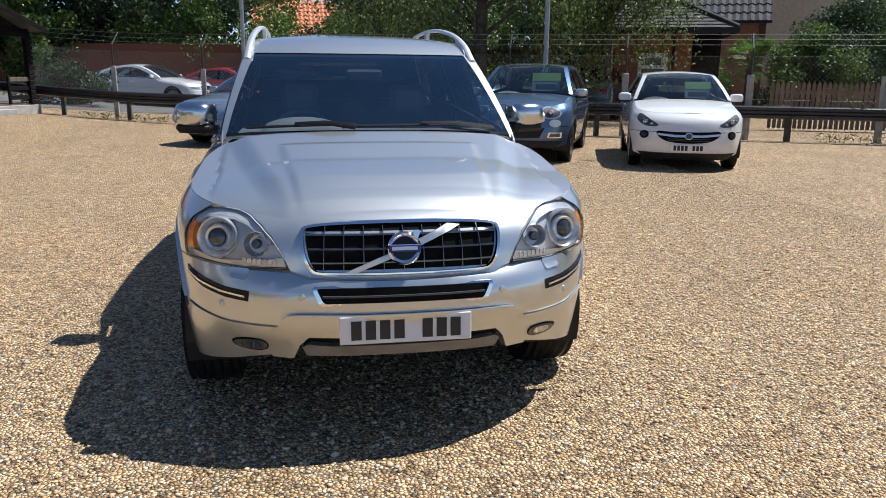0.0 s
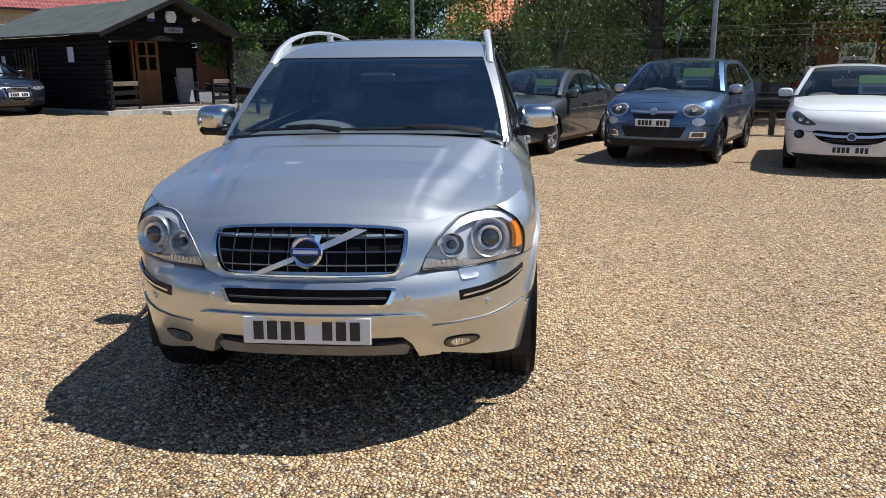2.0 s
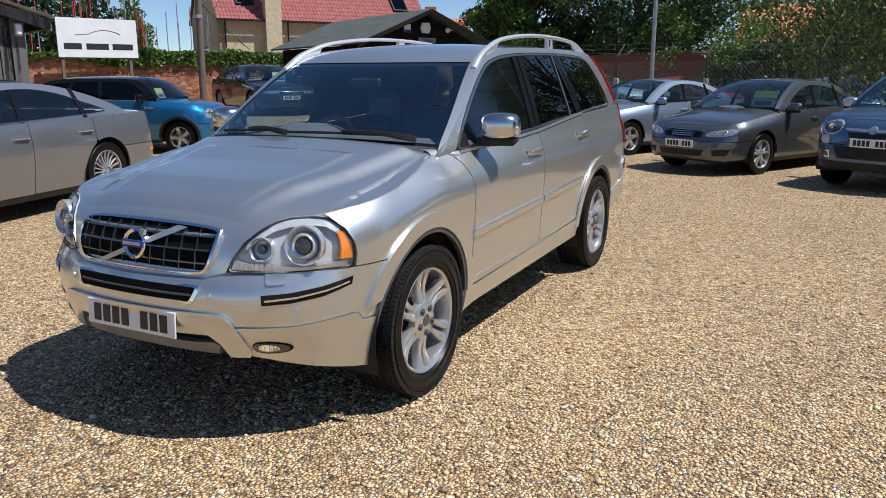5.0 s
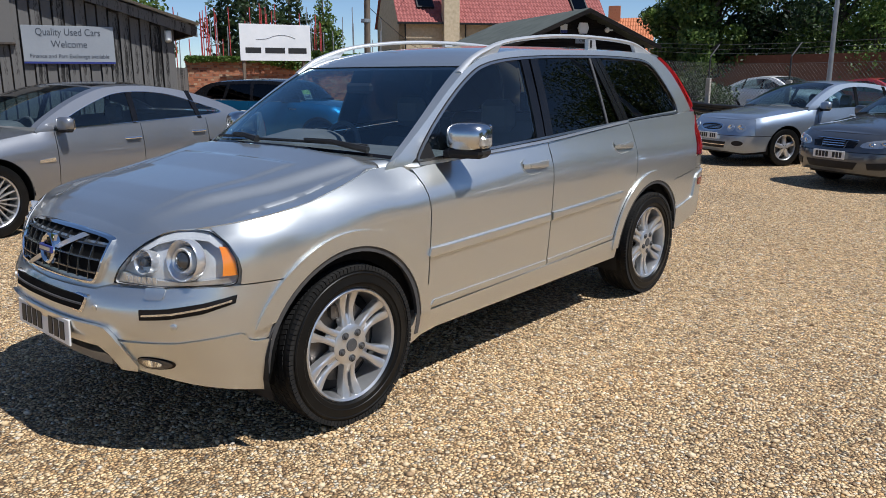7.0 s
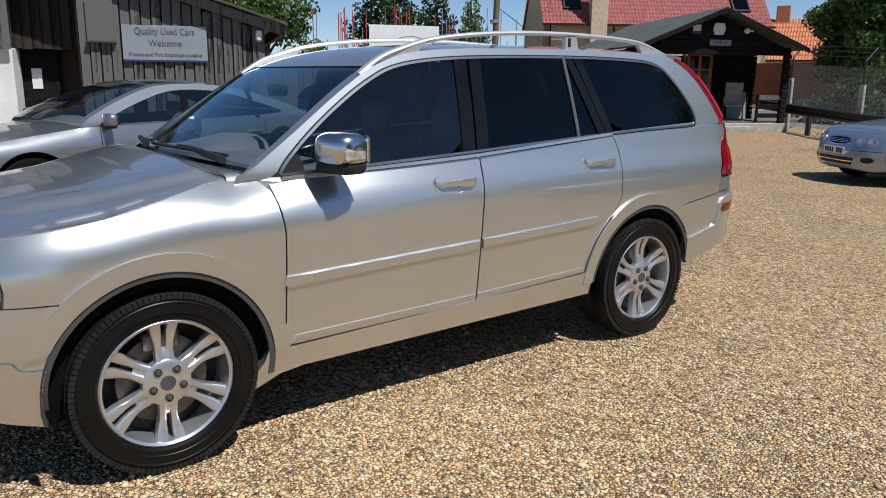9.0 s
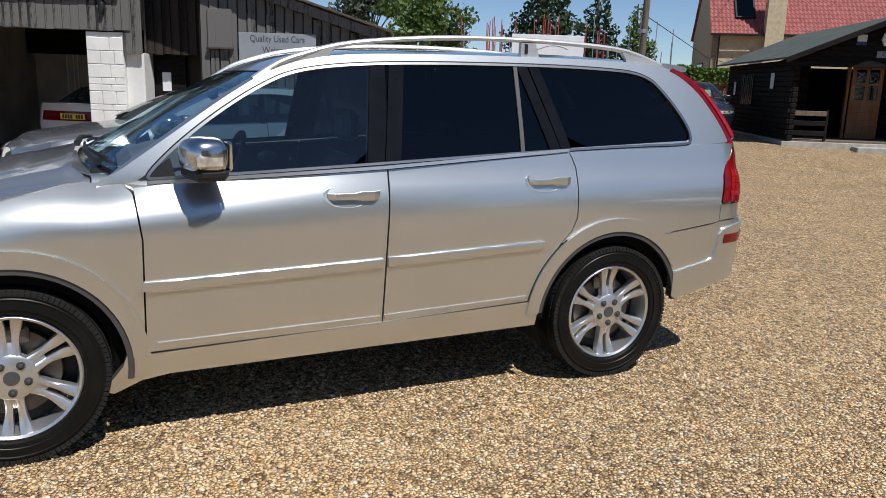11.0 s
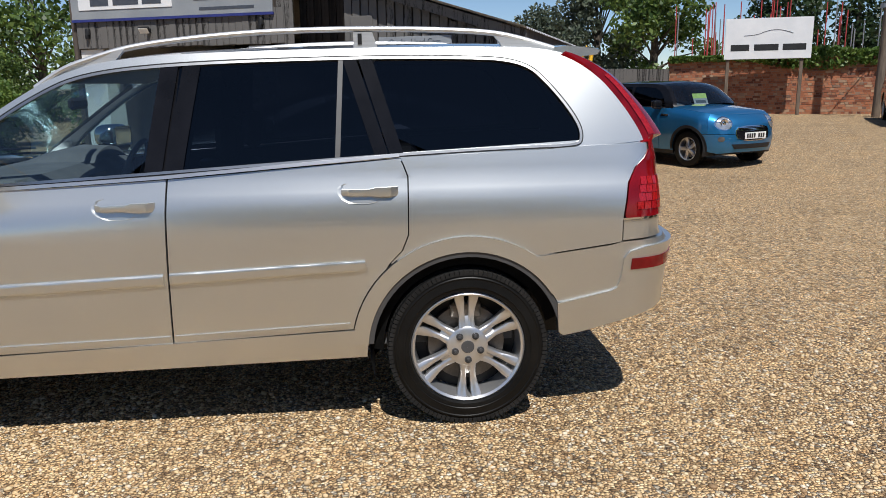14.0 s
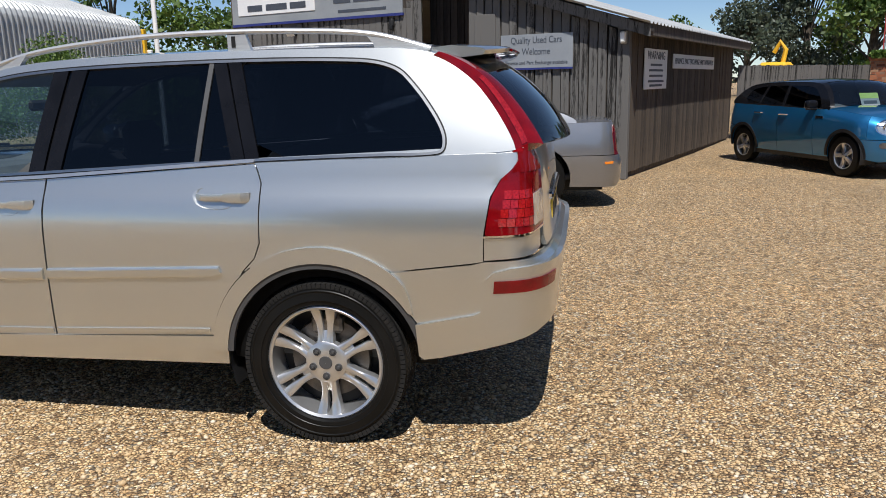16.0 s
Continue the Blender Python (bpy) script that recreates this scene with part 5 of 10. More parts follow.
        half = max(0.80, float(np.interp(y, rim[:, 1], rim[:, 0])))
        dome = 0.037 * (1 - math.exp(-back / 0.056)) * max(0.0, 1 - (abs(x) / half) ** 2.8)
        return (0.032 * outer + 0.008 * panel) * f + dome
    rim = np.array([tuple(sh.P(L, top(L)))[:2] for L in np.linspace(sh.lc + 0.004, -1.10, 91)])
    part("bonnet", sh.cap(sh.lc, -1.10, [(-9, 0), (9, 0)], 90, 120, 2.8, -0.0005, ridge), M_SILVER, car)
    part("scuttle", box(-0.74, 0.74, -1.20, -1.00, 1.06, 1.105, 0.01), M_BLACK, car)
    for x in (-0.29, 0.29):
        n = part("washer_jet", box(x - 0.012, x + 0.012, -1.20, -1.175, 1.150, 1.168, 0.004), M_BLACK, car)

    cb = Cabin(0.885, 1.14, 0.675, 1.68,
               [(-1.06, 1.12), (-0.80, 1.30), (-0.55, 1.475), (-0.33, 1.605), (-0.10, 1.668), (0.25, 1.692), (0.95, 1.705), (1.55, 1.705), (1.87, 1.692), (2.07, 1.60), (2.20, 1.455), (2.285, 1.315), (2.285, 1.276), (1.90, 1.258), (1.1, 1.230), (0.2, 1.169), (-0.6, 1.129), (-0.98, 1.118)],
               [(-0.905, 1.135), (-0.79, 1.255), (-0.62, 1.39), (-0.42, 1.52), (-0.22, 1.612), (0.2, 1.652), (0.95, 1.668), (1.40, 1.665), (1.715, 1.648), (1.84, 1.53), (1.955, 1.37), (1.965, 1.285), (1.925, 1.262), (1.65, 1.260), (1.05, 1.236), (0.2, 1.190), (-0.5, 1.150), (-0.85, 1.130)],
               [(0, -0.15, 0.03), (2.9, -0.08, 0.0), (4, -0.04, 0.025), (5, 0, 0.035), (7, 0, 0.04), (8.5, 0.08, 0.03), (10, 0.15, 0.0), (12, 0.17, 0.0)], (1.7, 0.10), 3, (0.3, 0.052))
    for sg in (1, -1):
        part("pillar_foot", box(sg * 0.70, sg * 0.80, -1.09, -0.87, 1.04, 1.108, 0.012), M_SILVER, car)
        rows = []
        for y in np.linspace(-1.094, -0.885, 9):
            e0 = sh.P(y, top(y) - 0.004)
            rows.append([(sg * (e0.x + 0.001), y, e0.z - 0.035), (sg * e0.x, y, e0.z), (sg * (e0.x - 0.012), y, e0.z + 0.014), (sg * (e0.x - 0.035), y - 0.004, e0.z + 0.026), (sg * 0.70, y - 0.03, 1.148), (sg * 0.66, y - 0.045, 1.146)])
        corner = sheet(rows)
        bmesh.ops.recalc_face_normals(corner, faces=corner.faces)
        corner.normal_update()
        if sum(q.normal.z for q in corner.faces) < 0:
            bmesh.ops.reverse_faces(corner, faces=corner.faces[:])
        part("cowl_corner", corner, M_SILVER, car)
        part("pillar_root", patch([(-1.09, 1.09), (-0.86, 1.09), (-0.86, 1.225), (-0.92, 1.215), (-1.0, 1.163), (-1.06, 1.135)], lambda a, b, d: cb.side(sg)(a, b, d + 0.003), (0.05, 0.03), 0.006), M_SILVER, car)
    ws = part("windscreen", cb.loft(0.1, 2.95, ua=(-0.968, -0.915), ub=(0.968, 0.915), dep=0.004), M_WINDSCREEN, car)
    ws.visible_shadow = False
    part("windscreen_band", cb.loft(2.80, 2.97, ua=(-0.918, -0.915), ub=(0.918, 0.915), dep=0.008), M_GLOSSBLACK, ws)
    part("windscreen_foot", cb.loft(0.05, 0.24, ua=(-0.968, -0.965), ub=(0.968, 0.965), dep=-0.002), M_GLOSSBLACK, ws)
    part("roof", cb.loft(2.95, 8.4, 28), M_SILVER, car)
    part("headlining", cb.loft(3.02, 8.6, 20, dep=0.035), M_SEAT, car, "grey cloth headlining")
    rs = part("rear_window", cb.loft(8.4, 11.6, ua=(-0.80, -0.84), ub=(0.80, 0.84)), M_PRIVACY, car)
    rows = []
    for u in np.linspace(-1, 1, 21):
        x = 0.585 * u
        z = 1.728 - 0.022 * u * u
        yb = 2.17 - 0.07 * abs(u) ** 4
        rows.append([(x, 1.80, z - 0.012), (x, 1.95, z + 0.002), (x, yb - 0.02, z - 0.012), (x, yb, z - 0.022), (x, yb - 0.012, z - 0.040), (x, 1.94, z - 0.056)])
    sp = sheet(rows, close=True)
    sp.faces.new([v for v in list(sp.verts)[:6]])
    sp.faces.new([v for v in list(sp.verts)[-6:]][::-1])
    bmesh.ops.recalc_face_normals(sp, faces=sp.faces)
    spo = part("roof_spoiler", sp, M_SILVER, car)
    part("brake_lamp", box(-0.2, 0.2, 2.14, 2.178, 1.69, 1.702, 0.003), M_RED, spo)
    for sg in (1, -1):
        f, fc = sh.side(sg), cb.side(sg)
        e = lambda p, q: dict(ua=(p, q), ub=(1.0, 1.0)) if sg > 0 else dict(ua=(-1.0, -1.0), ub=(-p, -q))
        part("windscreen_pillar", cb.loft(0.0, 2.95, m=5, **e(0.968, 0.915)), M_SILVER, car)
        # wing
        wing = [(FX(0.879), 0.747), (lf, 0.747)] + [q for q in fa if q[1] > 0.75 or q[0] > yF] + [(-0.93, 0.405), (-0.922, 0.9), (-0.945, 1.08), (-0.985, top(-0.985) - g)]
        wing += [(y, top(y) - g) for y in np.linspace(-1.05, -1.75, 9)] + [(FX(0.830), top(FX(0.830)) - g), (FX(0.864), 0.908), (FX(0.878), 0.850), (FX(0.882), 0.80)]
        part("front_wing", patch(wing, f, (0.055, 0.045)), M_SILVER, car)
        # headlamp: dark bowl, two projectors, amber corner, clear cover
        hl = [(0.462, 0.742), (0.490, 0.80), (0.538, 0.856), (0.595, 0.898), (0.625, 0.915), (0.66, 0.934), (0.72, 0.951), (0.79, 0.956), (0.832, 0.950), (0.860, 0.912), (0.874, 0.85), (0.877, 0.80), (0.873, 0.750), (0.66, 0.739)]
        hs = rounded([(FX(sg * x), z) for x, z in hl], 0.02)
        lx = lambda pts: [(FX(sg * x), z) for x, z in pts]
        lampo = part("headlamp", patch(lx([(0.468, 0.748), (0.496, 0.80), (0.535, 0.845), (0.62, 0.885), (0.67, 0.918), (0.80, 0.945), (0.845, 0.915), (0.862, 0.85), (0.862, 0.755), (0.66, 0.745)]), lambda a, b, d: sh.P(a, b, d + 0.034), (0.05, 0.04), 0.01), M_LAMPGREY, car, "clear headlamp with twin projectors and amber corner")
        wall = sheet([[sh.P(a, b, d) for a, b in hs] for d in (-0.004, 0.012, 0.036)], close=True)
        bmesh.ops.recalc_face_normals(wall, faces=wall.faces)
        part("lamp_wall", wall, M_LAMPGREY, lampo)
        part("lamp_housing", patch(lx([(0.45, 0.73), (0.48, 0.81), (0.54, 0.87), (0.60, 0.92), (0.66, 0.94), (0.80, 0.955), (0.85, 0.955), (0.888, 0.90), (0.888, 0.73)]), lambda a, b, d: sh.P(a, b, d + 0.042), (0.06, 0.05), 0.01), M_LAMPGREY, lampo)
        seal = [(a * 0.993 + 0.007 * FX(sg * 0.68), b * 0.993 + 0.007 * 0.84) for a, b in hs]
        part("lamp_seal", band(hs, seal, lambda a, b, d: sh.P(a, b, d - 0.007), 2, 0.010), M_GLOSSBLACK, lampo)
        # big projector in its shroud, small reflector beside it, each on a ring
        for x, z, r, dep, small in ((0.752, 0.847, 0.080, -0.002, False), (0.602, 0.832, 0.048, 0.006, True)):
            q = sh.P(FX(sg * x), z, dep)
            b = part("projector_ring", lathe([(0.040, r * 1.04), (0.004, r * 1.04), (-0.003, r), (0.0, r * 0.95), (0.030, r * 0.70), (0.034, r * 0.30)], 40, "Y"), M_SHROUD, lampo)
            b.matrix_basis = Matrix.Translation(q) @ pose(0, 0, 0, -8, 0, sg * 14)
            if small:
                part("bulb_shield", lathe([(0.030, r * 0.42), (0.004, r * 0.40), (-0.004, r * 0.30), (-0.006, 0.001)], 20, "Y"), M_LENSBALL, b)
            else:
                part("inner_ring", lathe([(0.026, r * 0.68), (0.002, r * 0.64), (-0.004, r * 0.58), (0.002, r * 0.47), (0.010, r * 0.45)], 36, "Y"), M_RING, b)
                part("projector_lens", lathe([(0.010, r * 0.46), (-0.002, r * 0.40), (-0.009, r * 0.24), (-0.012, 0.001)], 28, "Y"), M_LENSBALL, b)
        # sweeping lower tray with prisms, amber corner and a ribbed brow
        part("lower_tray", patch(lx([(0.49, 0.785), (0.56, 0.772), (0.66, 0.764), (0.75, 0.758), (0.86, 0.775), (0.865, 0.752), (0.66, 0.742), (0.475, 0.747)]), lambda a, b, d: sh.P(a, b, d + 0.012), (0.05, 0.03), 0.02), M_LAMPBOWL, lampo)
        for q in range(7):
            x = 0.515 + 0.021 * q
            part("lamp_prism", patch(lx([(x, 0.775), (x + 0.014, 0.774), (x + 0.014, 0.752), (x, 0.753)]), lambda a, b, d: sh.P(a, b, d + 0.008), (0.03, 0.03), 0.006), M_SHROUD, lampo)
        brow = [(0.545, 0.858), (0.60, 0.897), (0.66, 0.930), (0.72, 0.946), (0.79, 0.951), (0.828, 0.945), (0.855, 0.912)]
        part("lamp_brow", patch(lx(brow + [(x - 0.004, z - 0.030) for x, z in brow[::-1]]), lambda a, b, d: sh.P(a, b, d + 0.006), (0.04, 0.03), 0.03), M_LAMPGREY, lampo)
        for q in range(24):
            x = 0.645 + 0.0078 * q
            zt = float(np.interp(x, [p[0] for p in brow], [p[1] for p in brow])) - 0.006
            part("brow_rib", patch(lx([(x, zt), (x + 0.003, zt), (x + 0.003, zt - 0.016), (x, zt - 0.016)]), lambda a, b, d: sh.P(a, b, d + 0.0045), (0.03, 0.03), 0.004), M_LAMPGREY, lampo)
        part("indicator", patch(lx([(0.846, 0.897), (0.862, 0.893), (0.872, 0.85), (0.875, 0.785), (0.848, 0.783), (0.851, 0.82), (0.850, 0.86)]), lambda a, b, d: sh.P(a, b, d + 0.003), (0.04, 0.03), 0.02), M_AMBER, lampo)
        part("lamp_cover", patch(hs, lambda a, b, d: sh.P(a, b, d - 0.008), (0.05, 0.04), 0.004), M_LENS, lampo).visible_shadow = False
        # doors, each with its panes, handle and rubbing strip
        fd = [(-0.922, 0.412), (0.118, 0.440), (0.128, 0.75), (0.146, top(0.146) - g)] + [(y, top(y) - g) for y in np.linspace(0.1, -0.85, 7)] + [(-0.94, 1.10), (-0.915, 0.9)]
        door = part("front_door", patch(fd, f, (0.06, 0.045)), M_SILVER, car)
        ro = arc(yR, R, 0.520, 0.475, 30)
        rd = [(0.126, 0.441), (0.93, 0.474)] + [q for q in ro if q[0] < 1.05] + [(1.083, 0.775), (1.138, 0.83), (1.167, 0.90), (1.172, 1.15), (1.154, 1.20), (1.139, top(1.139) - g)] + [(y, top(y) - g) for y in np.linspace(1.0, 0.25, 6)] + [(0.154, top(0.154) - g), (0.136, 0.75)]
        rdoor = part("rear_door", patch(rd, f, (0.06, 0.045)), M_SILVER, car)
        for own, y0, z0, z1 in ((door, -0.03, 1.052, 1.0), (rdoor, 1.0, 1.092, 1.0)):
            cx = sh.P(y0, z0, 0).x
            bowl = part("handle_recess", patch(chaikin([(y0 - 0.13, z0 + 0.035), (y0 + 0.02, z0 + 0.045), (y0 + 0.075, z0 + 0.01), (y0 + 0.05, z0 - 0.05), (y0 - 0.08, z0 - 0.052), (y0 - 0.135, z0 - 0.015)], 2), lambda a, b, d: f(a, b, d - 0.0015 + 0.034 * max(0, 1 - ((a - y0 + 0.02) / 0.1) ** 2 - ((b - z0) / 0.05) ** 2)), (0.02, 0.015), 0.004), M_SILVER_LOW, own)
            rows = []
            for k in range(9):
                y = y0 - 0.115 + 0.245 * k / 8
                ww = 0.013 if k < 5 else 0.020
                out = 0.026 if 0 < k < 8 else 0.004
                rows.append([(sg * (cx + out - 0.014), y, z0 - ww), (sg * (cx + out - 0.002), y, z0 - ww), (sg * (cx + out), y, z0), (sg * (cx + out - 0.002), y, z0 + ww), (sg * (cx + out - 0.014), y, z0 + ww)])
            hb = sheet(rows, close=True)
            bmesh.ops.recalc_face_normals(hb, faces=hb.faces)
            part("door_handle", hb, M_SILVER, own)
        for own, y0, y1, z0, z1 in ((door, -0.935, 0.112, 0.700, 0.735), (rdoor, 0.138, 0.985, 0.737, 0.770)):
            st = [(y0, z0 - 0.012), (y0 + 0.05, z0 - 0.026), (y1, z1 - 0.026), (y1, z1 + 0.026), (y0 + 0.012, z0 + 0.026)]
            if own is rdoor:
                st = [(y0, z0 - 0.026), (y1 - 0.05, z1 - 0.026), (y1, z1 - 0.005), (y1 - 0.01, z1 + 0.022), (y0, z0 + 0.026)]
            mid = lambda a: z0 + (z1 - z0) * (a - y0) / (y1 - y0)
            part("rubbing_strip", patch(st, lambda a, b, d: f(a, b, d - 0.004 - 0.009 * min(1.0, max(0.0, 0.027 - abs(b - mid(a))) / 0.006)), (0.1, 0.0065), 0.012), M_SILVER, own)
        part("sill_strip", patch([(-0.90, 0.425), (0.112, 0.452), (0.112, 0.474), (-0.88, 0.452)], lambda a, b, d: f(a, b, d - 0.006), (0.1, 0.03), 0.012), M_SILVER, door)
        part("sill_strip", patch([(0.132, 0.454), (0.90, 0.486), (0.90, 0.503), (0.132, 0.476)], lambda a, b, d: f(a, b, d - 0.006), (0.1, 0.03), 0.012), M_SILVER, rdoor)
        # rear quarter and its lamp
        rq = [(1.173, 0.90)] + [(1.144, 0.83), (1.089, 0.775)] + [q for q in arc(yR, R, 0.45, 0.40, 30) if q[0] > 1.2 and (q[0] < yR or q[1] > 0.782)] + [(1.60, 0.785), (1.79, 0.795), (2.08, 0.832), (2.126, 0.84), (2.128, 0.95), (2.153, 1.10), (2.195, 1.168), (2.245, 1.203), (2.292, 1.245), (2.292, 1.272), (2.0, top(2.0) + 0.001), (1.8, top(1.8) + 0.001), (1.5, top(1.5) + 0.001), (1.145, top(1.145) + 0.001), (1.160, 1.20), (1.178, 1.15)]
        part("rear_quarter", patch(rq, f, (0.055, 0.045)), M_SILVER, car)
        part("tail_corner", patch([(2.131, 0.845), (2.49, 0.875), (2.49, 0.95), (2.131, 0.935)], f, (0.05, 0.04)), M_SILVER, car)
        lampp = rounded([(2.133, 0.945), (2.54, 0.965), (2.55, 1.12), (2.54, 1.25), (2.30, 1.25), (2.25, 1.208), (2.20, 1.172), (2.158, 1.10)], 0.02)
        tl = part("tail_lamp", patch(lampp, lambda a, b, d: f(a, b, d - 0.006), (0.03, 0.03), 0.02), M_RED, car, "tall red rear lamp running up the pillar")
        part("reversing_lens", patch(rounded([(2.365, 0.978), (2.53, 0.990), (2.54, 1.115), (2.395, 1.105)], 0.015), lambda a, b, d: f(a, b, d - 0.010), (0.04, 0.04), 0.006), M_RIBLENS, tl)
        for row in range(4):
            z0 = 0.985 + 0.036 * row
            for col in range(5):
                a0 = 2.190 + 0.008 * row + 0.034 * col
                part("lamp_cell", patch([(a0, z0), (a0 + 0.031, z0 + 0.001), (a0 + 0.031, z0 + 0.034), (a0, z0 + 0.033)], lambda a, b, d: f(a, b, d - 0.0095), (0.05, 0.05), 0.004), M_REDGLOW, tl)
        part("lamp_foot", patch([(2.128, 0.938), (2.54, 0.957), (2.54, 0.966), (2.128, 0.947)], lambda a, b, d: f(a, b, d - 0.008), (0.05, 0.03), 0.01), M_CHROME, tl)
        # pillar lamp follows the outline of the glasshouse
        n0, n1 = int(7.75 * cb.k), int(11.0 * cb.k)
        rows = []
        for k in range(n0, n1 + 1):
            y, z = cb.sil[k]
            q = (k - n0) / (n1 - n0)
            wd = 0.014 + 0.043 * min(1, q * 1.5)
            x = cb.X(y, z)
            rows.append([(sg * (cb.X(y - wd, z - wd * 0.1) + 0.004), y - wd * 0.9, z - wd * 0.45), (sg * (x + 0.008), y - wd * 0.3, z - 0.1 * wd), (sg * (x + 0.005), y + 0.012, z + 0.008), (sg * (x - 0.028), y + 0.030 + 0.02 * q, z + 0.007), (sg * (x - 0.055), y + 0.040 + 0.03 * q, z + 0.0)])
        for z, l0, l1 in ((1.275, 2.29, 2.52), (1.235, 2.29, 2.54), (1.195, 2.245, 2.54)):
            rows.append([tuple(f(l0 + (l1 - l0) * k / 4, z, -0.009)) for k in range(5)])
        b = sheet(rows)
        bmesh.ops.recalc_face_normals(b, faces=b.faces)
        b.normal_update()
        if sum(q.normal.x * sg for q in b.faces) < 0:
            bmesh.ops.reverse_faces(b, faces=b.faces[:])
        part("pillar_lamp", b, M_RED, tl)
        cells = [[tuple(Vector(r[1]).lerp(Vector(r[2]), w) + Vector((sg * 0.004, 0.002, 0.002))) for w in (0.15, 0.5, 0.9)] for r in rows[8:-4]]
        b = sheet(cells)
        b.normal_update()
        if sum(q.normal.x * sg for q in b.faces) < 0:
            bmesh.ops.reverse_faces(b, faces=b.faces[:])
        part("cell_strip", b, M_REDGLOW, tl)
        part("tailgate_side", cb.loft(8.5, 11.6, m=4, **e(0.80, 0.84)), M_GLOSSBLACK, car)
        # glasshouse side
        part("window_frame", band(cb.sil, cb.dlo, fc, 4), M_SILVER, car)
        part("pillar_root", patch([(1.10, 1.215), (1.8, 1.232), (2.26, 1.252), (2.26, 1.30), (1.9, 1.285), (1.10, 1.25)], lambda a, b, d: fc(a, b, d + 0.003), (0.06, 0.03), 0.006), M_SILVER, car)
        inner = inset(cb.dlo, 0.011)
        part("window_seal", band(inset(cb.dlo, -0.006), cb.dlo, lambda a, b, d: fc(a, b, d - 0.002), 2, 0.008), M_BLACK, car)
        part("window_trim", band([(a, b) for a, b in cb.dlo], inner, lambda a, b, d: fc(a, b, d - 0.005), 2, 0.012), M_TRIMRING, car)
        gl = lambda a, b, d: fc(a, b, d + 0.006)
        w1 = chaikin([(-0.895, 1.138), (-0.79, 1.25), (-0.62, 1.385), (-0.42, 1.515), (-0.22, 1.607), (0.0, 1.645), (0.17, 1.65), (0.14, 1.19), (-0.5, 1.15)], 1)
        part("front_window", patch(w1, gl, (0.12, 0.12), thick=False), M_GLASS, door).visible_shadow = False
        part("rear_window_pane", patch([(0.16, 1.19), (0.20, 1.65), (0.95, 1.67), (1.10, 1.24)], gl, (0.12, 0.12), thick=False), M_PRIVACY, rdoor)
        w3 = chaikin([(1.08, 1.242), (0.95, 1.665), (1.40, 1.662), (1.705, 1.645), (1.83, 1.525), (1.943, 1.37), (1.953, 1.29), (1.915, 1.265)], 1)
        part("quarter_window", patch(w3, lambda a, b, d: fc(a, b, d + 0.009), (0.12, 0.12), thick=False), M_PRIVACY, car)
        for own, q0, q1, wd, mt in ((door, 0.055, 0.12, 0.075, M_GLOSSBLACK), (rdoor, 0.142, 0.215, 0.075, M_GLOSSBLACK), (rdoor, 0.862, 0.886, 0.022, M_TRIM), (rdoor, 1.035, 0.905, 0.06, M_GLOSSBLACK), (car, 1.10, 0.975, 0.06, M_GLOSSBLACK)):
            zb = lambda y: 1.19 + (y - 0.1) * 0.052
            zt = lambda y: 1.643 + (y - 0.1) * 0.014
            part("window_pillar", patch([(q0, zb(q0)), (q0 + wd, zb(q0 + wd)), (q1 + wd, zt(q1 + wd)), (q1, zt(q1))], lambda a, b, d: fc(a, b, d - 0.002), (0.1, 0.1), 0.01), mt, own)
        part("pillar_backing", patch([(0.05, 1.185), (0.235, 1.195), (0.30, 1.648), (0.115, 1.645)], lambda a, b, d: fc(a, b, d + 0.012), (0.1, 0.1), 0.01), M_GLOSSBLACK, car)
        part("flank_backing", patch([(-0.97, 0.45), (0.95, 0.49)] + [q for q in arc(yR, R, 0.47, 0.49, 24) if q[0] < 1.95 and (q[0] < yR or q[1] > 0.6)] + [(2.12, 0.66), (2.12, 1.245), (1.8, 1.235), (0.15, 1.15), (-0.9, 1.09), (-0.97, 1.05)], lambda a, b, d: f(a, b, d + 0.011), (0.1, 0.08), 0.006), M_VOID, car)
        # belt strip
        part("belt_strip", patch([(-0.88, 1.128), (0.14, 1.180), (1.14, 1.250), (1.14, 1.236), (0.14, 1.166), (-0.88, 1.114)], lambda a, b, d: fc(a, b, d - 0.012), (0.12, 0.05), 0.012), M_ALLOY, car)
        # wheel arch lips
        for yc, z0 in ((yF, 0.30), (yR, 0.40)):
            for r0, r1, dp, mt, nm in ((0.452, 0.522, -0.014, M_SILVER, "arch_moulding"), (0.428, 0.454, -0.008, M_TRIM, "arch_liner")):
                a0 = arc(yc, R, r0, z0 if nm == "arch_liner" else 0.40, 30)
                a1 = arc(yc, R, r1, z0 if nm == "arch_liner" else 0.40, 30)
                if yc == yF:
                    a0 = [q for q in a0 if q[0] > yc or q[1] > (0.55 if nm == "arch_moulding" else 0.3)]
                    a1 = [q for q in a1 if q[0] > yc or q[1] > (0.55 if nm == "arch_moulding" else 0.3)]
                else:
                    a0 = [q for q in a0 if q[0] < yc or q[1] > (0.58 if nm == "arch_moulding" else 0.3)]
                    a1 = [q for q in a1 if q[0] < yc or q[1] > (0.58 if nm == "arch_moulding" else 0.3)]
                if nm == "arch_moulding" and yc == yR:
                    a1 = [(q[0] - 0.074 * min(1, (0.75 - q[1]) / 0.165), q[1]) if q[0] > yc and q[1] < 0.75 else q for q in a1]
                    part("arch_seam", patch([q for q in arc(yc, R, 0.521, 0.475, 30) if q[0] < 1.12] + [q for q in arc(yc, R, 0.5275, 0.475, 30) if q[0] < 1.12][::-1], lambda a, b, d: f(a, b, d - 0.0012), (0.06, 0.06), 0.004), M_BLACK, car)
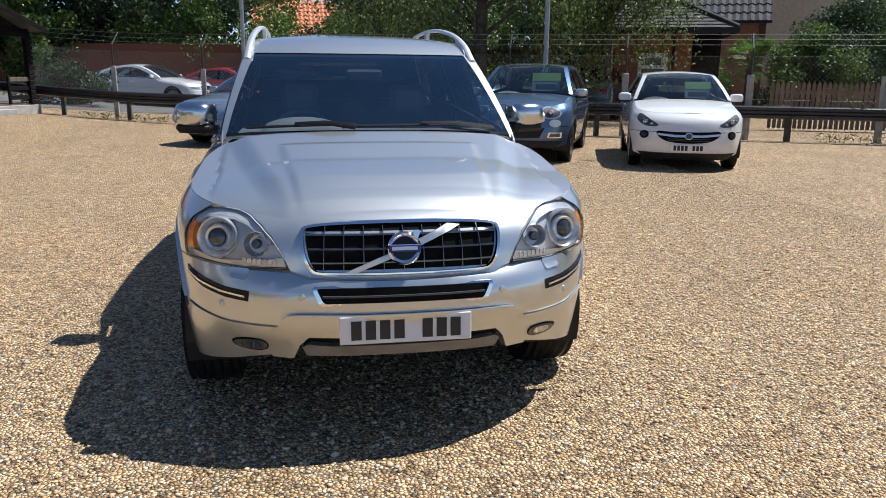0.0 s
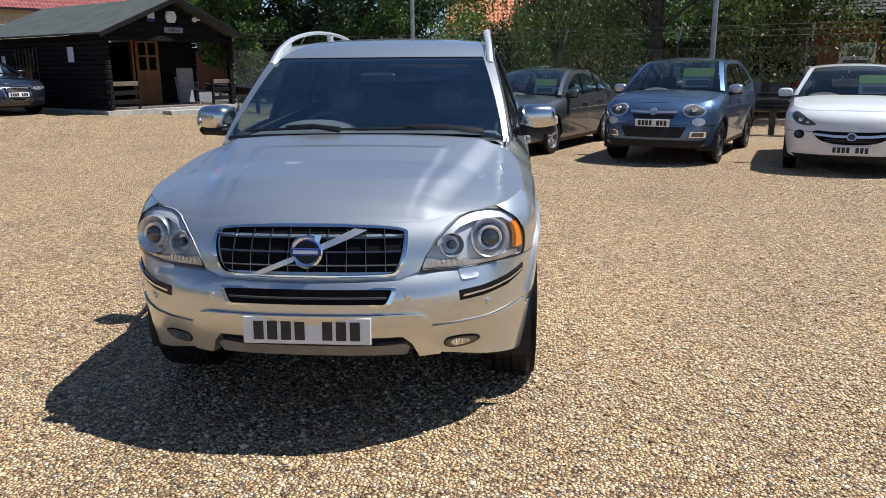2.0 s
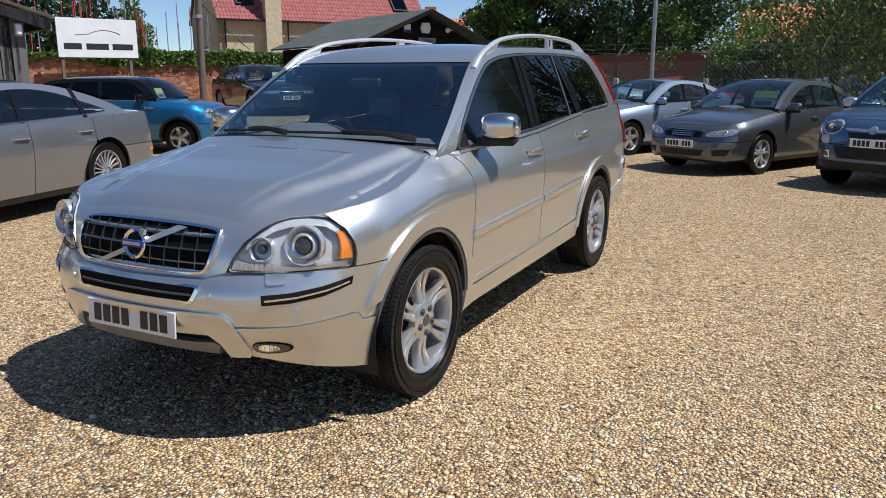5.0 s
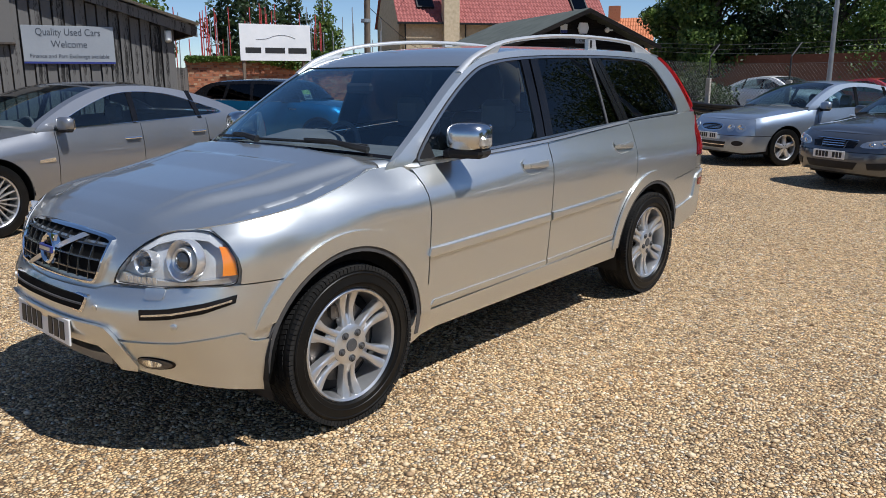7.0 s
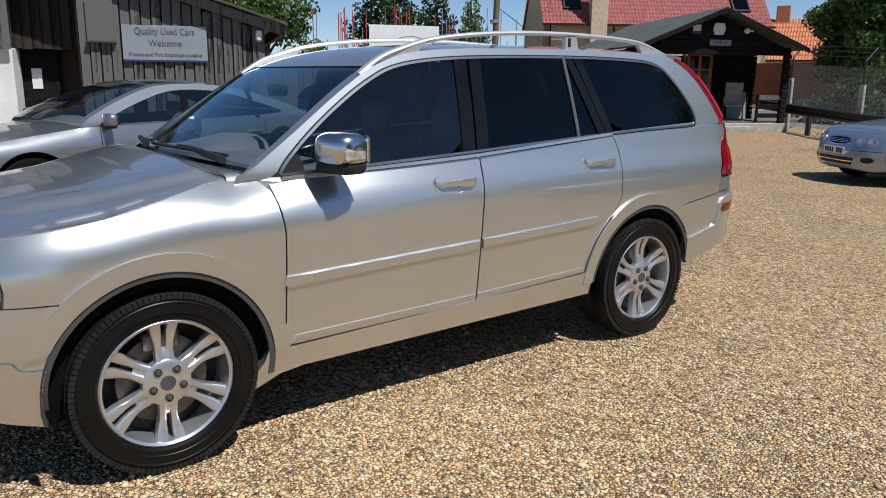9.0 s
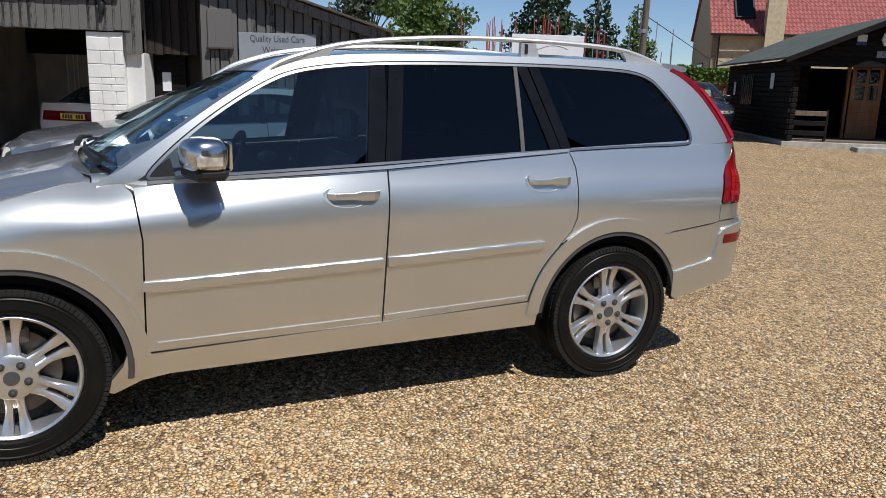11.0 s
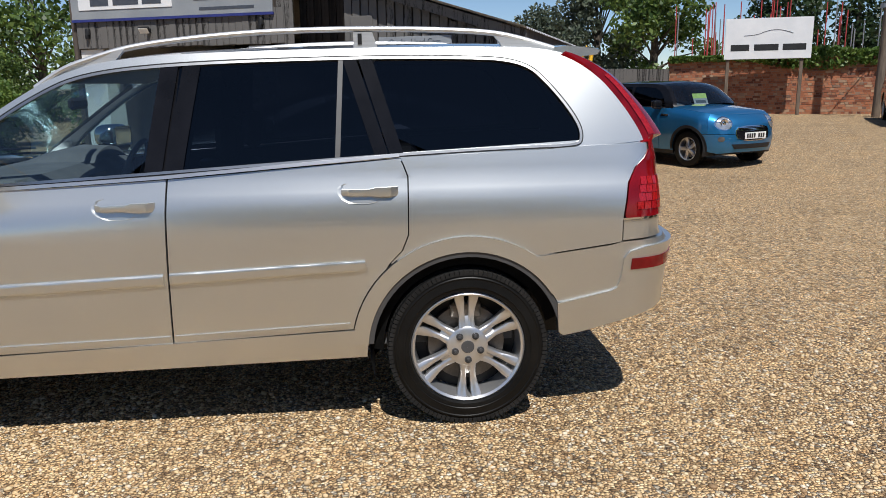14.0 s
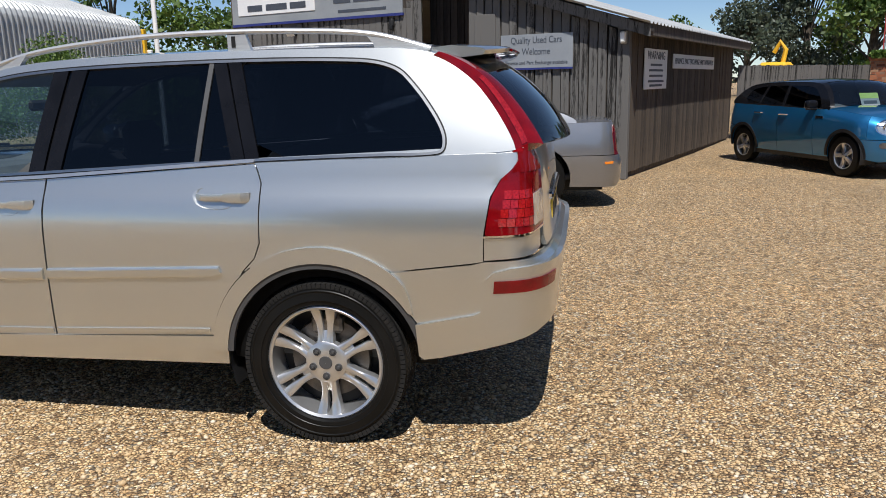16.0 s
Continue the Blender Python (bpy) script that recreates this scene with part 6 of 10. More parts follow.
                part(nm, patch(a0 + a1[::-1], lambda a, b, d: f(a, b, d + dp), (0.06, 0.06), 0.02), mt, car)
        for yc in (yF, yR):
            keep = lambda q: q[1] > 0.345 and (q[0] < yc or q[1] > 0.46) or yc == yF
            part("wheel_well", patch([q for q in arc(yc, R, 0.382, 0.27, 36) if keep(q)] + [q for q in arc(yc, R, 0.449, 0.27, 36) if keep(q)][::-1], lambda a, b, d: f(a, b, d + 0.045), (0.06, 0.06), 0.02), M_VOID, car)
        part("sill", patch([(-1.105, 0.25), (-1.06, 0.232), (-0.95, 0.285), (-0.84, 0.303), (0.97, 0.335), (0.985, 0.47), (0.93, 0.468), (-0.91, 0.405), (-1.0, 0.42), (-1.02, 0.36)], lambda a, b, d: f(a, b, d - 0.006), (0.1, 0.04), 0.05), M_SILVER_LOW, car)
        # mirror
        mo = mirror(car, 0.955, -0.655, 1.245, sg, M_CAP, 1.0, M_CAP, (0.108, 0.105, 0.060, 0.074), 16)
        part("mirror_sail", patch([(-0.92, 1.13), (-0.77, 1.135), (-0.79, 1.22)], lambda a, b, d: fc(a, b, d - 0.004), (0.1, 0.1), 0.01), M_BLACK, mo).matrix_parent_inverse = mo.matrix_basis.inverted()
        part("mirror_indicator", box(sg * 0.045, sg * 0.1085, -0.085, 0.028, -0.046, 0.010, 0.012), M_RIBLENS, mo)
        # roof rail
        pts = [(0.680, -0.42, 1.553), (0.672, -0.35, 1.600), (0.668, -0.28, 1.640), (0.66, -0.16, 1.680), (0.65, -0.04, 1.715), (0.64, 0.12, 1.742), (0.634, 0.42, 1.772), (0.63, 0.71, 1.786), (0.628, 1.08, 1.789), (0.625, 1.40, 1.780), (0.622, 1.58, 1.768), (0.62, 1.70, 1.745), (0.618, 1.87, 1.695)]
        sm = chaikin(pts, 2, False)
        rail = part("roof_rail", tube([(sg * a, b, c) for a, b, c in sm], 0.021, 10, flat=0.62), M_RAIL, car, "brushed silver roof rail")
        for foot in ([(-0.42, 1.54), (-0.32, 1.622), (-0.16, 1.680), (-0.03, 1.715), (-0.08, 1.66), (-0.10, 1.63)], [(0.955, 1.775), (1.04, 1.775), (1.065, 1.70), (0.955, 1.70)], [(1.575, 1.775), (1.70, 1.745), (1.86, 1.70), (1.86, 1.67), (1.64, 1.67), (1.62, 1.72)]):
            ym = sum(q[0] for q in foot) / len(foot)
            xm = sg * float(np.interp(ym, [-0.3, 0.3, 1.0, 1.7], [0.665, 0.635, 0.628, 0.622]))
            part("rail_foot", prism(foot, xm - 0.014, xm + 0.014, "YZ"), M_RAIL, rail)
        part("foot_slot", box(sg * 0.643, sg * 0.646, 0.975, 0.993, 1.72, 1.768), M_BLACK, rail)
    # tail: bumper, tailgate
    rfoot = [q for q in arc(yR, R, ra, 0.40, 28) if q[0] > yR]
    lr1 = yR + math.sqrt(0.45 ** 2 - (0.56 - R) ** 2)
    up = [(1.785, 0.788), (2.08, 0.825), (2.13, 0.838), (2.30, 0.848), (RX(0.6), 0.858), (RX(0), 0.858)]
    dn = [(RX(0), 0.60), (RX(0.6), 0.60), (2.2, 0.58), (2.06, 0.575), (2.02, 0.570), (lr1 + 0.01, 0.565)] + [q for q in arc(yR, R, 0.456, 0.40, 40) if q[0] > yR and 0.57 < q[1] < 0.78][::-1]
    rb = part("rear_bumper", patch(up + [(2 * sh.lr - a, b) for a, b in up[::-1]][1:] + [(2 * sh.lr - a, b) for a, b in dn[::-1]] + dn[1:], sh.front, (0.06, 0.045), 0.03), M_SILVER, car)
    lo_t = [(lr1 + 0.004, 0.560), (2.085, 0.612), (2.112, 0.626), (2.128, 0.680), (2.138, 0.765), (2.165, 0.795), (2.24, 0.815), (2.36, 0.826), (RX(0.6), 0.834), (RX(0), 0.834)]
    lo_b = [(RX(0), 0.56), (RX(0.6), 0.555), (2.42, 0.540), (2.30, 0.515), (2.11, 0.460), (1.95, 0.418), (1.87, 0.404), (1.848, 0.42)]
    part("bumper_skirt", patch(lo_t + [(2 * sh.lr - a, b) for a, b in lo_t[::-1]][1:] + [(2 * sh.lr - a, b) for a, b in lo_b[::-1]] + lo_b[1:], lambda a, b, d: sh.P(a, b, d - 0.012), (0.06, 0.045), 0.05), M_SILVER_LOW, rb)
    for sg in (1, -1):
        part("reflector", patch([(2.168, 0.710), (2.50, 0.725), (2.50, 0.778), (2.172, 0.762)], lambda a, b, d: sh.side(sg)(a, b, d - 0.016), (0.04, 0.03), 0.01), M_RED, rb)
    for sg in (1, -1):
        back = [q for q in arc(yR, R, 0.458, 0.42, 36) if q[0] > yR and q[1] < 0.80]
        part("bumper_backing", patch(back + [(2.02, 0.44), (2.02, 0.80)], lambda a, b, d: sh.side(sg)(a, b, d + 0.007), (0.06, 0.05), 0.01), M_SILVER_LOW, rb)
    part("boot_lining", box(-0.72, 0.72, 1.85, 2.22, 0.42, 1.24), M_BLACK, car, smooth=False)
    tg = part("tailgate", patch([(2.56, 0.865), (2 * sh.lr - 2.56, 0.865), (2 * sh.lr - 2.56, 1.29), (2.56, 1.29)], sh.front, (0.08, 0.05), 0.02), M_SILVER, car)
    part("tailgate_strip", box(-0.4, 0.4, 2.355, 2.385, 1.02, 1.05, 0.008), M_CHROME, tg)
    plate(car, pose(0, 2.372, 0.94, 0, 0, 180), mat=M_PLATE_Y)
    wp = part("rear_wiper", tube([(0.05, 2.36, 1.30), (0.25, 2.34, 1.33), (0.42, 2.30, 1.35)], 0.012, 6), M_BLACK, car)
    for x in (-0.52, 0.52):
        part("exhaust_tip", lathe([(2.18, 0.030), (2.385, 0.036), (2.39, 0.033), (2.30, 0.028), (2.30, 0.001)], 18, "Y"), M_CHROME, car).matrix_basis = pose(x, 0, 0.505)
    # wipers, lying along the foot of the screen
    def screen(x, f, lift):
        h0 = (cb.k - 1) / 2
        i = f * cb.k - h0
        ys, zs = zip(*[cb.sil[q % len(cb.sil)] for q in range(int(math.floor(i)) , int(math.floor(i)) + 2)])
        w = i - math.floor(i)
        y, z = ys[0] * (1 - w) + ys[1] * w, zs[0] * (1 - w) + zs[1] * w
        u = x / cb.X(y, z)
        h = 1 - abs(u) ** 2.3
        dy = float(np.interp(f, [q[0] for q in cb.cross], [q[1] for q in cb.cross]))
        dz = float(np.interp(f, [q[0] for q in cb.cross], [q[2] for q in cb.cross]))
        return Vector((x, y + dy * h - 0.6 * lift, z + dz * h + 0.8 * lift))
    for x0, x1, f0, f1, xp in ((-0.66, -0.16, 0.30, 0.34, -0.10), (-0.12, 0.62, 0.28, 0.36, 0.66)):
        xm = (x0 + x1) / 2
        wp = part("wiper", tube([screen(x0 + (x1 - x0) * k / 8, f0 + (f1 - f0) * k / 8, 0.012) for k in range(9)], 0.008, 6), M_BLACK, car)
        part("wiper_arm", tube([screen(xp, 0.16, 0.03), screen((xp + xm) / 2, 0.24, 0.045), screen(xm, (f0 + f1) / 2, 0.028)], [0.018, 0.013, 0.008], 6), M_BLACK, wp)
    cabin_inside(car, -0.70, -0.05, 0.95, 1.215, 0.86)
    part("parcel_shelf", box(-0.74, 0.74, 2.10, 2.24, 1.18, 1.40, 0.02), M_BLACK, car)
    part("interior_mirror", box(-0.11, 0.11, -0.52, -0.49, 1.44, 1.50, 0.015), M_BLACK, car)
    underside(car, sh, -1.95, 1.95, 0.92, 0.33, 0.55, wb, 0.44, R)
    wheel = make_wheel("wheel", R, 0.262, 0.235, "ten", seg=64)
    set_wheels(car, wheel, 0.935, wb, R)
    return car


main_car()


# ---- timber barn with the garage opening ----
BARN = pose(-8.5, 3.15, 0, 0, 0, 69.5)


def planks(parent, m, x0, x1, z0, ztop, w, mat, jitter=0.01, depth=0.022, gap=0.012, alternate=0.0, name="board"):
    """Upright boards side by side in the local XZ plane of m, their heads cut to the line ztop(x)."""
    meshes = {}
    n = max(1, round((x1 - x0) / w))
    pitch = (x1 - x0) / n
    for k in range(n):
        a, b = x0 + k * pitch + gap / 2, x0 + (k + 1) * pitch - gap / 2
        h = ztop((a + b) / 2) - z0
        key = round(h, 1)
        sl = (ztop(b) - ztop(a)) / (b - a)
        if key not in meshes:
            hw = (b - a) / 2
            hh = key if abs(h - key) < 0.051 else h
            o = part(name, prism([(-hw, 0), (hw, 0), (hw, hh + sl * hw), (-hw, hh - sl * hw)], -depth, 0), mat, parent, smooth=False)
            meshes[key] = o
        else:
            o = again(name, meshes[key], Matrix(), parent)
        proud = alternate * (k % 2)
        o.matrix_basis = m @ Matrix.Translation(((a + b) / 2, -proud - random.uniform(0, jitter), z0 + random.uniform(-0.01, 0.01)))


def barn():
    b = thing("timber_barn", BARN, "weathered grey timber barn with an open garage bay", "barn")
    rake = lambda x: 2.36 + 0.31 * -x
    wall = part("lean_to_wall", prism([(-2.78, 0), (0, 0), (0, 2.47), (-2.78, rake(-2.78) + 0.08)], 0.02, 0.12), M_BOARD_DARK, b, smooth=False)
    planks(wall, Matrix(), -2.78, 0.0, 0.04, lambda x: rake(x) - 0.05, 0.155, M_BOARD, gap=0.022, alternate=0.02)
    side = part("side_wall", box(-0.12, -0.02, 0.12, 8.3, 0, 2.49), M_BOARD_DARK, b, smooth=False)
    planks(side, Matrix.Rotation(radians(90), 4, "Z"), 0.0, 8.3, 0.10, lambda x: 2.44, 0.15, M_BOARD_BROWN, gap=0.008)
    part("corner_post", box(-0.06, 0.05, -0.05, 0.06, 0.0, 2.30, 0.008), M_BOARD, wall)
    # roof: corrugated sheet on a barge board
    rows = []
    n = 132
    for k in range(n + 1):
        y = -0.32 + 8.9 * k / n
        dz = 0.022 * math.cos(k * math.pi / 1.5)
        rows.append([(x, y, rake(x) + 0.14 + dz) for x in (0.42, -1.2, -2.9, -8.6)])
    part("corrugated_roof", sheet(rows), M_CORRUGATED, b, "grey corrugated sheet roof")
    part("barge_board", prism([(0.40, rake(0.40) - 0.06), (-2.85, rake(-2.85) - 0.06), (-2.85, rake(-2.85) + 0.10), (0.40, rake(0.40) + 0.10)], -0.20, -0.165), M_BOARD, b, smooth=False)
    part("soffit", prism([(0.40, rake(0.40) + 0.02), (-2.85, rake(-2.85) + 0.02), (-2.85, rake(-2.85) + 0.06), (0.40, rake(0.40) + 0.06)], -0.165, 0.0), M_BOARD_DARK, b, smooth=False)
    part("eaves_beam", box(0.30, 0.38, -0.2, 8.5, 2.20, 2.40), M_BOARD_DARK, b, smooth=False)
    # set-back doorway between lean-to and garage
    part("recess_wall", box(-3.95, -2.78, 0.75, 0.85, 0, 3.6), M_BOARD_RECESS, b, smooth=False)
    planks(b, Matrix.Translation((0, 0.40, 0)), -3.80, -2.80, 1.92, lambda x: 3.6, 0.15, M_BOARD_RECESS)
    part("recess_side", box(-2.80, -2.72, 0.0, 0.8, 0, 3.2), M_BOARD_RECESS, b, smooth=False)
    planks(b, Matrix.Translation((0, 0.02, 0)), -4.06, -3.74, 1.90, lambda x: 2.95, 0.16, M_BOARD)
    d = part("side_door", box(-3.84, -3.22, 0.62, 0.68, 0.02, 1.94, 0.006), M_BLACKWOOD, b, "black plank door with a paper notice")
    nt = part("door_notice", box(-3.62, -3.47, 0.605, 0.618, 1.30, 1.62), M_SIGNWHITE, d, smooth=False)
    part("recess_top", box(-4.0, -2.7, -0.02, 0.8, 3.35, 3.45), M_BOARD_DARK, b, smooth=False)
    # white painted block pier
    pier = part("pier", box(-4.66, -4.06, 0.02, 0.60, 0, 2.24), M_WHITEBLOCK, b, "white painted block pier", smooth=False)
    random.seed(5)
    z = 0.0
    courses = [0.22, 0.20, 0.11, 0.21, 0.22, 0.10, 0.22, 0.11, 0.11, 0.22, 0.22, 0.22]
    for k, ch in enumerate(courses):
        if z + ch > 2.2:
            break
        xs = sorted([-4.66] + [-4.66 + 0.60 * f for f in ((0.62,) if k % 2 else (0.36, 0.74))] + [-4.06])
        for a, c in zip(xs, xs[1:]):
            part("block", box(a + 0.005, c - 0.005, 0.0, 0.03, z + 0.005, z + ch - 0.005, 0.006), M_WHITEBLOCK, pier, smooth=False)
        z += ch
    part("pier_return", box(-4.06, -3.76, 0.10, 0.60, 0, 1.92, 0.008), M_WHITEBLOCK, b, "white painted block return beside the door")
    pier2 = part("far_pier", box(-8.26, -7.75, 0.02, 0.5, 0, 2.3), M_WHITEBLOCK, b, "white painted block pier", smooth=False)
    # fascia boards over the opening and sign band
    fas = part("fascia_backing", box(-8.26, -3.92, -0.005, 0.05, 2.26, 4.4), M_BOARD_DARK, b, smooth=False)
    planks(fas, Matrix.Translation((0, -0.006, 0)), -8.26, -3.92, 2.27, lambda x: 2.92, 0.135, M_BOARD, gap=0.008)
    band_ = thing("fascia_sign", BARN, "long grey fascia sign with a blue lower edge", "sign")
    part("sign_board", box(-8.30, -4.10, -0.075, -0.04, 2.80, 3.95, 0.004), M_SIGNDARK, band_)
    part("blue_edge", box(-8.31, -4.09, -0.082, -0.036, 2.755, 2.80), M_BLUEINK, band_, smooth=False)
    wp = part("white_panel", box(-8.12, -6.10, -0.088, -0.076, 2.965, 3.85, 0.002), M_SIGNWHITE, band_)
    for x0, x1 in ((-7.85, -7.45), (-7.35, -6.80), (-6.72, -6.32)):
        part("name_bar", box(x0, x1, -0.092, -0.0885, 3.03, 3.15), M_SLATEINK, wp, smooth=False)
    part("web_bar", box(-5.55, -4.45, -0.080, -0.076, 2.88, 2.93), M_SLATEINK, band_, smooth=False)
    for x0, x1 in ((-5.65, -5.25), (-5.18, -4.55)):
        part("number_bar", box(x0, x1, -0.080, -0.076, 3.05, 3.19), M_SLATEINK, band_, smooth=False)
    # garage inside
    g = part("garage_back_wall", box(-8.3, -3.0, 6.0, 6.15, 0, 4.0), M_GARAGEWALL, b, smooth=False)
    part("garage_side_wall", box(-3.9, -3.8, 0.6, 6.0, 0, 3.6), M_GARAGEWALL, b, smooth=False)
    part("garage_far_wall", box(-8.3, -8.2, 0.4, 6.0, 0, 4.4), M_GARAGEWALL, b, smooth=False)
    part("garage_beam", box(-8.2, -3.9, 5.6, 5.95, 2.0, 2.6), M_BLACKWOOD, b, smooth=False)
    part("garage_ceiling", box(-8.3, -3.8, 0.1, 6.1, 4.3, 4.4), M_BOARD_DARK, b, smooth=False)
    for x in (-5.2, -5.7, -7.2, -7.3, -7.45):
        part("wall_pipe", rod((x, 5.98, 0.9), (x, 5.98, 2.0), 0.02, seg=8), M_WHITEPAINT, g)
    part("socket_box", box(-7.55, -7.1, 5.93, 6.0, 0.85, 1.0, 0.01), M_WHITEPAINT, g)
    part("yellow_box", box(-7.15, -6.9, 5.90, 6.0, 0.55, 0.8, 0.01), M_PLATE_Y, g)
    part("shelf_unit", box(-4.35, -4.0, 4.6, 5.4, 0, 1.05, 0.01), M_BLUEINK, g)
    # lamps on the fascia
    for x, z, nm in ((-6.65, 2.62, "flood_light"), (-4.35, 2.62, "alarm_lamp"), (-8.0, 2.55, "alarm_lamp")):
        f = thing(nm, BARN @ Matrix.Translation((x, -0.05, z)), "small black lamp fixed to the fascia boards", "lamp")
        part("bracket", box(-0.03, 0.03, -0.06, 0.03, -0.10, -0.02, 0.008), M_BLACK, f)
        if nm == "flood_light":
            h = part("lamp_head", box(-0.11, 0.11, -0.17, -0.12, -0.03, 0.10, 0.01), M_BLACK, f)
            h.matrix_basis = pose(0, 0.0, 0, 35)
            part("lamp_glass", box(-0.095, 0.095, -0.178, -0.171, -0.018, 0.088), M_PLATE, h, smooth=False)
        else:
            part("lamp_head", lathe([(-0.03, 0.001), (-0.03, 0.05), (0.05, 0.055), (0.09, 0.04), (0.10, 0.001)], 14, "Z"), M_BLACK, f)
    w = thing("bulkhead_lamp", BARN @ Matrix.Translation((-0.04, -0.09, 2.19)), "pale oval bulkhead lamp on the barn corner", "lamp")
    part("lamp_base", box(-0.055, 0.055, -0.02, 0.05, -0.10, 0.10, 0.02), M_STEEL, w)
    part("lamp_glass", box(-0.045, 0.045, -0.06, -0.02, -0.085, 0.085, 0.02), M_PLATE, w)
    # meter box and cable on the lean-to wall
    mb = thing("meter_hatch", BARN @ Matrix.Translation((-2.45, -0.04, 2.05)), "small boarded hatch with a ledge on the barn wall", "hatch")
    part("hatch_board", box(-0.2, 0.2, -0.03, 0.02, 0.0, 0.62, 0.004), M_BOARD, mb)
    part("ledge", box(-0.22, 0.22, -0.08, 0.02, -0.03, 0.0, 0.004), M_BOARD_DARK, mb)
    # plain shell behind
    part("rear_wall", box(-8.3, -0.1, 8.2, 8.3, 0, 2.3), M_BOARD_DARK, b, smooth=False)
    part("end_wall", box(-8.4, -8.3, 0.0, 8.3, 0, 4.6), M_BOARD_DARK, b, smooth=False)


barn()


def wall_sign(name, m, w, h, mat, label, edge=None):
    s = thing(name, m, label, "sign")
    part("board", box(-w / 2, w / 2, 0.0, 0.018, -h / 2, h / 2, 0.003), mat, s)
    if edge:
        part("lower_edge", box(-w / 2, w / 2, -0.002, 0.02, -h / 2 - 0.028, -h / 2), edge, s, smooth=False)
    return s


FLAT = Matrix.Rotation(radians(90), 4, "X")
q = wall_sign("welcome_sign", BARN @ Matrix.Translation((-1.505, -0.075, 2.04)), 1.28, 0.535, M_SIGNGREY, "pale grey welcome sign on grey boards", M_BLUEINK)
words("Quality Used Cars", 0.15, Matrix.Translation((0, -0.002, 0.17)) @ FLAT, M_SLATEINK, q, wide=0.90)
words("Welcome", 0.15, Matrix.Translation((0, -0.002, -0.01)) @ FLAT, M_SLATEINK, q, wide=0.50)
words("Finance and Part Exchange available", 0.085, Matrix.Translation((0, -0.002, -0.185)) @ FLAT, M_SLATEINK, q, wide=1.10)
SIDE = BARN @ Matrix.Rotation(radians(90), 4, "Z")
w = wall_sign("warning_sign", SIDE @ Matrix.Translation((1.42, -0.06, 1.72)), 1.36, 0.66, M_SIGNWHITE, "white warning notice on dark boards")
words("WARNING", 0.19, Matrix.Translation((0, -0.002, 0.22)) @ FLAT, M_SLATEINK, w, wide=1.05)
for k, (ww, z) in enumerate(((0.7, 0.07), (0.85, -0.02), (0.8, -0.11), (0.95, -0.20), (0.75, -0.27))):
    part("text_bar", box(-ww / 2, ww / 2, -0.003, 0.0, z - 0.018, z + 0.018), M_SLATEINK, w, smooth=False)
f = wall_sign("finance_sign", SIDE @ Matrix.Translation((4.25, -0.06, 1.87)), 3.45, 0.26, M_SIGNWHITE, "long white finance sign on dark boards")
words("FINANCE, PART EXCHANGE AND WARRANTY", 0.15, Matrix.Translation((0, -0.002, 0)) @ FLAT, M_SLATEINK, f, wide=3.2)


# ---- brick boundary wall, sign on posts, timber fence ----
def brick_wall():
    a, bq = Vector((-20.95, 10.75, 0.3)), Vector((-16.4, 21.5, 0.3))
    d = bq - a
    ln = d.length
    m = Matrix.Translation(a) @ Matrix.Rotation(math.atan2(d.y, d.x), 4, "Z")
    w = part("brick_wall", box(0, ln, 0.0, 0.30, -0.2, 1.78), M_MORTAR, None, smooth=False)
    w.matrix_basis = m
    tagged(w, "old red brick boundary wall topped with ivy", "wall", kind="structure")
    random.seed(8)
    # bricks near the sign and parked cars are single pieces, the rest joined
    proto = part("brick", box(-0.107, 0.107, -0.014, 0.0, -0.0325, 0.0325, 0.003), M_BRICK, w, smooth=False)
    first, count = True, 0
    rest_v, rest_f = [], []
    for c in range(24):
        z = 0.04 + c * 0.0745
        head = c % 2 == 1
        hw, pitch = (0.0505, 0.1125) if head else (0.107, 0.225)
        x = -0.03 * (c % 3)
        while x < ln:
            jx, jy, jz = x + pitch / 2, random.uniform(0, 0.012), z + random.uniform(-0.006, 0.006)
            if 0.2 < x < 9.5 and 6 <= c < 23 and not head and count < 300 and (c // 2 + int(x / 0.225)) % 2 == 0 or first:
                mm = Matrix.Translation((jx, jy, jz))
                if first:
                    proto.matrix_basis, first = mm, False
                else:
                    again("brick", proto, mm, w)
                count += 1
            else:
                k = len(rest_v)
                y0 = -0.014 + jy
                for dx, dz in ((-hw, -0.0325), (hw, -0.0325), (hw, 0.0325), (-hw, 0.0325)):
                    rest_v += [(jx + dx, y0, jz + dz), (jx + dx, 0.01, jz + dz)]
                rest_f += [(k, k + 2, k + 4, k + 6)] + [(k + 2 * i, k + 2 * i + 1, k + (2 * i + 3) % 8, k + (2 * i + 2) % 8) for i in range(4)]
            x += pitch
    me = bpy.data.meshes.new("brickwork")
    me.from_pydata(rest_v, [], rest_f)
    me.materials.append(M_BRICKS)
    o = new("brickwork", me)
    o.parent = w
    tagged(o, kind="stuff")
    part("coping", box(-0.02, ln, -0.03, 0.33, 1.78, 1.86, 0.01), M_BRICK, w)


M_BRICKS = island_material("assorted old bricks", [(0.0, (0.13, 0.045, 0.028)), (0.25, (0.32, 0.115, 0.058)), (0.55, (0.42, 0.165, 0.082)), (0.8, (0.36, 0.18, 0.10)), (0.92, (0.45, 0.30, 0.19)), (1.0, (0.17, 0.10, 0.075))], 0.9)
brick_wall()


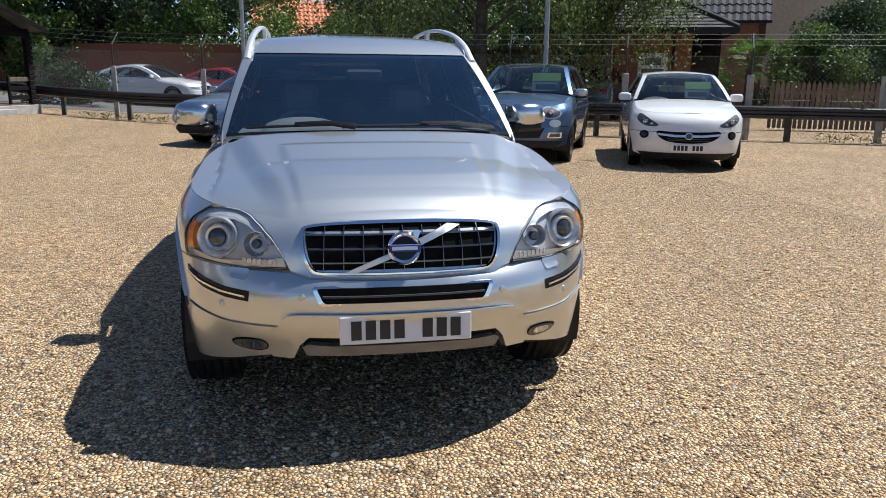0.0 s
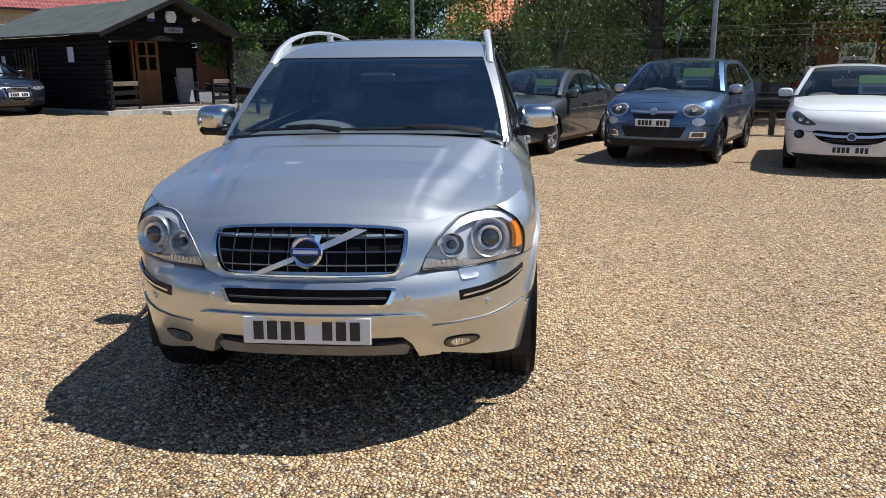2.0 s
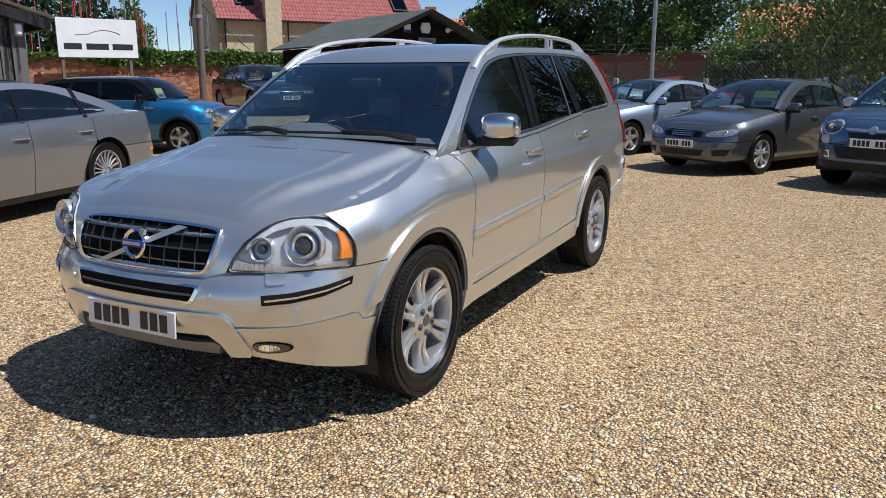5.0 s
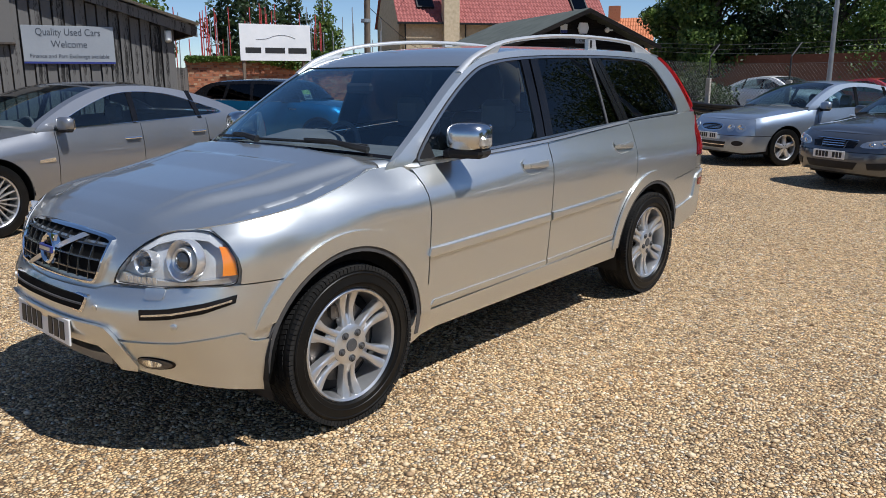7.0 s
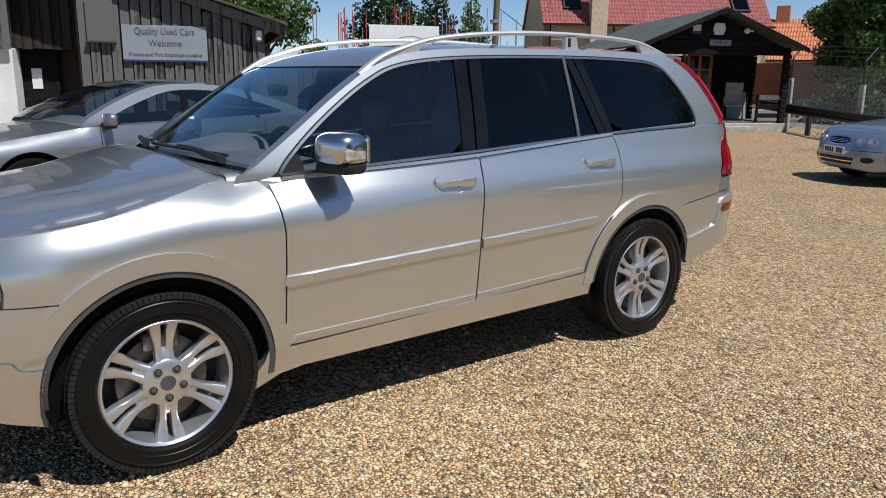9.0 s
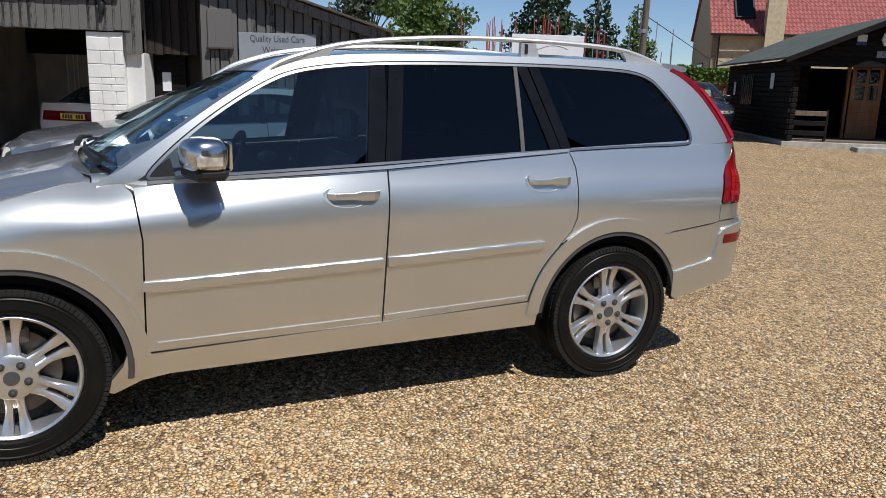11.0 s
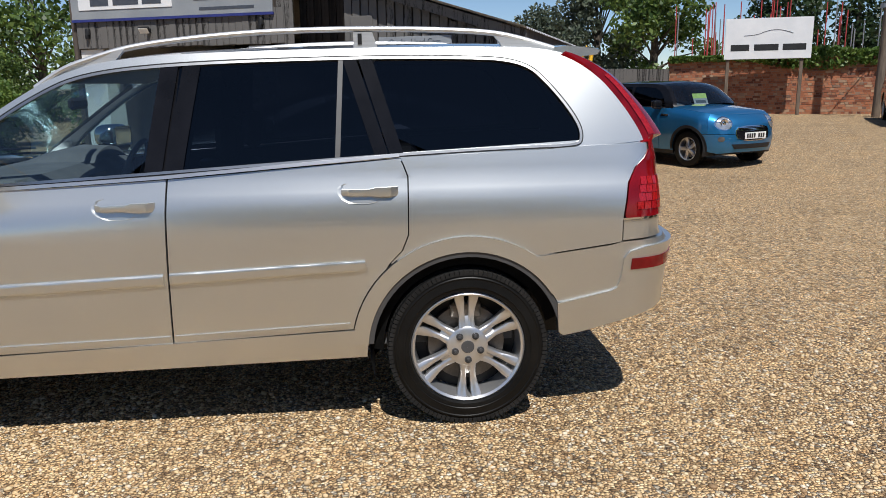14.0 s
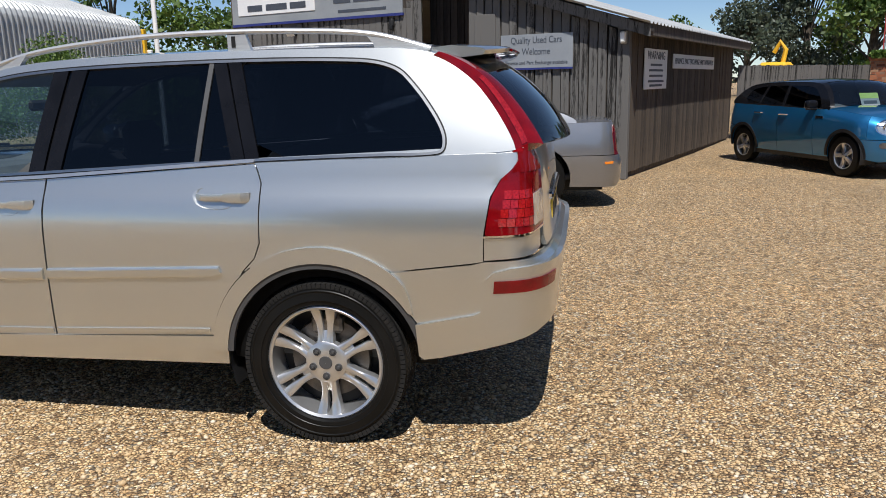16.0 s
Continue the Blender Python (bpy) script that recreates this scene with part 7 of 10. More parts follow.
def post_sign():
    m = pose(-19.5, 11.95, 0.3, 0, 0, 69.0)
    s = thing("company_sign", m, "large white sign board on two timber posts", "sign")
    part("board", box(0.0, 2.5, -0.02, 0.02, 1.80, 3.02, 0.004), M_SIGNWHITE, s)
    for x in (0.12, 2.25):
        part("post", box(x - 0.05, x + 0.05, 0.022, 0.11, -0.15, 2.9, 0.006), M_POLE, s)
    for x0, x1 in ((0.18, 0.72), (0.86, 1.56), (1.68, 2.34)):
        part("name_bar", box(x0, x1, -0.024, -0.0205, 2.05, 2.24), M_INK, s, smooth=False)
    line = [(0.55, 2.50), (0.95, 2.53), (1.15, 2.62), (1.45, 2.68), (1.75, 2.63), (1.95, 2.55)]
    part("car_outline", tube([(x, -0.022, z) for x, z in chaikin(line, 2, False)], 0.009, 6), M_SLATEINK, s)


post_sign()


def close_fence():
    a, bq = Vector((-16.25, 6.2, 0.05)), Vector((-20.95, 10.75, 0.35))
    d = bq - a
    ln = d.length
    fpost = part("fence", box(0, ln, 0.03, 0.07, 0.3, 0.4), M_BOARD, None, smooth=False)
    fpost.matrix_basis = Matrix.Translation(a) @ Matrix.Rotation(math.atan2(d.y, d.x), 4, "Z")
    tagged(fpost, "grey close-boarded timber fence", "fence", kind="structure")
    planks(fpost, Matrix(), 0, ln, -0.1, lambda x: 1.78, 0.12, M_BOARD, gap=0.005)
    part("rail", box(0, ln, 0.03, 0.08, 1.4, 1.5), M_BOARD, fpost, smooth=False)


close_fence()


def pole(name, p, h, r, mat, label, category, r2=None, lean=(0, 0)):
    t = thing(name, Matrix.Translation(p), label, category)
    part("shaft", rod((0, 0, -0.2), (lean[0], lean[1], h), r, r2 or r * 0.8, 14), mat, t)
    return t


tp = pole("telegraph_pole", (-16.9, 15.4, 0.35), 8.0, 0.118, M_POLE, "weathered wooden telegraph pole by the brick wall", "pole", lean=(0.12, 0.05))
part("pole_band", lathe([(3.05, 0.155), (3.05, 0.165), (3.17, 0.165), (3.17, 0.155)], 14, "Z"), M_STEEL, tp)
part("cable", tube([(0.06, 0.03, 3.6), (-4, 6.5, 2.6), (-10, 14, 2.6), (-15.5, 18.5, 3.9)], 0.014, 5), M_BLACK, tp)
part("cable", tube([(0.08, 0.03, 6.0), (-5, 6.5, 5.6), (-15.5, 18.5, 6.6)], 0.014, 5), M_BLACK, tp)
pole("flag_pole", (-10.9, -6.15, 0), 7.5, 0.05, M_WHITEPAINT, "plain white painted steel pole", "pole", 0.045)
pole("lamp_post", (4.95, 11.25, 0), 7.0, 0.055, M_STEEL, "slim galvanised lamp post behind the cars", "lamp post", 0.045)
pole("lamp_post", (-1.75, 15.6, 0), 7.0, 0.055, M_STEEL, "slim galvanised lamp post by the fence", "lamp post", 0.045)


# ---- office cabin ----
def office():
    m = pose(-9.72, 14.45, 0.30, 0, 0, 59.5)
    o = thing("office_cabin", m, "black stained log cabin office with an open porch", "cabin")
    W_, D, eave, apex, por = 4.08, 6.3, 2.10, 2.98, 1.75
    part("base_slab", box(-0.15, W_ + 0.15, -0.12, D + 0.1, -0.15, 0.13, 0.01), M_CONCRETE, o)
    part("porch_deck", box(0.0, W_, 0.0, por, 0.13, 0.17), M_POLE, o, smooth=False)
    part("step", box(1.5, 3.1, -0.5, -0.12, -0.15, 0.06, 0.01), M_CONCRETE, o)
    n = 15
    lh = (eave - 0.15) / n
    logp = None
    left = part("left_wall", box(0.02, 0.10, 0.0, D, 0.13, eave), M_BLACKWOOD, o, smooth=False)
    right = part("right_wall", box(W_ - 0.10, W_ - 0.02, por, D, 0.13, eave), M_BLACKWOOD, o, smooth=False)
    for k in range(n):
        z = 0.15 + lh * (k + 0.5)
        for wl, x, y0 in ((left, 0.0, -0.12), (right, W_, por - 0.12)):
            part("log", box(x - 0.035, x + 0.035, y0, D, z - lh * 0.47, z + lh * 0.47, 0.018), M_BLACKWOOD, wl)
        e = part("log_end", box(-0.06 - 0.03 * (k % 2), 0.11, -0.10, -0.03, z - lh * 0.45, z + lh * 0.45, 0.015), M_BLACKWOOD, left)
        part("log_end", box(W_ - 0.11, W_ + 0.06 + 0.03 * (k % 2), -0.10, -0.03, z - lh * 0.45, z + lh * 0.45, 0.015), M_BLACKWOOD, o)
    part("porch_post", box(W_ - 0.07, W_ + 0.07, -0.03, 0.09, 0.13, eave + 0.05, 0.01), M_BLACKWOOD, o)
    # front wall with doorway, open door
    fw = part("front_wall", prism([(0.1, 0.13), (0.95, 0.13), (0.95, 2.02), (2.82, 2.02), (2.82, 0.13), (W_ - 0.05, 0.13), (W_ - 0.05, eave), (W_ / 2, apex - 0.1), (0.1, eave)], por, por + 0.08), M_BLACKWOOD, o, smooth=False)
    for k in range(n):
        z = 0.15 + lh * (k + 0.5)
        for x0, x1 in ((0.08, 0.93), (2.84, W_ - 0.05)):
            part("log", box(x0, x1, por - 0.03, por + 0.03, z - lh * 0.47, z + lh * 0.47, 0.015), M_BLACKWOOD, fw)
    part("door_frame", box(1.90, 1.97, por - 0.04, por + 0.08, 0.15, 2.05, 0.005), M_DOORWOOD, fw)
    dr = thing("door_1", m @ pose(2.0, por - 0.05, 0.17), "varnished brown half-glazed office door", "door", kind="structure")
    part("leaf", prism([(0.0, 0.0), (0.78, 0.0), (0.78, 0.95), (0.0, 0.95)], -0.02, 0.02), M_DOORWOOD, dr, smooth=False)
    for x0, x1 in ((0.0, 0.10), (0.35, 0.43), (0.68, 0.78)):
        part("stile", box(x0, x1, -0.022, 0.022, 0.95, 1.88, 0.004), M_DOORWOOD, dr)
    for z0, z1 in ((0.95, 1.0), (1.37, 1.43), (1.78, 1.88)):
        part("door_rail", box(0.0, 0.78, -0.022, 0.022, z0, z1, 0.004), M_DOORWOOD, dr)
    for x0 in (0.10, 0.43):
        for z0 in (1.0, 1.43):
            part("pane", box(x0, x0 + 0.25, -0.004, 0.004, z0, z0 + 0.36), M_PRIVACY, dr, smooth=False)
    for k in range(4):
        part("door_panel", box(0.10, 0.68, -0.028, -0.02, 0.12 + 0.2 * k, 0.28 + 0.2 * k, 0.006), M_DOORWOOD, dr)
    # dark inside
    part("inner_floor", box(0.1, W_ - 0.1, por, D, 0.1, 0.15), M_BOARD_DARK, o, smooth=False)
    part("back_wall", box(0.05, W_ - 0.05, D - 0.1, D, 0.13, eave), M_BLACKWOOD, o, smooth=False)
    # gable
    gb = part("gable", prism([(-0.1, eave - 0.06), (W_ + 0.1, eave - 0.06), (W_ / 2, apex + 0.0)], -0.06, 0.0), M_BLACKWOOD, o, smooth=False)
    for k in range(6):
        z = eave + 0.02 + 0.13 * k
        hw = (W_ / 2 + 0.05) * (1 - (z - eave + 0.1) / (apex - eave + 0.1))
        part("gable_board", box(W_ / 2 - hw, W_ / 2 + hw, -0.085, -0.055, z - 0.06, z + 0.06, 0.006), M_BLACKWOOD, gb)
    part("beam", box(-0.05, W_ + 0.05, -0.10, 0.0, eave - 0.16, eave - 0.02, 0.01), M_BLACKWOOD, o)
    for s0 in (-1, 1):
        e0 = W_ / 2 + s0 * (W_ / 2 + 0.36)
        ze = eave - 0.12 + 0.42
        r = part("roof_slope", prism([(W_ / 2, apex + 0.10), (e0, eave - 0.02), (e0, eave + 0.03), (W_ / 2, apex + 0.16)], -0.45, D + 0.3), M_FELT, o, "green grey felt roof slope", smooth=False)
        part("barge_board", prism([(W_ / 2, apex + 0.02), (e0, eave - 0.10), (e0, eave + 0.02), (W_ / 2, apex + 0.145)], -0.47, -0.44), M_BLACKWOOD, o, smooth=False)
    # porch rails
    for x0, x1, nn in ((0.05, 0.88, 3), (3.35, W_ - 0.05, 3)):
        for k in range(nn):
            part("porch_rail", box(x0, x1, -0.05, 0.0, 0.28 + 0.24 * k, 0.40 + 0.24 * k, 0.008), M_POLE if k == nn - 1 else M_BLACKWOOD, o)
        for x in (x0, x1):
            part("rail_post", box(x - 0.03, x + 0.03, -0.05, 0.02, 0.17, 0.92, 0.006), M_BLACKWOOD, o)
    wnd = part("left_window", box(-0.045, -0.038, 3.3, 4.6, 0.95, 1.75), M_PRIVACY, o, "barred dark window", smooth=False)
    for k in range(7):
        part("window_bar", box(-0.06, -0.045, 3.32 + 0.2 * k, 3.35 + 0.2 * k, 0.90, 1.80, 0.004), M_BOARD, wnd)
    for nm, y, z, w_, h in (("paper_notice", 1.55, 1.60, 0.3, 0.4), ("paper_notice", 5.3, 1.40, 0.22, 0.4)):
        t = thing(nm, m @ Matrix.Translation((-0.045, y, z)), "white paper notice pinned to black logs", "notice")
        part("sheet", box(-0.006, 0.0, -w_ / 2, w_ / 2, -h / 2, h / 2), M_SIGNWHITE, t, smooth=False)
    t = thing("alarm_box", m @ pose(W_ / 2 - 0.02, -0.10, 2.60), "cream hexagonal alarm box on the gable", "alarm")
    part("case", prism([(-0.17, 0), (-0.12, 0.15), (0.12, 0.15), (0.17, 0), (0.11, -0.15), (-0.11, -0.15)], -0.06, 0.0), M_WHITEPAINT, t, smooth=False)
    t = thing("small_sign", m @ pose(W_ / 2 - 0.62, -0.09, 2.58), "small white and blue notice on the gable", "sign")
    part("board", box(-0.11, 0.11, -0.01, 0, -0.12, 0.12), M_SIGNWHITE, t, smooth=False)
    part("blue_band", box(-0.11, 0.11, -0.014, -0.0105, -0.12, -0.04), M_BLUEINK, t, smooth=False)
    t = thing("security_camera", m @ pose(W_ / 2 + 0.75, -0.12, 2.56), "white dome security camera", "camera")
    part("dome", lathe([(0.0, 0.07), (-0.05, 0.075), (-0.09, 0.05), (-0.1, 0.001)], 16, "Y"), M_WHITEPAINT, t)
    part("bracket", box(-0.02, 0.2, -0.02, 0.02, -0.02, 0.02, 0.005), M_WHITEPAINT, t)
    t = thing("office_sign", m @ pose(W_ / 2 + 0.05, -0.11, 2.25), "grey office name board over the porch", "sign")
    part("board", box(-0.3, 0.3, -0.015, 0, -0.075, 0.075, 0.003), M_SIGNGREY, t)
    words("Office", 0.13, Matrix.Translation((0, -0.017, 0)) @ FLAT, M_INK, t, wide=0.36)
    # folding chair and a leaning board in the porch
    c = thing("folding_chair", m @ pose(3.05, 0.75, 0.17, 0, 0, -25), "folding garden chair with beige fabric in the porch", "chair")
    part("seat", box(-0.24, 0.24, -0.25, 0.22, 0.40, 0.43, 0.01), M_FABRIC, c)
    bk = part("backrest", box(-0.24, 0.24, 0.0, 0.03, 0.0, 0.62, 0.01), M_FABRIC, c)
    bk.matrix_basis = pose(0, 0.22, 0.44, -12)
    for sx in (-0.26, 0.26):
        part("leg", rod((sx, -0.28, 0), (sx, 0.22, 0.62), 0.013, seg=8), M_STEEL, c)
        part("leg", rod((sx, 0.25, 0), (sx, -0.22, 0.62), 0.013, seg=8), M_STEEL, c)
        part("armrest", box(sx - 0.025, sx + 0.025, -0.25, 0.2, 0.61, 0.64, 0.008), M_STEEL, c)
    t = thing("leaning_board", m @ pose(3.6, por - 0.14, 0.17, -8), "pale board leaning on the cabin wall", "board")
    part("sheet", box(-0.3, 0.3, 0, 0.015, 0, 0.95, 0.003), M_SIGNGREY, t)


office()


# ---- steel rail barrier and chain-link fence ----
FA, FD = Vector((12.6, 9.45, 0)), Vector((-0.911, 0.413, 0)).normalized()
FN = Vector((FD.y, -FD.x, 0))


def fence_point(s, off=0.0):
    p = FA + FD * s - FN * off
    return Vector((p.x, p.y, rise(p.x, p.y)))


def barrier():
    t = thing("crash_barrier", Matrix(), "black painted steel crash barrier on short posts", "barrier")
    prof = [(0.0, 0.50), (-0.045, 0.53), (-0.045, 0.58), (0.0, 0.61), (0.0, 0.66), (-0.045, 0.69), (-0.045, 0.75), (0.0, 0.78), (0.03, 0.78), (0.03, 0.50)]
    n = 14
    for k in range(n):
        a, bq = fence_point(-6 + 2.1 * k, 0.32), fence_point(-6 + 2.1 * (k + 1) - 0.02, 0.32)
        rows = [[p + FN * o + Vector((0, 0, z)) for o, z in prof] for p in (a, bq)]
        bm = sheet(rows, close=True)
        bmesh.ops.recalc_face_normals(bm, faces=bm.faces)
        part("rail_length", bm, M_BARRIER, t)
        part("post", box(-0.05, 0.05, -0.06, 0.06, -0.2, 0.72, 0.006, m=Matrix.Translation(a + FN * 0.1)), M_DARKSTEEL, t)


barrier()


def link_fence():
    t = thing("chain_link_fence", Matrix(), "chain-link fence on concrete posts with barbed wire", "fence")
    step = 2.75
    n = 11
    p0 = fence_point(0)
    post = part("concrete_post", box(-0.06, 0.06, -0.06, 0.06, -0.2, 1.45, 0.012), M_CONCRETE, t)
    arm_bm = tube([(0, 0, 1.2), (0, 0, 1.98), (0, 0, 2.02)] + [tuple(FN * (0.10 * k) + Vector((0, 0, 2.02 + 0.11 * k))) for k in range(1, 4)], 0.022, 6)
    arm = part("steel_arm", arm_bm, M_DARKSTEEL, t)
    for k in range(n):
        m = Matrix.Translation(fence_point(-5 + step * k))
        if k == 0:
            post.matrix_basis = arm.matrix_basis = m
        else:
            again("concrete_post", post, m, t)
            again("steel_arm", arm, m, t)
    # mesh: crossing diagonal wires
    v, f = [], []
    L = step * (n - 1)
    cell, H = 0.075, 1.80
    rr = 0.0028

    def wire(s0, z0, s1, z1):
        a, bq = fence_point(-5 + s0), fence_point(-5 + s1)
        a.z += z0
        bq.z += z1
        k = len(v)
        up = Vector((0, 0, 1)).cross(bq - a).normalized().cross((bq - a).normalized()) * rr
        o = FN * rr
        for p in (a, bq):
            v.extend([p + up, p - up * 0.5 + o, p - up * 0.5 - o])
        f.extend([(k, k + 1, k + 4, k + 3), (k + 1, k + 2, k + 5, k + 4), (k + 2, k, k + 3, k + 5)])

    c = -H
    while c < L:
        s0, s1 = max(0, c), min(L, c + H)
        if s1 > s0:
            wire(s0, 0.05 + s0 - c, s1, 0.05 + s1 - c)
            wire(s0, 0.05 + H - (s0 - c), s1, 0.05 + H - (s1 - c))
        c += cell * 1.4
    for zz, off in ((1.85, 0), (0.9, 0), (2.10, 0.08), (2.22, 0.2), (2.34, 0.3)):
        for k in range(n - 1):
            a, bq = fence_point(-5 + step * k) + FN * off, fence_point(-5 + step * (k + 1)) + FN * off
            a.z += zz
            bq.z += zz
            i = len(v)
            for p in (a, bq):
                v.extend([p + Vector((0, 0, 0.004)), p + FN * 0.004, p - Vector((0, 0, 0.004)), p - FN * 0.004])
            f.extend([(i + j, i + (j + 1) % 4, i + 4 + (j + 1) % 4, i + 4 + j) for j in range(4)])
    me = bpy.data.meshes.new("wire_mesh")
    me.from_pydata([tuple(p) for p in v], [], f)
    me.materials.append(M_WIRE)
    o = new("wire_mesh", me)
    o.parent = t
    tagged(o, kind="stuff")


link_fence()


# ---- houses and sheds beyond ----
def wall_block(parent, name, x0, x1, y0, y1, z0, z1, mat, label=""):
    return part(name, box(x0, x1, y0, y1, z0, z1), mat, parent, label, smooth=False)


def tiled_slope(parent, name, x0, x1, ya, za, yb, zb, mat, rowsn, cols, label=""):
    """A pantiled slope from eaves (ya, za) to ridge (yb, zb), with rolls and lapped courses."""
    rows = []
    for r in range(rowsn):
        for e in (0.0, 0.98):
            f = (r + e) / rowsn
            lift = 0.05 * (1 - e)
            rows.append([(x0 + (x1 - x0) * k / (cols * 4), ya + (yb - ya) * f, za + (zb - za) * f + lift + 0.035 * math.sin(k * math.pi / 2)) for k in range(cols * 4 + 1)])
    bm = sheet(rows)
    bm.normal_update()
    if sum(q.normal.z for q in bm.faces) < 0:
        bmesh.ops.reverse_faces(bm, faces=bm.faces[:])
    return part(name, bm, mat, parent, label)


def house():
    m = pose(-30.5, 30.93, 0.3, 0, 0, 56.4)
    h = thing("brick_house", m, "buff brick house with a red pantiled roof", "house")
    L, D, e, r = 13.8, 7.4, 4.7, 8.9
    wl = wall_block(h, "front_wall", 0, L, 0, 0.3, 0, e, M_BUFF)
    part("gable_wall", prism([(0, 0), (D, 0), (D, e), (D / 2, r - 0.1), (0, e)], 0, 0.3, "YZ"), M_BUFF, h, smooth=False)
    part("gable_wall", prism([(0, 0), (D, 0), (D, e), (D / 2, r - 0.1), (0, e)], L - 0.3, L, "YZ"), M_BUFF, h, smooth=False)
    wall_block(h, "back_wall", 0, L, D - 0.3, D, 0, e, M_BUFF)
    rf = tiled_slope(h, "roof", -0.15, L + 0.15, -0.35, e - 0.25, D / 2, r, M_REDTILE, 18, 64, "red pantiled roof")
    tiled_slope(h, "roof", -0.15, L + 0.15, D + 0.35, e - 0.25, D / 2, r, M_REDTILE, 6, 40)
    part("ridge", rod((-0.15, D / 2, r + 0.02), (L + 0.15, D / 2, r + 0.02), 0.13, seg=10), M_REDTILE, rf)
    ch = part("chimney_breast", box(2.68, 3.66, -0.62, 0.02, 0, 7.9, 0.01), M_BUFF, h, "buff brick chimney stack")
    part("chimney_cap", box(2.60, 3.74, -0.70, 0.1, 7.9, 8.05), M_BUFF, ch, smooth=False)
    part("gutter", box(-0.2, L + 0.2, -0.5, -0.38, e - 0.30, e - 0.18), M_BLACK, h, smooth=False)
    for x in (0.35, 4.2):
        part("downpipe", rod((x, -0.1, 0), (x, -0.12, e - 0.2), 0.05, seg=8), M_BLACK, h)
    sl = (r - e + 0.25) / (D / 2 + 0.35)
    for x in (1.77, 12.25):
        y = 1.0
        z = e - 0.25 + sl * (y + 0.35)
        k = part("roof_light", box(-0.55, 0.55, -0.75, 0.75, 0.0, 0.14, 0.01), M_BLACK, rf, "dark framed roof light")
        k.matrix_basis = Matrix.Translation((x, y, z)) @ Matrix.Rotation(math.atan(sl), 4, "X")
        part("roof_pane", box(-0.45, 0.45, -0.65, 0.65, 0.141, 0.15), M_PRIVACY, k, smooth=False)
    wn = part("window", box(-0.04, 0.02, 2.6, 4.6, 1.4, 3.0), M_BLACK, h, "dark gable window", smooth=False)
    part("pane", box(-0.05, -0.041, 2.7, 3.55, 1.5, 2.9), M_PRIVACY, wn, smooth=False)
    part("pane", box(-0.05, -0.041, 3.65, 4.5, 1.5, 2.9), M_PRIVACY, wn, smooth=False)


house()


def roof_house(name, m, L, D, e, r, wall_mat, tile, label, rows=9, cols=30, chimney=None):
    h = thing(name, m, label, "house")
    wall_block(h, "front_wall", 0, L, 0, 0.3, 0, e, wall_mat)
    wall_block(h, "back_wall", 0, L, D - 0.3, D, 0, e, wall_mat)
    for x in (0, L - 0.3):
        part("gable_wall", prism([(0, 0), (D, 0), (D, e), (D / 2, r - 0.1), (0, e)], x, x + 0.3, "YZ"), wall_mat, h, smooth=False)
    rf = tiled_slope(h, "roof", -0.2, L + 0.2, -0.4, e - 0.2, D / 2, r, tile, rows, cols)
    tiled_slope(h, "roof", -0.2, L + 0.2, D + 0.4, e - 0.2, D / 2, r, tile, 4, 20)
    part("gutter", box(-0.2, L + 0.2, -0.55, -0.42, e - 0.28, e - 0.16), M_BLACK, h, smooth=False)
    if chimney:
        part("chimney", box(chimney, chimney + 0.9, D / 2 - 0.4, D / 2 + 0.4, r - 0.6, r + 0.9), M_BRICK, rf, smooth=False)
    return h


roof_house("cottage", pose(-28.2, 47.4, 0.3, 0, 0, 26), 5.5, 7, 2.9, 5.7, M_BUFF, M_ORANGETILE, "cottage with an orange clay tile roof", chimney=2.2)
roof_house("far_cottage", pose(-3.0, 44.3, 0.3, 0, 0, 2), 8, 7, 3.2, 5.5, M_BRICK, M_ORANGETILE, "far cottage with an orange tiled roof", chimney=0.9)
def hipped_roof(parent, x0, x1, y0, y1, ze, zr, run, mat, courses=13):
    """Four slopes of lapped slate courses that meet in hips; run: plan length of a slope."""
    ring = lambda f: [(x0 + run * f, y0 + run * f), (x1 - run * f, y0 + run * f), (x1 - run * f, y1 - run * f), (x0 + run * f, y1 - run * f)]
    rf = None
    for k in range(4):
        rows = []
        for r in range(courses):
            for e in (0.0, 0.98):
                f = (r + e) / courses
                p, q = ring(f)[k], ring(f)[(k + 1) % 4]
                z = ze + (zr - ze) * f + 0.03 * (1 - e)
                rows.append([(p[0] + (q[0] - p[0]) * i / 30, p[1] + (q[1] - p[1]) * i / 30, z + 0.006 * math.sin(i * 2.4 + r)) for i in range(31)])
        bm = sheet(rows)
        bm.normal_update()
        if sum(v.normal.z for v in bm.faces) < 0:
            bmesh.ops.reverse_faces(bm, faces=bm.faces[:])
        rf = part("roof_slope", bm, mat, parent, smooth=False)
        a, c = ring(0.0)[k], ring(1.0)[k]
        part("hip_tiles", rod((a[0], a[1], ze + 0.05), (c[0], c[1], zr + 0.05), 0.07, seg=6), mat, rf)
    part("soffit", box(x0 + 0.02, x1 - 0.02, y0 + 0.02, y1 - 0.02, ze - 0.06, ze), M_BLACK, parent, smooth=False)
    part("fascia", box(x0, x1, y0 - 0.02, y0 + 0.02, ze - 0.14, ze + 0.02), M_BLACK, parent, smooth=False)
    part("fascia", box(x1 - 0.02, x1 + 0.02, y0, y1, ze - 0.14, ze + 0.02), M_BLACK, parent, smooth=False)


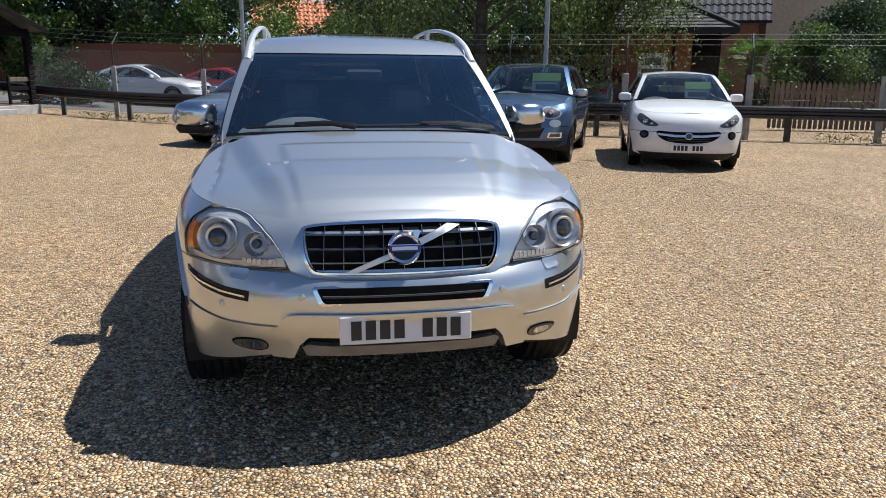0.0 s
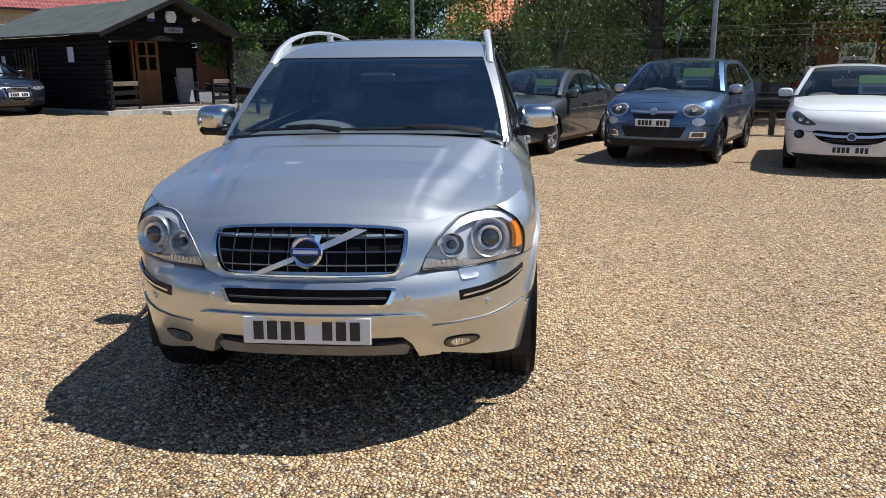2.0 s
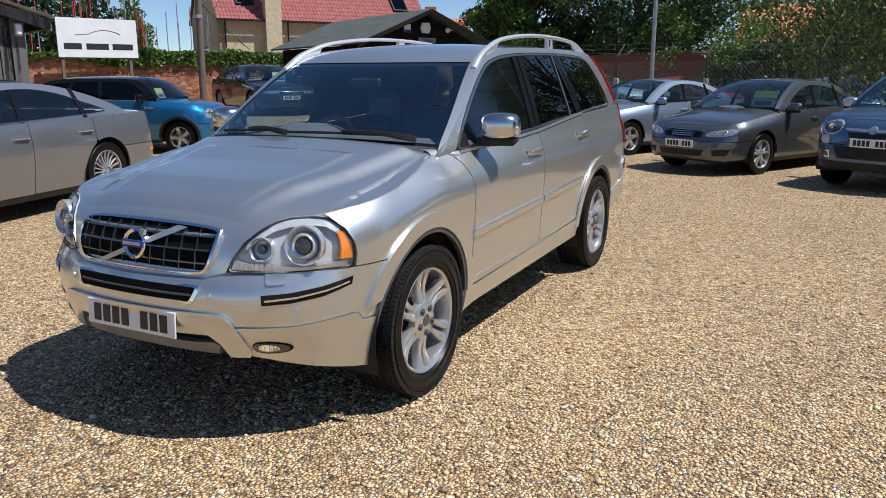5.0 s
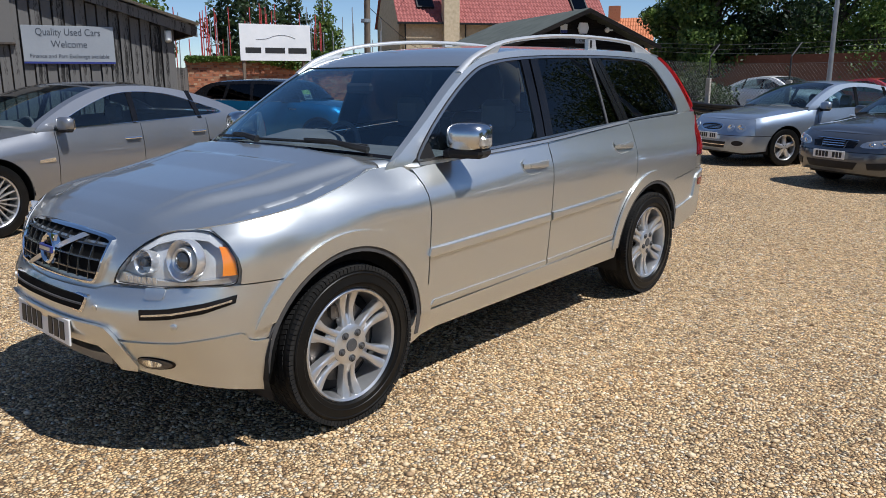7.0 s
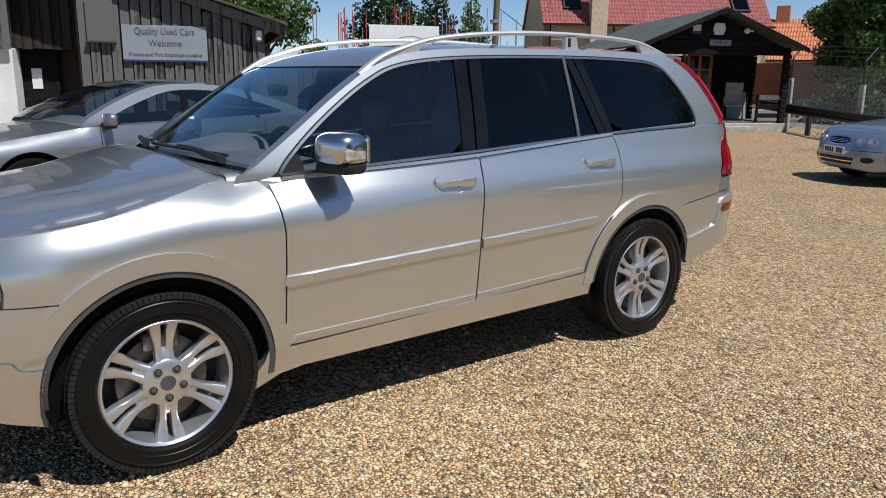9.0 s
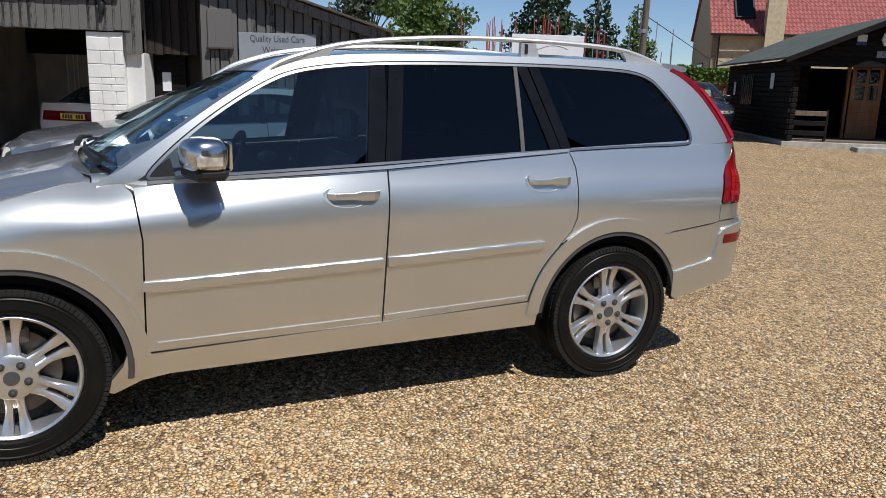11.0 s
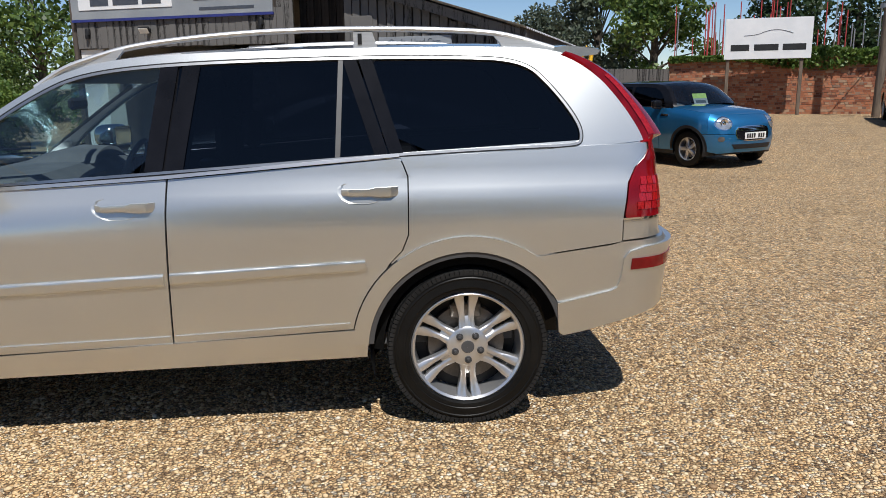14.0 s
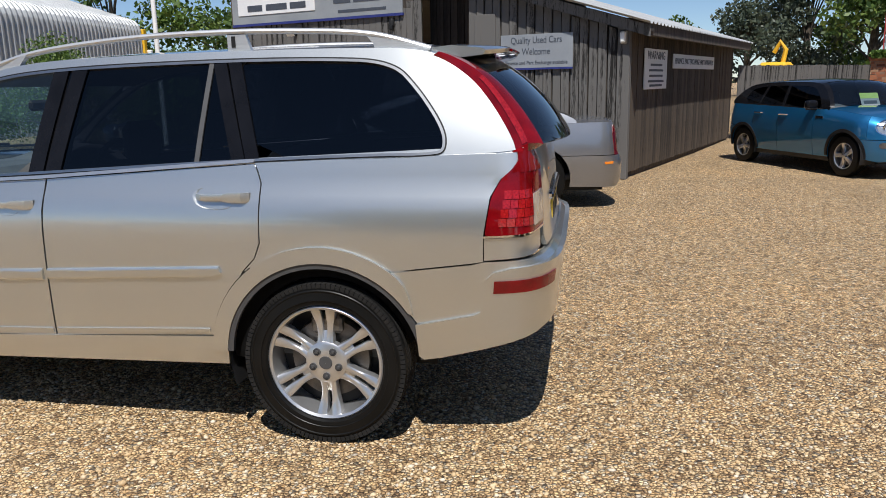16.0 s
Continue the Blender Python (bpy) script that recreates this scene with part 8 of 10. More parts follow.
bl = thing("brick_clinic", pose(8.6, 18.6, 0, 0, 0, -24), "low red brick building with a hipped slate roof", "house")
wall_block(bl, "front_wall", -1.5, 3.3, 0, 0.3, 0, 2.75, M_BRICK)
wall_block(bl, "porch_wall", 3.0, 3.3, 0.3, 1.6, 0, 2.75, M_BRICK)
wall_block(bl, "porch_back", 3.3, 4.2, 1.6, 1.8, 0, 2.75, M_BLACKWOOD)
wall_block(bl, "end_wall", 3.9, 4.2, 1.8, 6.8, 0, 2.75, M_BRICK)
wall_block(bl, "back_wall", -1.5, 4.2, 6.5, 6.8, 0, 2.75, M_BRICK)
wall_block(bl, "end_wall", -1.5, -1.2, 0.3, 6.5, 0, 2.75, M_BRICK)
part("downpipe", rod((2.75, -0.06, 0), (2.75, -0.06, 2.7), 0.045, seg=8), M_BLACK, bl)
part("porch_post", box(4.02, 4.14, 0.0, 0.12, 0, 2.7, 0.01), M_BLACKWOOD, bl)
hipped_roof(bl, -2.0, 4.55, -0.55, 7.3, 2.78, 4.15, 2.6, M_SLATE)
for x0, x1, z0, z1 in ((-0.9, 0.0, 0.5, 2.2), (0.45, 0.95, 0.5, 2.2)):
    wn = part("window", box(x0, x1, -0.03, 0.02, z0, z1), M_BLACK, bl, smooth=False)
    part("pane", box(x0 + 0.06, x1 - 0.06, -0.04, -0.031, z0 + 0.06, z1 - 0.06), M_PRIVACY, wn, smooth=False)
nb = thing("notice_board", pose(8.6, 18.6, 0, 0, 0, -24) @ pose(2.15, -0.08, 1.70), "white notice board on red brick wall", "sign")
part("board", box(-0.45, 0.45, -0.03, 0.0, -0.35, 0.35, 0.005), M_SIGNWHITE, nb)
part("tree_emblem", box(-0.25, 0.25, -0.034, -0.0305, -0.02, 0.22), M_SLATEINK, nb, smooth=False)
part("text_bar", box(-0.34, 0.34, -0.034, -0.0305, -0.25, -0.12), M_SLATEINK, nb, smooth=False)
roof_house("stone_house", pose(24.5, 36.0, 0, 0, 0, -32), 12, 8, 6.5, 10.0, M_BUFF, M_SLATE, "buff stone house with a slate roof", 8, 24)
roof_house("slate_house", pose(15.0, 29.8, 0, 0, 0, -30), 6, 7, 3.9, 7.2, M_BRICK, M_SLATE, "red brick house with a dark slate roof", 9, 20)


def clad_shed():
    m = pose(-19.26, -16.56, 0, 0, 0, -175.9)
    s = thing("clad_warehouse", m, "grey corrugated metal warehouse with a curved eaves beyond the hedge", "warehouse")
    prof = [(0.0, 0.0), (0.0, 4.1), (0.06, 4.32), (0.20, 4.50), (0.42, 4.62), (4.0, 5.75), (8.0, 6.9)]
    rows = []
    for k in range(261):
        x = -9 + 18.35 * k / 260
        o = 0.035 * (1 if k % 4 < 2 else -1)
        rows.append([(x, y + o, z - o * 0.6) for y, z in prof])
    part("cladding", sheet(rows), M_CORRUGATED, s, smooth=False)
    part("yellow_corner", box(9.3, 9.55, -0.12, 0.12, 0, 4.2, 0.02), M_YELLOW, s)
    part("end_wall", prism([(0.05, 0), (8.0, 0), (8.0, 6.8), (0.42, 4.58), (0.05, 4.1)], 9.2, 9.3, "YZ"), M_CORRUGATED, s, smooth=False)
    part("lamp", box(9.5, 9.7, -0.3, -0.1, 3.1, 3.3, 0.03), M_WHITEPAINT, s)


clad_shed()


def rods_stack():
    t = thing("scaffold_rods", pose(-21.5, 14.5, 0.35, 0, 0, 67), "rack of upright red and grey scaffold poles behind the wall", "scaffold poles")
    random.seed(12)
    pr = None
    for k in range(52):
        x = random.uniform(-3.2, 5.6) if k % 3 else random.uniform(-3.2, 0.5)
        y = random.uniform(0.6, 2.5)
        h = random.uniform(2.6, 4.1)
        mat = M_REDPIPE if (x < 2.5 and random.random() < 0.75) else M_STEEL
        part("scaffold_pole", rod((x, y, 0), (x + random.uniform(-0.06, 0.06), y, h), 0.018, seg=6), mat, t)


rods_stack()


def digger():
    t = thing("yellow_digger", pose(-27.4, 9.6, 0.35, 0, 0, 60), "yellow digger arm showing over the fence", "digger")
    part("cab", box(-0.5, 0.5, -0.5, 0.5, 0.5, 1.75, 0.1), M_YELLOW, t)
    part("boom", tube([(0.2, 0, 1.5), (0.32, 0, 2.2), (0.12, 0, 2.5), (-0.1, 0, 2.1)], 0.09, 8), M_YELLOW, t)
    part("track", box(-1.0, 1.0, -0.9, 0.9, 0.0, 0.5, 0.1), M_BLACK, t)


digger()
tagged(part("car_park", sheet([[(x, y, 0.012 + rise(x, y)) for x in np.linspace(-14, 30, 23)] for y in np.linspace(20.5, 52, 16)]), M_TARMAC, None), "worn grey tarmac car park beyond the fence", "car park", kind="structure")


def paling():
    t = part("paling_fence", box(0, 6.4, 0, 0.05, 0.3, 0.4), M_PICKET, None, smooth=False)
    t.matrix_basis = pose(12.0, 13.6, 0, 0, 0, -24)
    tagged(t, "brown pointed paling fence", "fence", kind="structure")
    part("rail", box(0, 6.4, 0, 0.05, 0.95, 1.05), M_PICKET, t, smooth=False)
    pk = None
    for k in range(50):
        mm = Matrix.Translation((0.06 + 0.128 * k, -0.012, 0.05))
        if pk is None:
            pk = part("pale", prism([(-0.045, 0), (0.045, 0), (0.045, 1.15), (0, 1.24), (-0.045, 1.15)], -0.01, 0.01), M_PICKET, t, smooth=False)
            pk.matrix_basis = mm
        else:
            again("pale", pk, mm, t)


paling()
# brick wall at the back of the car park
cw = part("back_wall", box(-20, 14, 0, 0.3, 0, 2.2), M_BRICK, None, smooth=False)
cw.matrix_basis = pose(-2, 31.5, 0.3, 0, 0, -14)
tagged(cw, "red brick wall behind the car park", "wall", kind="structure")


# ---- the other cars ----
def spec(wb, R, W, yf, yr, zn, cowl, zc, belt, roof, a0, a1, r1, c1, paint_mat, doors, **more):
    """All numbers of a parked car from its main sizes. belt: (front, rear) window-sill heights; a0, a1: foot and head of the screen; r1, c1: end of the roof and foot of the rear window."""
    zb0, zb1 = belt
    lerp = lambda p, q, f: (p[0] + (q[0] - p[0]) * f, p[1] + (q[1] - p[1]) * f)
    mid = (a1 + r1) / 2
    A0, A1, R1, C1 = (a0, zb0), (a1, roof - 0.05), (r1, roof - 0.06), (c1, zb1 + 0.02)
    d1 = lerp(A0, A1, 0.52)
    d7 = lerp(R1, C1, 0.5)
    sil = [A0, (d1[0] - 0.02, d1[1] + 0.025), A1, (a1 + 0.25, roof - 0.01), (mid, roof), (r1 - 0.3, roof - 0.02), R1, (d7[0] + 0.02, d7[1] + 0.03), C1, (c1 - 0.2, zb1 - 0.05), (mid, (zb0 + zb1) / 2 - 0.06), (a0 + 0.2, zb0 - 0.05)]
    fat = more.pop("pillar", 0.22)
    dlo = [(a0 + 0.24, zb0 + 0.018), (d1[0] + 0.13, d1[1] - 0.02), (a1 + 0.12, roof - 0.115), (a1 + 0.32, roof - 0.075), (mid, roof - 0.065), (r1 - 0.35, roof - 0.085), (r1 - 0.10, roof - 0.13), (d7[0] - fat * 0.6, d7[1] - 0.03), (c1 - fat - 0.06, zb1 + 0.06), (c1 - fat - 0.16, zb1 + 0.028), (mid, (zb0 + zb1) / 2 + 0.018), (a0 + 0.34, zb0 + 0.014)]
    s = dict(wb=wb, R=R, ra=R + 0.055, W=W, yf=yf, yr=yr, af=0.62, ar=0.45, nf=2.5, nr=2.9,
             dside=[(0.15, 0.09), (0.25, 0.05), (0.40, 0.025), (0.60, 0.0), (zb0 - 0.22, 0.0), (zb0 - 0.08, 0.02), (zb0 + 0.05, 0.05), (zb0 + 0.2, 0.07)],
             dfront=[(0.15, 0.12), (0.25, 0.04), (0.35, 0.0), (0.50, 0.0), (zn - 0.22, 0.03), (zn - 0.10, 0.07), (zn, 0.15), (zn + 0.2, 0.3)],
             drear=[(0.2, 0.10), (0.30, 0.02), (0.5, 0.0), (0.62, 0.01), (0.68, 0.07), (zb1 - 0.1, 0.10), (zb1 + 0.1, 0.16)],
             zt=[(yf + 0.05, zn), (yf + 0.30, zn + 0.03), (cowl, zc), (a0 + 0.15, zb0), (c1 - 0.2, zb1), (c1 + 0.1, zb1 + 0.01)],
             roll=[(-9, 0.05), (cowl - 0.6, 0.08), (cowl, 0.05), (a0 + 0.2, 0.0), (9, 0.0)], rollh=0.13,
             sill=0.28, bump_f=zn - 0.26, bump_r=0.66, doors=doors, cowl=cowl, crown=[(yf + 0.215, 0.0), (yf + 0.24, 0.010), (yf + 0.29, 0.021), (yf + 0.42, 0.036), (cowl - 0.3, 0.05), (cowl, 0.04)],
             cw=W - 0.075, cz=(zb0 + zb1) / 2, rw=W - 0.27, rz=roof, sil=sil, dlo=dlo, cross=[(0, -0.20, 0.03), (2, -0.11, 0.04), (3, -0.04, 0.045), (5, 0, 0.045), (6, 0.06, 0.03), (8, 0.14, 0.0)], cuts=(0.2, 2.3, 5.9, 8.0),
             pillars=[], pz=(zb0 + 0.03, roof - 0.07), mirror=(W + 0.05, a0 + 0.33, zb0 + 0.07), track=W - 0.02, paint=paint_mat, low_mat=M_BLACK)
    d0, dm, d2 = doors
    if dm is not None:
        s["pillars"] = [(dm - 0.07, dm - 0.02), (d2 - 0.1, d2 - 0.16)]
    else:
        s["pillars"] = [(d2 - 0.08, d2 - 0.14)]
    s.update(more)
    return s


def place(x, y, rz):
    return pose(x, y, rise(x, y), 0, 0, rz)


def blob(cx, cz, rx, rz, n=14):
    return [(cx + rx * math.cos(2 * math.pi * k / n), cz + rz * math.sin(2 * math.pi * k / n)) for k in range(n)]


def lamps(car, s, poly, name="headlamp", both=True, bowl=None, base=None):
    """Headlamps: a bright bowl under a clear cover."""
    made = front_shape(car, s, name, poly, base or M_LAMPBOWL, -0.004, 0.02, both)
    for k, o in enumerate(made):
        sg = 1 if k == 0 else -1
        for x, z, r in bowl or ():
            p = s["shell"].P(s["shell"].FX(sg * x), z, -0.004)
            b = part("reflector", lathe([(0.01, r * 1.1), (-0.008, r), (0.0, r * 0.8), (0.006, r * 0.5), (-0.006, r * 0.45), (-0.010, 0.002)], 20, "Y"), M_CHROME, o)
            b.matrix_basis = Matrix.Translation(p) @ Matrix.Rotation(sg * 0.35, 4, "Z")
    for o, sg in zip(made, (1, -1)):
        pts = [(s["shell"].FX(sg * x), z) for x, z in poly]
        part("lamp_cover", patch(pts, lambda a, b, d: s["shell"].P(a, b, d - 0.018), (0.06, 0.05), 0.015), M_LENS, o).visible_shadow = False
    return made


def front_plate(car, s, z, w=0.52):
    p = s["shell"].P(s["shell"].lc, z, -0.02)
    plate(car, Matrix.Translation(p))


def rear_lamps(car, s, poly):
    front_shape(car, s, "tail_lamp", poly, M_RED, -0.005, 0.015, True, rear=True)
    p = s["shell"].P(s["shell"].lr, 0.5, -0.02)
    plate(car, Matrix.Translation(p) @ pose(0, 0, 0, 0, 0, 180), mat=M_PLATE_Y)


P_BLUEGREY = paint("slate blue lacquer", (0.075, 0.135, 0.235), 0.7, 0.5, 0.03, twin=0.4)
P_WHITE = paint("white lacquer", (0.76, 0.76, 0.75), 0.0, 0.4)
P_GREY = paint("steel grey lacquer", (0.115, 0.122, 0.135), 0.8, 0.5, 0.03, twin=0.4)
P_ICEBLUE = paint("pale blue silver lacquer", (0.33, 0.39, 0.48), 0.85, 0.55, 0.04, twin=0.4)
P_LUNAR = paint("silver grey lacquer", (0.31, 0.32, 0.345), 0.9, 0.6, 0.04, twin=0.45)
P_ELECTRIC = paint("electric blue lacquer", (0.010, 0.165, 0.38), 0.55, 0.45, 0.02, twin=0.3)
P_BLACKCAR = paint("blue black lacquer", (0.006, 0.008, 0.015), 0.0, 0.3, 0.01)
P_REDCAR = paint("red lacquer", (0.42, 0.015, 0.02), 0.1, 0.35)


def crossover():
    s = spec(2.57, 0.335, 0.895, -2.10, 2.13, 0.95, -0.98, 1.08, (1.06, 1.13), 1.59, -1.05, -0.32, 1.38, 1.98, P_BLUEGREY, (-0.82, 0.12, 1.02), arch_mat=M_BLACK, mirror_mat=M_ALLOY, sill=0.32, bump_f=0.62)
    s["pz"] = (1.12, 1.52)
    c = generic_car("crossover_car", place(3.89, 8.64, -25.5), "slate blue compact crossover with a price card behind the screen", s, make_wheel("wheel", 0.335, 0.235, 0.22, "double", M_TRIM))
    lamps(c, s, blob(0.60, 0.84, 0.145, 0.082), bowl=[(0.60, 0.84, 0.05)], base=M_TRIM)
    front_shape(c, s, "lamp_ring", blob(0.60, 0.84, 0.165, 0.098), M_RING, -0.002, 0.01, True)
    front_shape(c, s, "driving_lamp_ring", blob(0.66, 0.675, 0.088, 0.062), M_ALLOY, -0.004, 0.012, True)
    front_shape(c, s, "driving_lamp", blob(0.66, 0.675, 0.072, 0.050), M_LAMPGREY, -0.012, 0.012, True)
    front_shape(c, s, "nose_bar", [(-0.37, 0.842), (-0.10, 0.836), (0.10, 0.836), (0.37, 0.842), (0.36, 0.812), (0.10, 0.800), (-0.10, 0.800), (-0.36, 0.812)], M_RING, -0.020, 0.022)
    front_shape(c, s, "badge", blob(0, 0.825, 0.055, 0.055), M_ALLOY, -0.03, 0.02)
    front_shape(c, s, "upper_grille", [(-0.33, 0.785), (0.33, 0.785), (0.30, 0.72), (-0.30, 0.72)], M_BLACK, -0.004)
    front_shape(c, s, "lower_grille", [(-0.50, 0.60), (0.50, 0.60), (0.42, 0.44), (-0.42, 0.44)], M_BLACK, -0.006)
    front_shape(c, s, "lower_trim", [(-0.78, 0.40), (0.78, 0.40), (0.70, 0.29), (-0.70, 0.29)], M_BLACK, -0.006)
    front_shape(c, s, "fog_frame", [(0.56, 0.53), (0.76, 0.53), (0.76, 0.44), (0.54, 0.44)], M_CHROME, -0.006, both=True)
    front_shape(c, s, "fog_lamp", [(0.59, 0.515), (0.73, 0.515), (0.73, 0.455), (0.57, 0.455)], M_DARKMETAL, -0.012, both=True)
    front_plate(c, s, 0.655)
    rear_lamps(c, s, [(0.55, 0.98), (0.78, 0.98), (0.80, 0.82), (0.56, 0.82)])
    card(c, 0.30, -0.52, 1.30, 0.50, 0.34)


def small_hatch():
    s = spec(2.311, 0.30, 0.86, -1.93, 1.77, 0.88, -0.74, 1.02, (1.01, 1.07), 1.47, -0.80, -0.12, 1.20, 1.62, P_WHITE, (-0.55, None, 0.66), sill=0.25, bump_f=0.60)
    c = generic_car("small_hatchback", place(6.12, 7.40, -20.7), "small white three-door hatchback facing the yard", s, make_wheel("wheel", 0.30, 0.20, 0.19, "five"))
    lamps(c, s, chaikin([(0.43, 0.695), (0.56, 0.672), (0.70, 0.70), (0.775, 0.77), (0.80, 0.875), (0.73, 0.85), (0.58, 0.775)], 2), bowl=[(0.66, 0.745, 0.038), (0.56, 0.715, 0.026)], base=M_TRIM)
    mouth = chaikin([(-0.50, 0.625), (-0.25, 0.605), (0.25, 0.605), (0.50, 0.625), (0.45, 0.53), (0.34, 0.465), (0.16, 0.435), (-0.16, 0.435), (-0.34, 0.465), (-0.45, 0.53)], 1)
    front_shape(c, s, "grille", mouth, M_VOID, -0.006)
    for z in (0.475, 0.50):
        front_shape(c, s, "grille_slat", [(-0.32, z + 0.004), (0.32, z + 0.004), (0.30, z - 0.004), (-0.30, z - 0.004)], M_TRIM, -0.012, 0.01)
    front_shape(c, s, "grille_bar", [(-0.465, 0.585), (-0.2, 0.563), (0.2, 0.563), (0.465, 0.585), (0.45, 0.553), (0.2, 0.528), (-0.2, 0.528), (-0.45, 0.553)], M_RING, -0.020, 0.016)
    front_shape(c, s, "round_badge", blob(0, 0.547, 0.062, 0.055), M_RING, -0.032, 0.02)
    front_shape(c, s, "badge_disc", blob(0, 0.547, 0.045, 0.040), M_TRIM, -0.036, 0.01)
    front_shape(c, s, "fog_recess", blob(0.655, 0.555, 0.066, 0.062), M_GLOSSBLACK, -0.005, 0.015, True)
    front_shape(c, s, "fog_lamp", blob(0.655, 0.555, 0.042, 0.040), M_LENSBALL, -0.012, 0.015, True)
    front_shape(c, s, "lower_trim", [(-0.76, 0.285), (0.76, 0.285), (0.66, 0.18), (-0.66, 0.18)], M_BLACK, -0.006)
    front_plate(c, s, 0.365)
    rear_lamps(c, s, [(0.55, 0.95), (0.76, 0.95), (0.76, 0.78), (0.58, 0.78)])
    card(c, 0.30, -0.30, 1.20, 0.42, 0.30)


def grey_saloon():
    s = spec(2.675, 0.32, 0.876, -2.28, 2.36, 0.77, -0.86, 0.96, (0.955, 1.0), 1.43, -0.98, -0.20, 1.02, 1.72, P_GREY, (-0.72, 0.22, 1.05), deck=1.45, deck_crown=[(1.4, 0.03), (2.2, 0.03), (2.4, 0.0)], sill=0.25, bump_f=0.53)
    c = generic_car("grey_saloon", place(1.44, 9.93, -27), "steel grey saloon car with a price card behind the screen", s, make_wheel("wheel", 0.32, 0.225, 0.21, "double"))
    lamps(c, s, chaikin([(0.39, 0.60), (0.62, 0.595), (0.80, 0.64), (0.83, 0.73), (0.62, 0.70), (0.45, 0.67)], 1), bowl=[(0.56, 0.635, 0.035), (0.69, 0.655, 0.035)])
    front_shape(c, s, "grille", [(-0.20, 0.70), (0.20, 0.70), (0.17, 0.575), (-0.17, 0.575)], M_GLOSSBLACK, -0.006)
    front_shape(c, s, "grille_wing", [(0.22, 0.685), (0.37, 0.66), (0.33, 0.585), (0.20, 0.58)], M_GLOSSBLACK, -0.006, both=True)
    for z in (0.61, 0.64, 0.67):
        front_shape(c, s, "grille_bar", [(-0.18, z + 0.006), (0.18, z + 0.006), (0.18, z - 0.004), (-0.18, z - 0.004)], M_CHROME, -0.014, 0.01)
    front_shape(c, s, "grille_rim", [(-0.36, 0.71), (0.36, 0.695), (0.36, 0.685), (-0.36, 0.70)], M_CHROME, -0.010, 0.01)
    front_shape(c, s, "lower_grille", [(-0.42, 0.40), (0.42, 0.40), (0.36, 0.30), (-0.36, 0.30)], M_BLACK, -0.006)
    front_shape(c, s, "fog_recess", [(0.52, 0.40), (0.76, 0.42), (0.72, 0.32), (0.54, 0.31)], M_BLACK, -0.006, both=True)
    front_plate(c, s, 0.485)
    rear_lamps(c, s, [(0.45, 0.88), (0.76, 0.90), (0.76, 0.72), (0.48, 0.72)])
    card(c, 0.32, -0.55, 1.14, 0.42, 0.28)


def silver_blue_saloon():
    s = spec(2.71, 0.325, 0.895, -2.30, 2.37, 0.80, -0.84, 0.97, (0.965, 1.01), 1.42, -0.95, -0.18, 0.98, 1.72, P_ICEBLUE, (-0.70, 0.25, 1.05), deck=1.45, deck_crown=[(1.4, 0.03), (2.2, 0.03), (2.4, 0.0)], sill=0.25, bump_f=0.53)
    c = generic_car("pale_blue_saloon", place(-1.02, 11.95, -30), "pale blue silver saloon with round twin headlamps", s, make_wheel("wheel", 0.325, 0.225, 0.21, "five"))
    for x, r in ((0.47, 0.075), (0.65, 0.085)):
        lamps(c, s, blob(x, 0.66, r, r * 0.85), bowl=[(x, 0.66, r * 0.6)])
    front_shape(c, s, "grille_rim", chaikin([(-0.31, 0.735), (0.31, 0.735), (0.29, 0.60), (-0.29, 0.60)], 2), M_CHROME, -0.004)
    front_shape(c, s, "grille", chaikin([(-0.275, 0.72), (0.275, 0.72), (0.255, 0.615), (-0.255, 0.615)], 2), M_GLOSSBLACK, -0.012)
    for z in (0.645, 0.667, 0.69):
        front_shape(c, s, "grille_bar", [(-0.25, z + 0.003), (0.25, z + 0.003), (0.25, z - 0.003), (-0.25, z - 0.003)], M_CHROME, -0.018, 0.008)
    front_shape(c, s, "lower_grille", [(-0.42, 0.42), (0.42, 0.42), (0.38, 0.31), (-0.38, 0.31)], M_BLACK, -0.006)
    front_shape(c, s, "lower_bar", [(-0.41, 0.372), (0.41, 0.372), (0.41, 0.358), (-0.41, 0.358)], M_CHROME, -0.014, 0.01)
    front_shape(c, s, "fog_recess", blob(0.62, 0.40, 0.09, 0.045), M_BLACK, -0.006, both=True)
    front_plate(c, s, 0.515)
    rear_lamps(c, s, [(0.52, 0.90), (0.76, 0.90), (0.74, 0.70), (0.58, 0.70)])


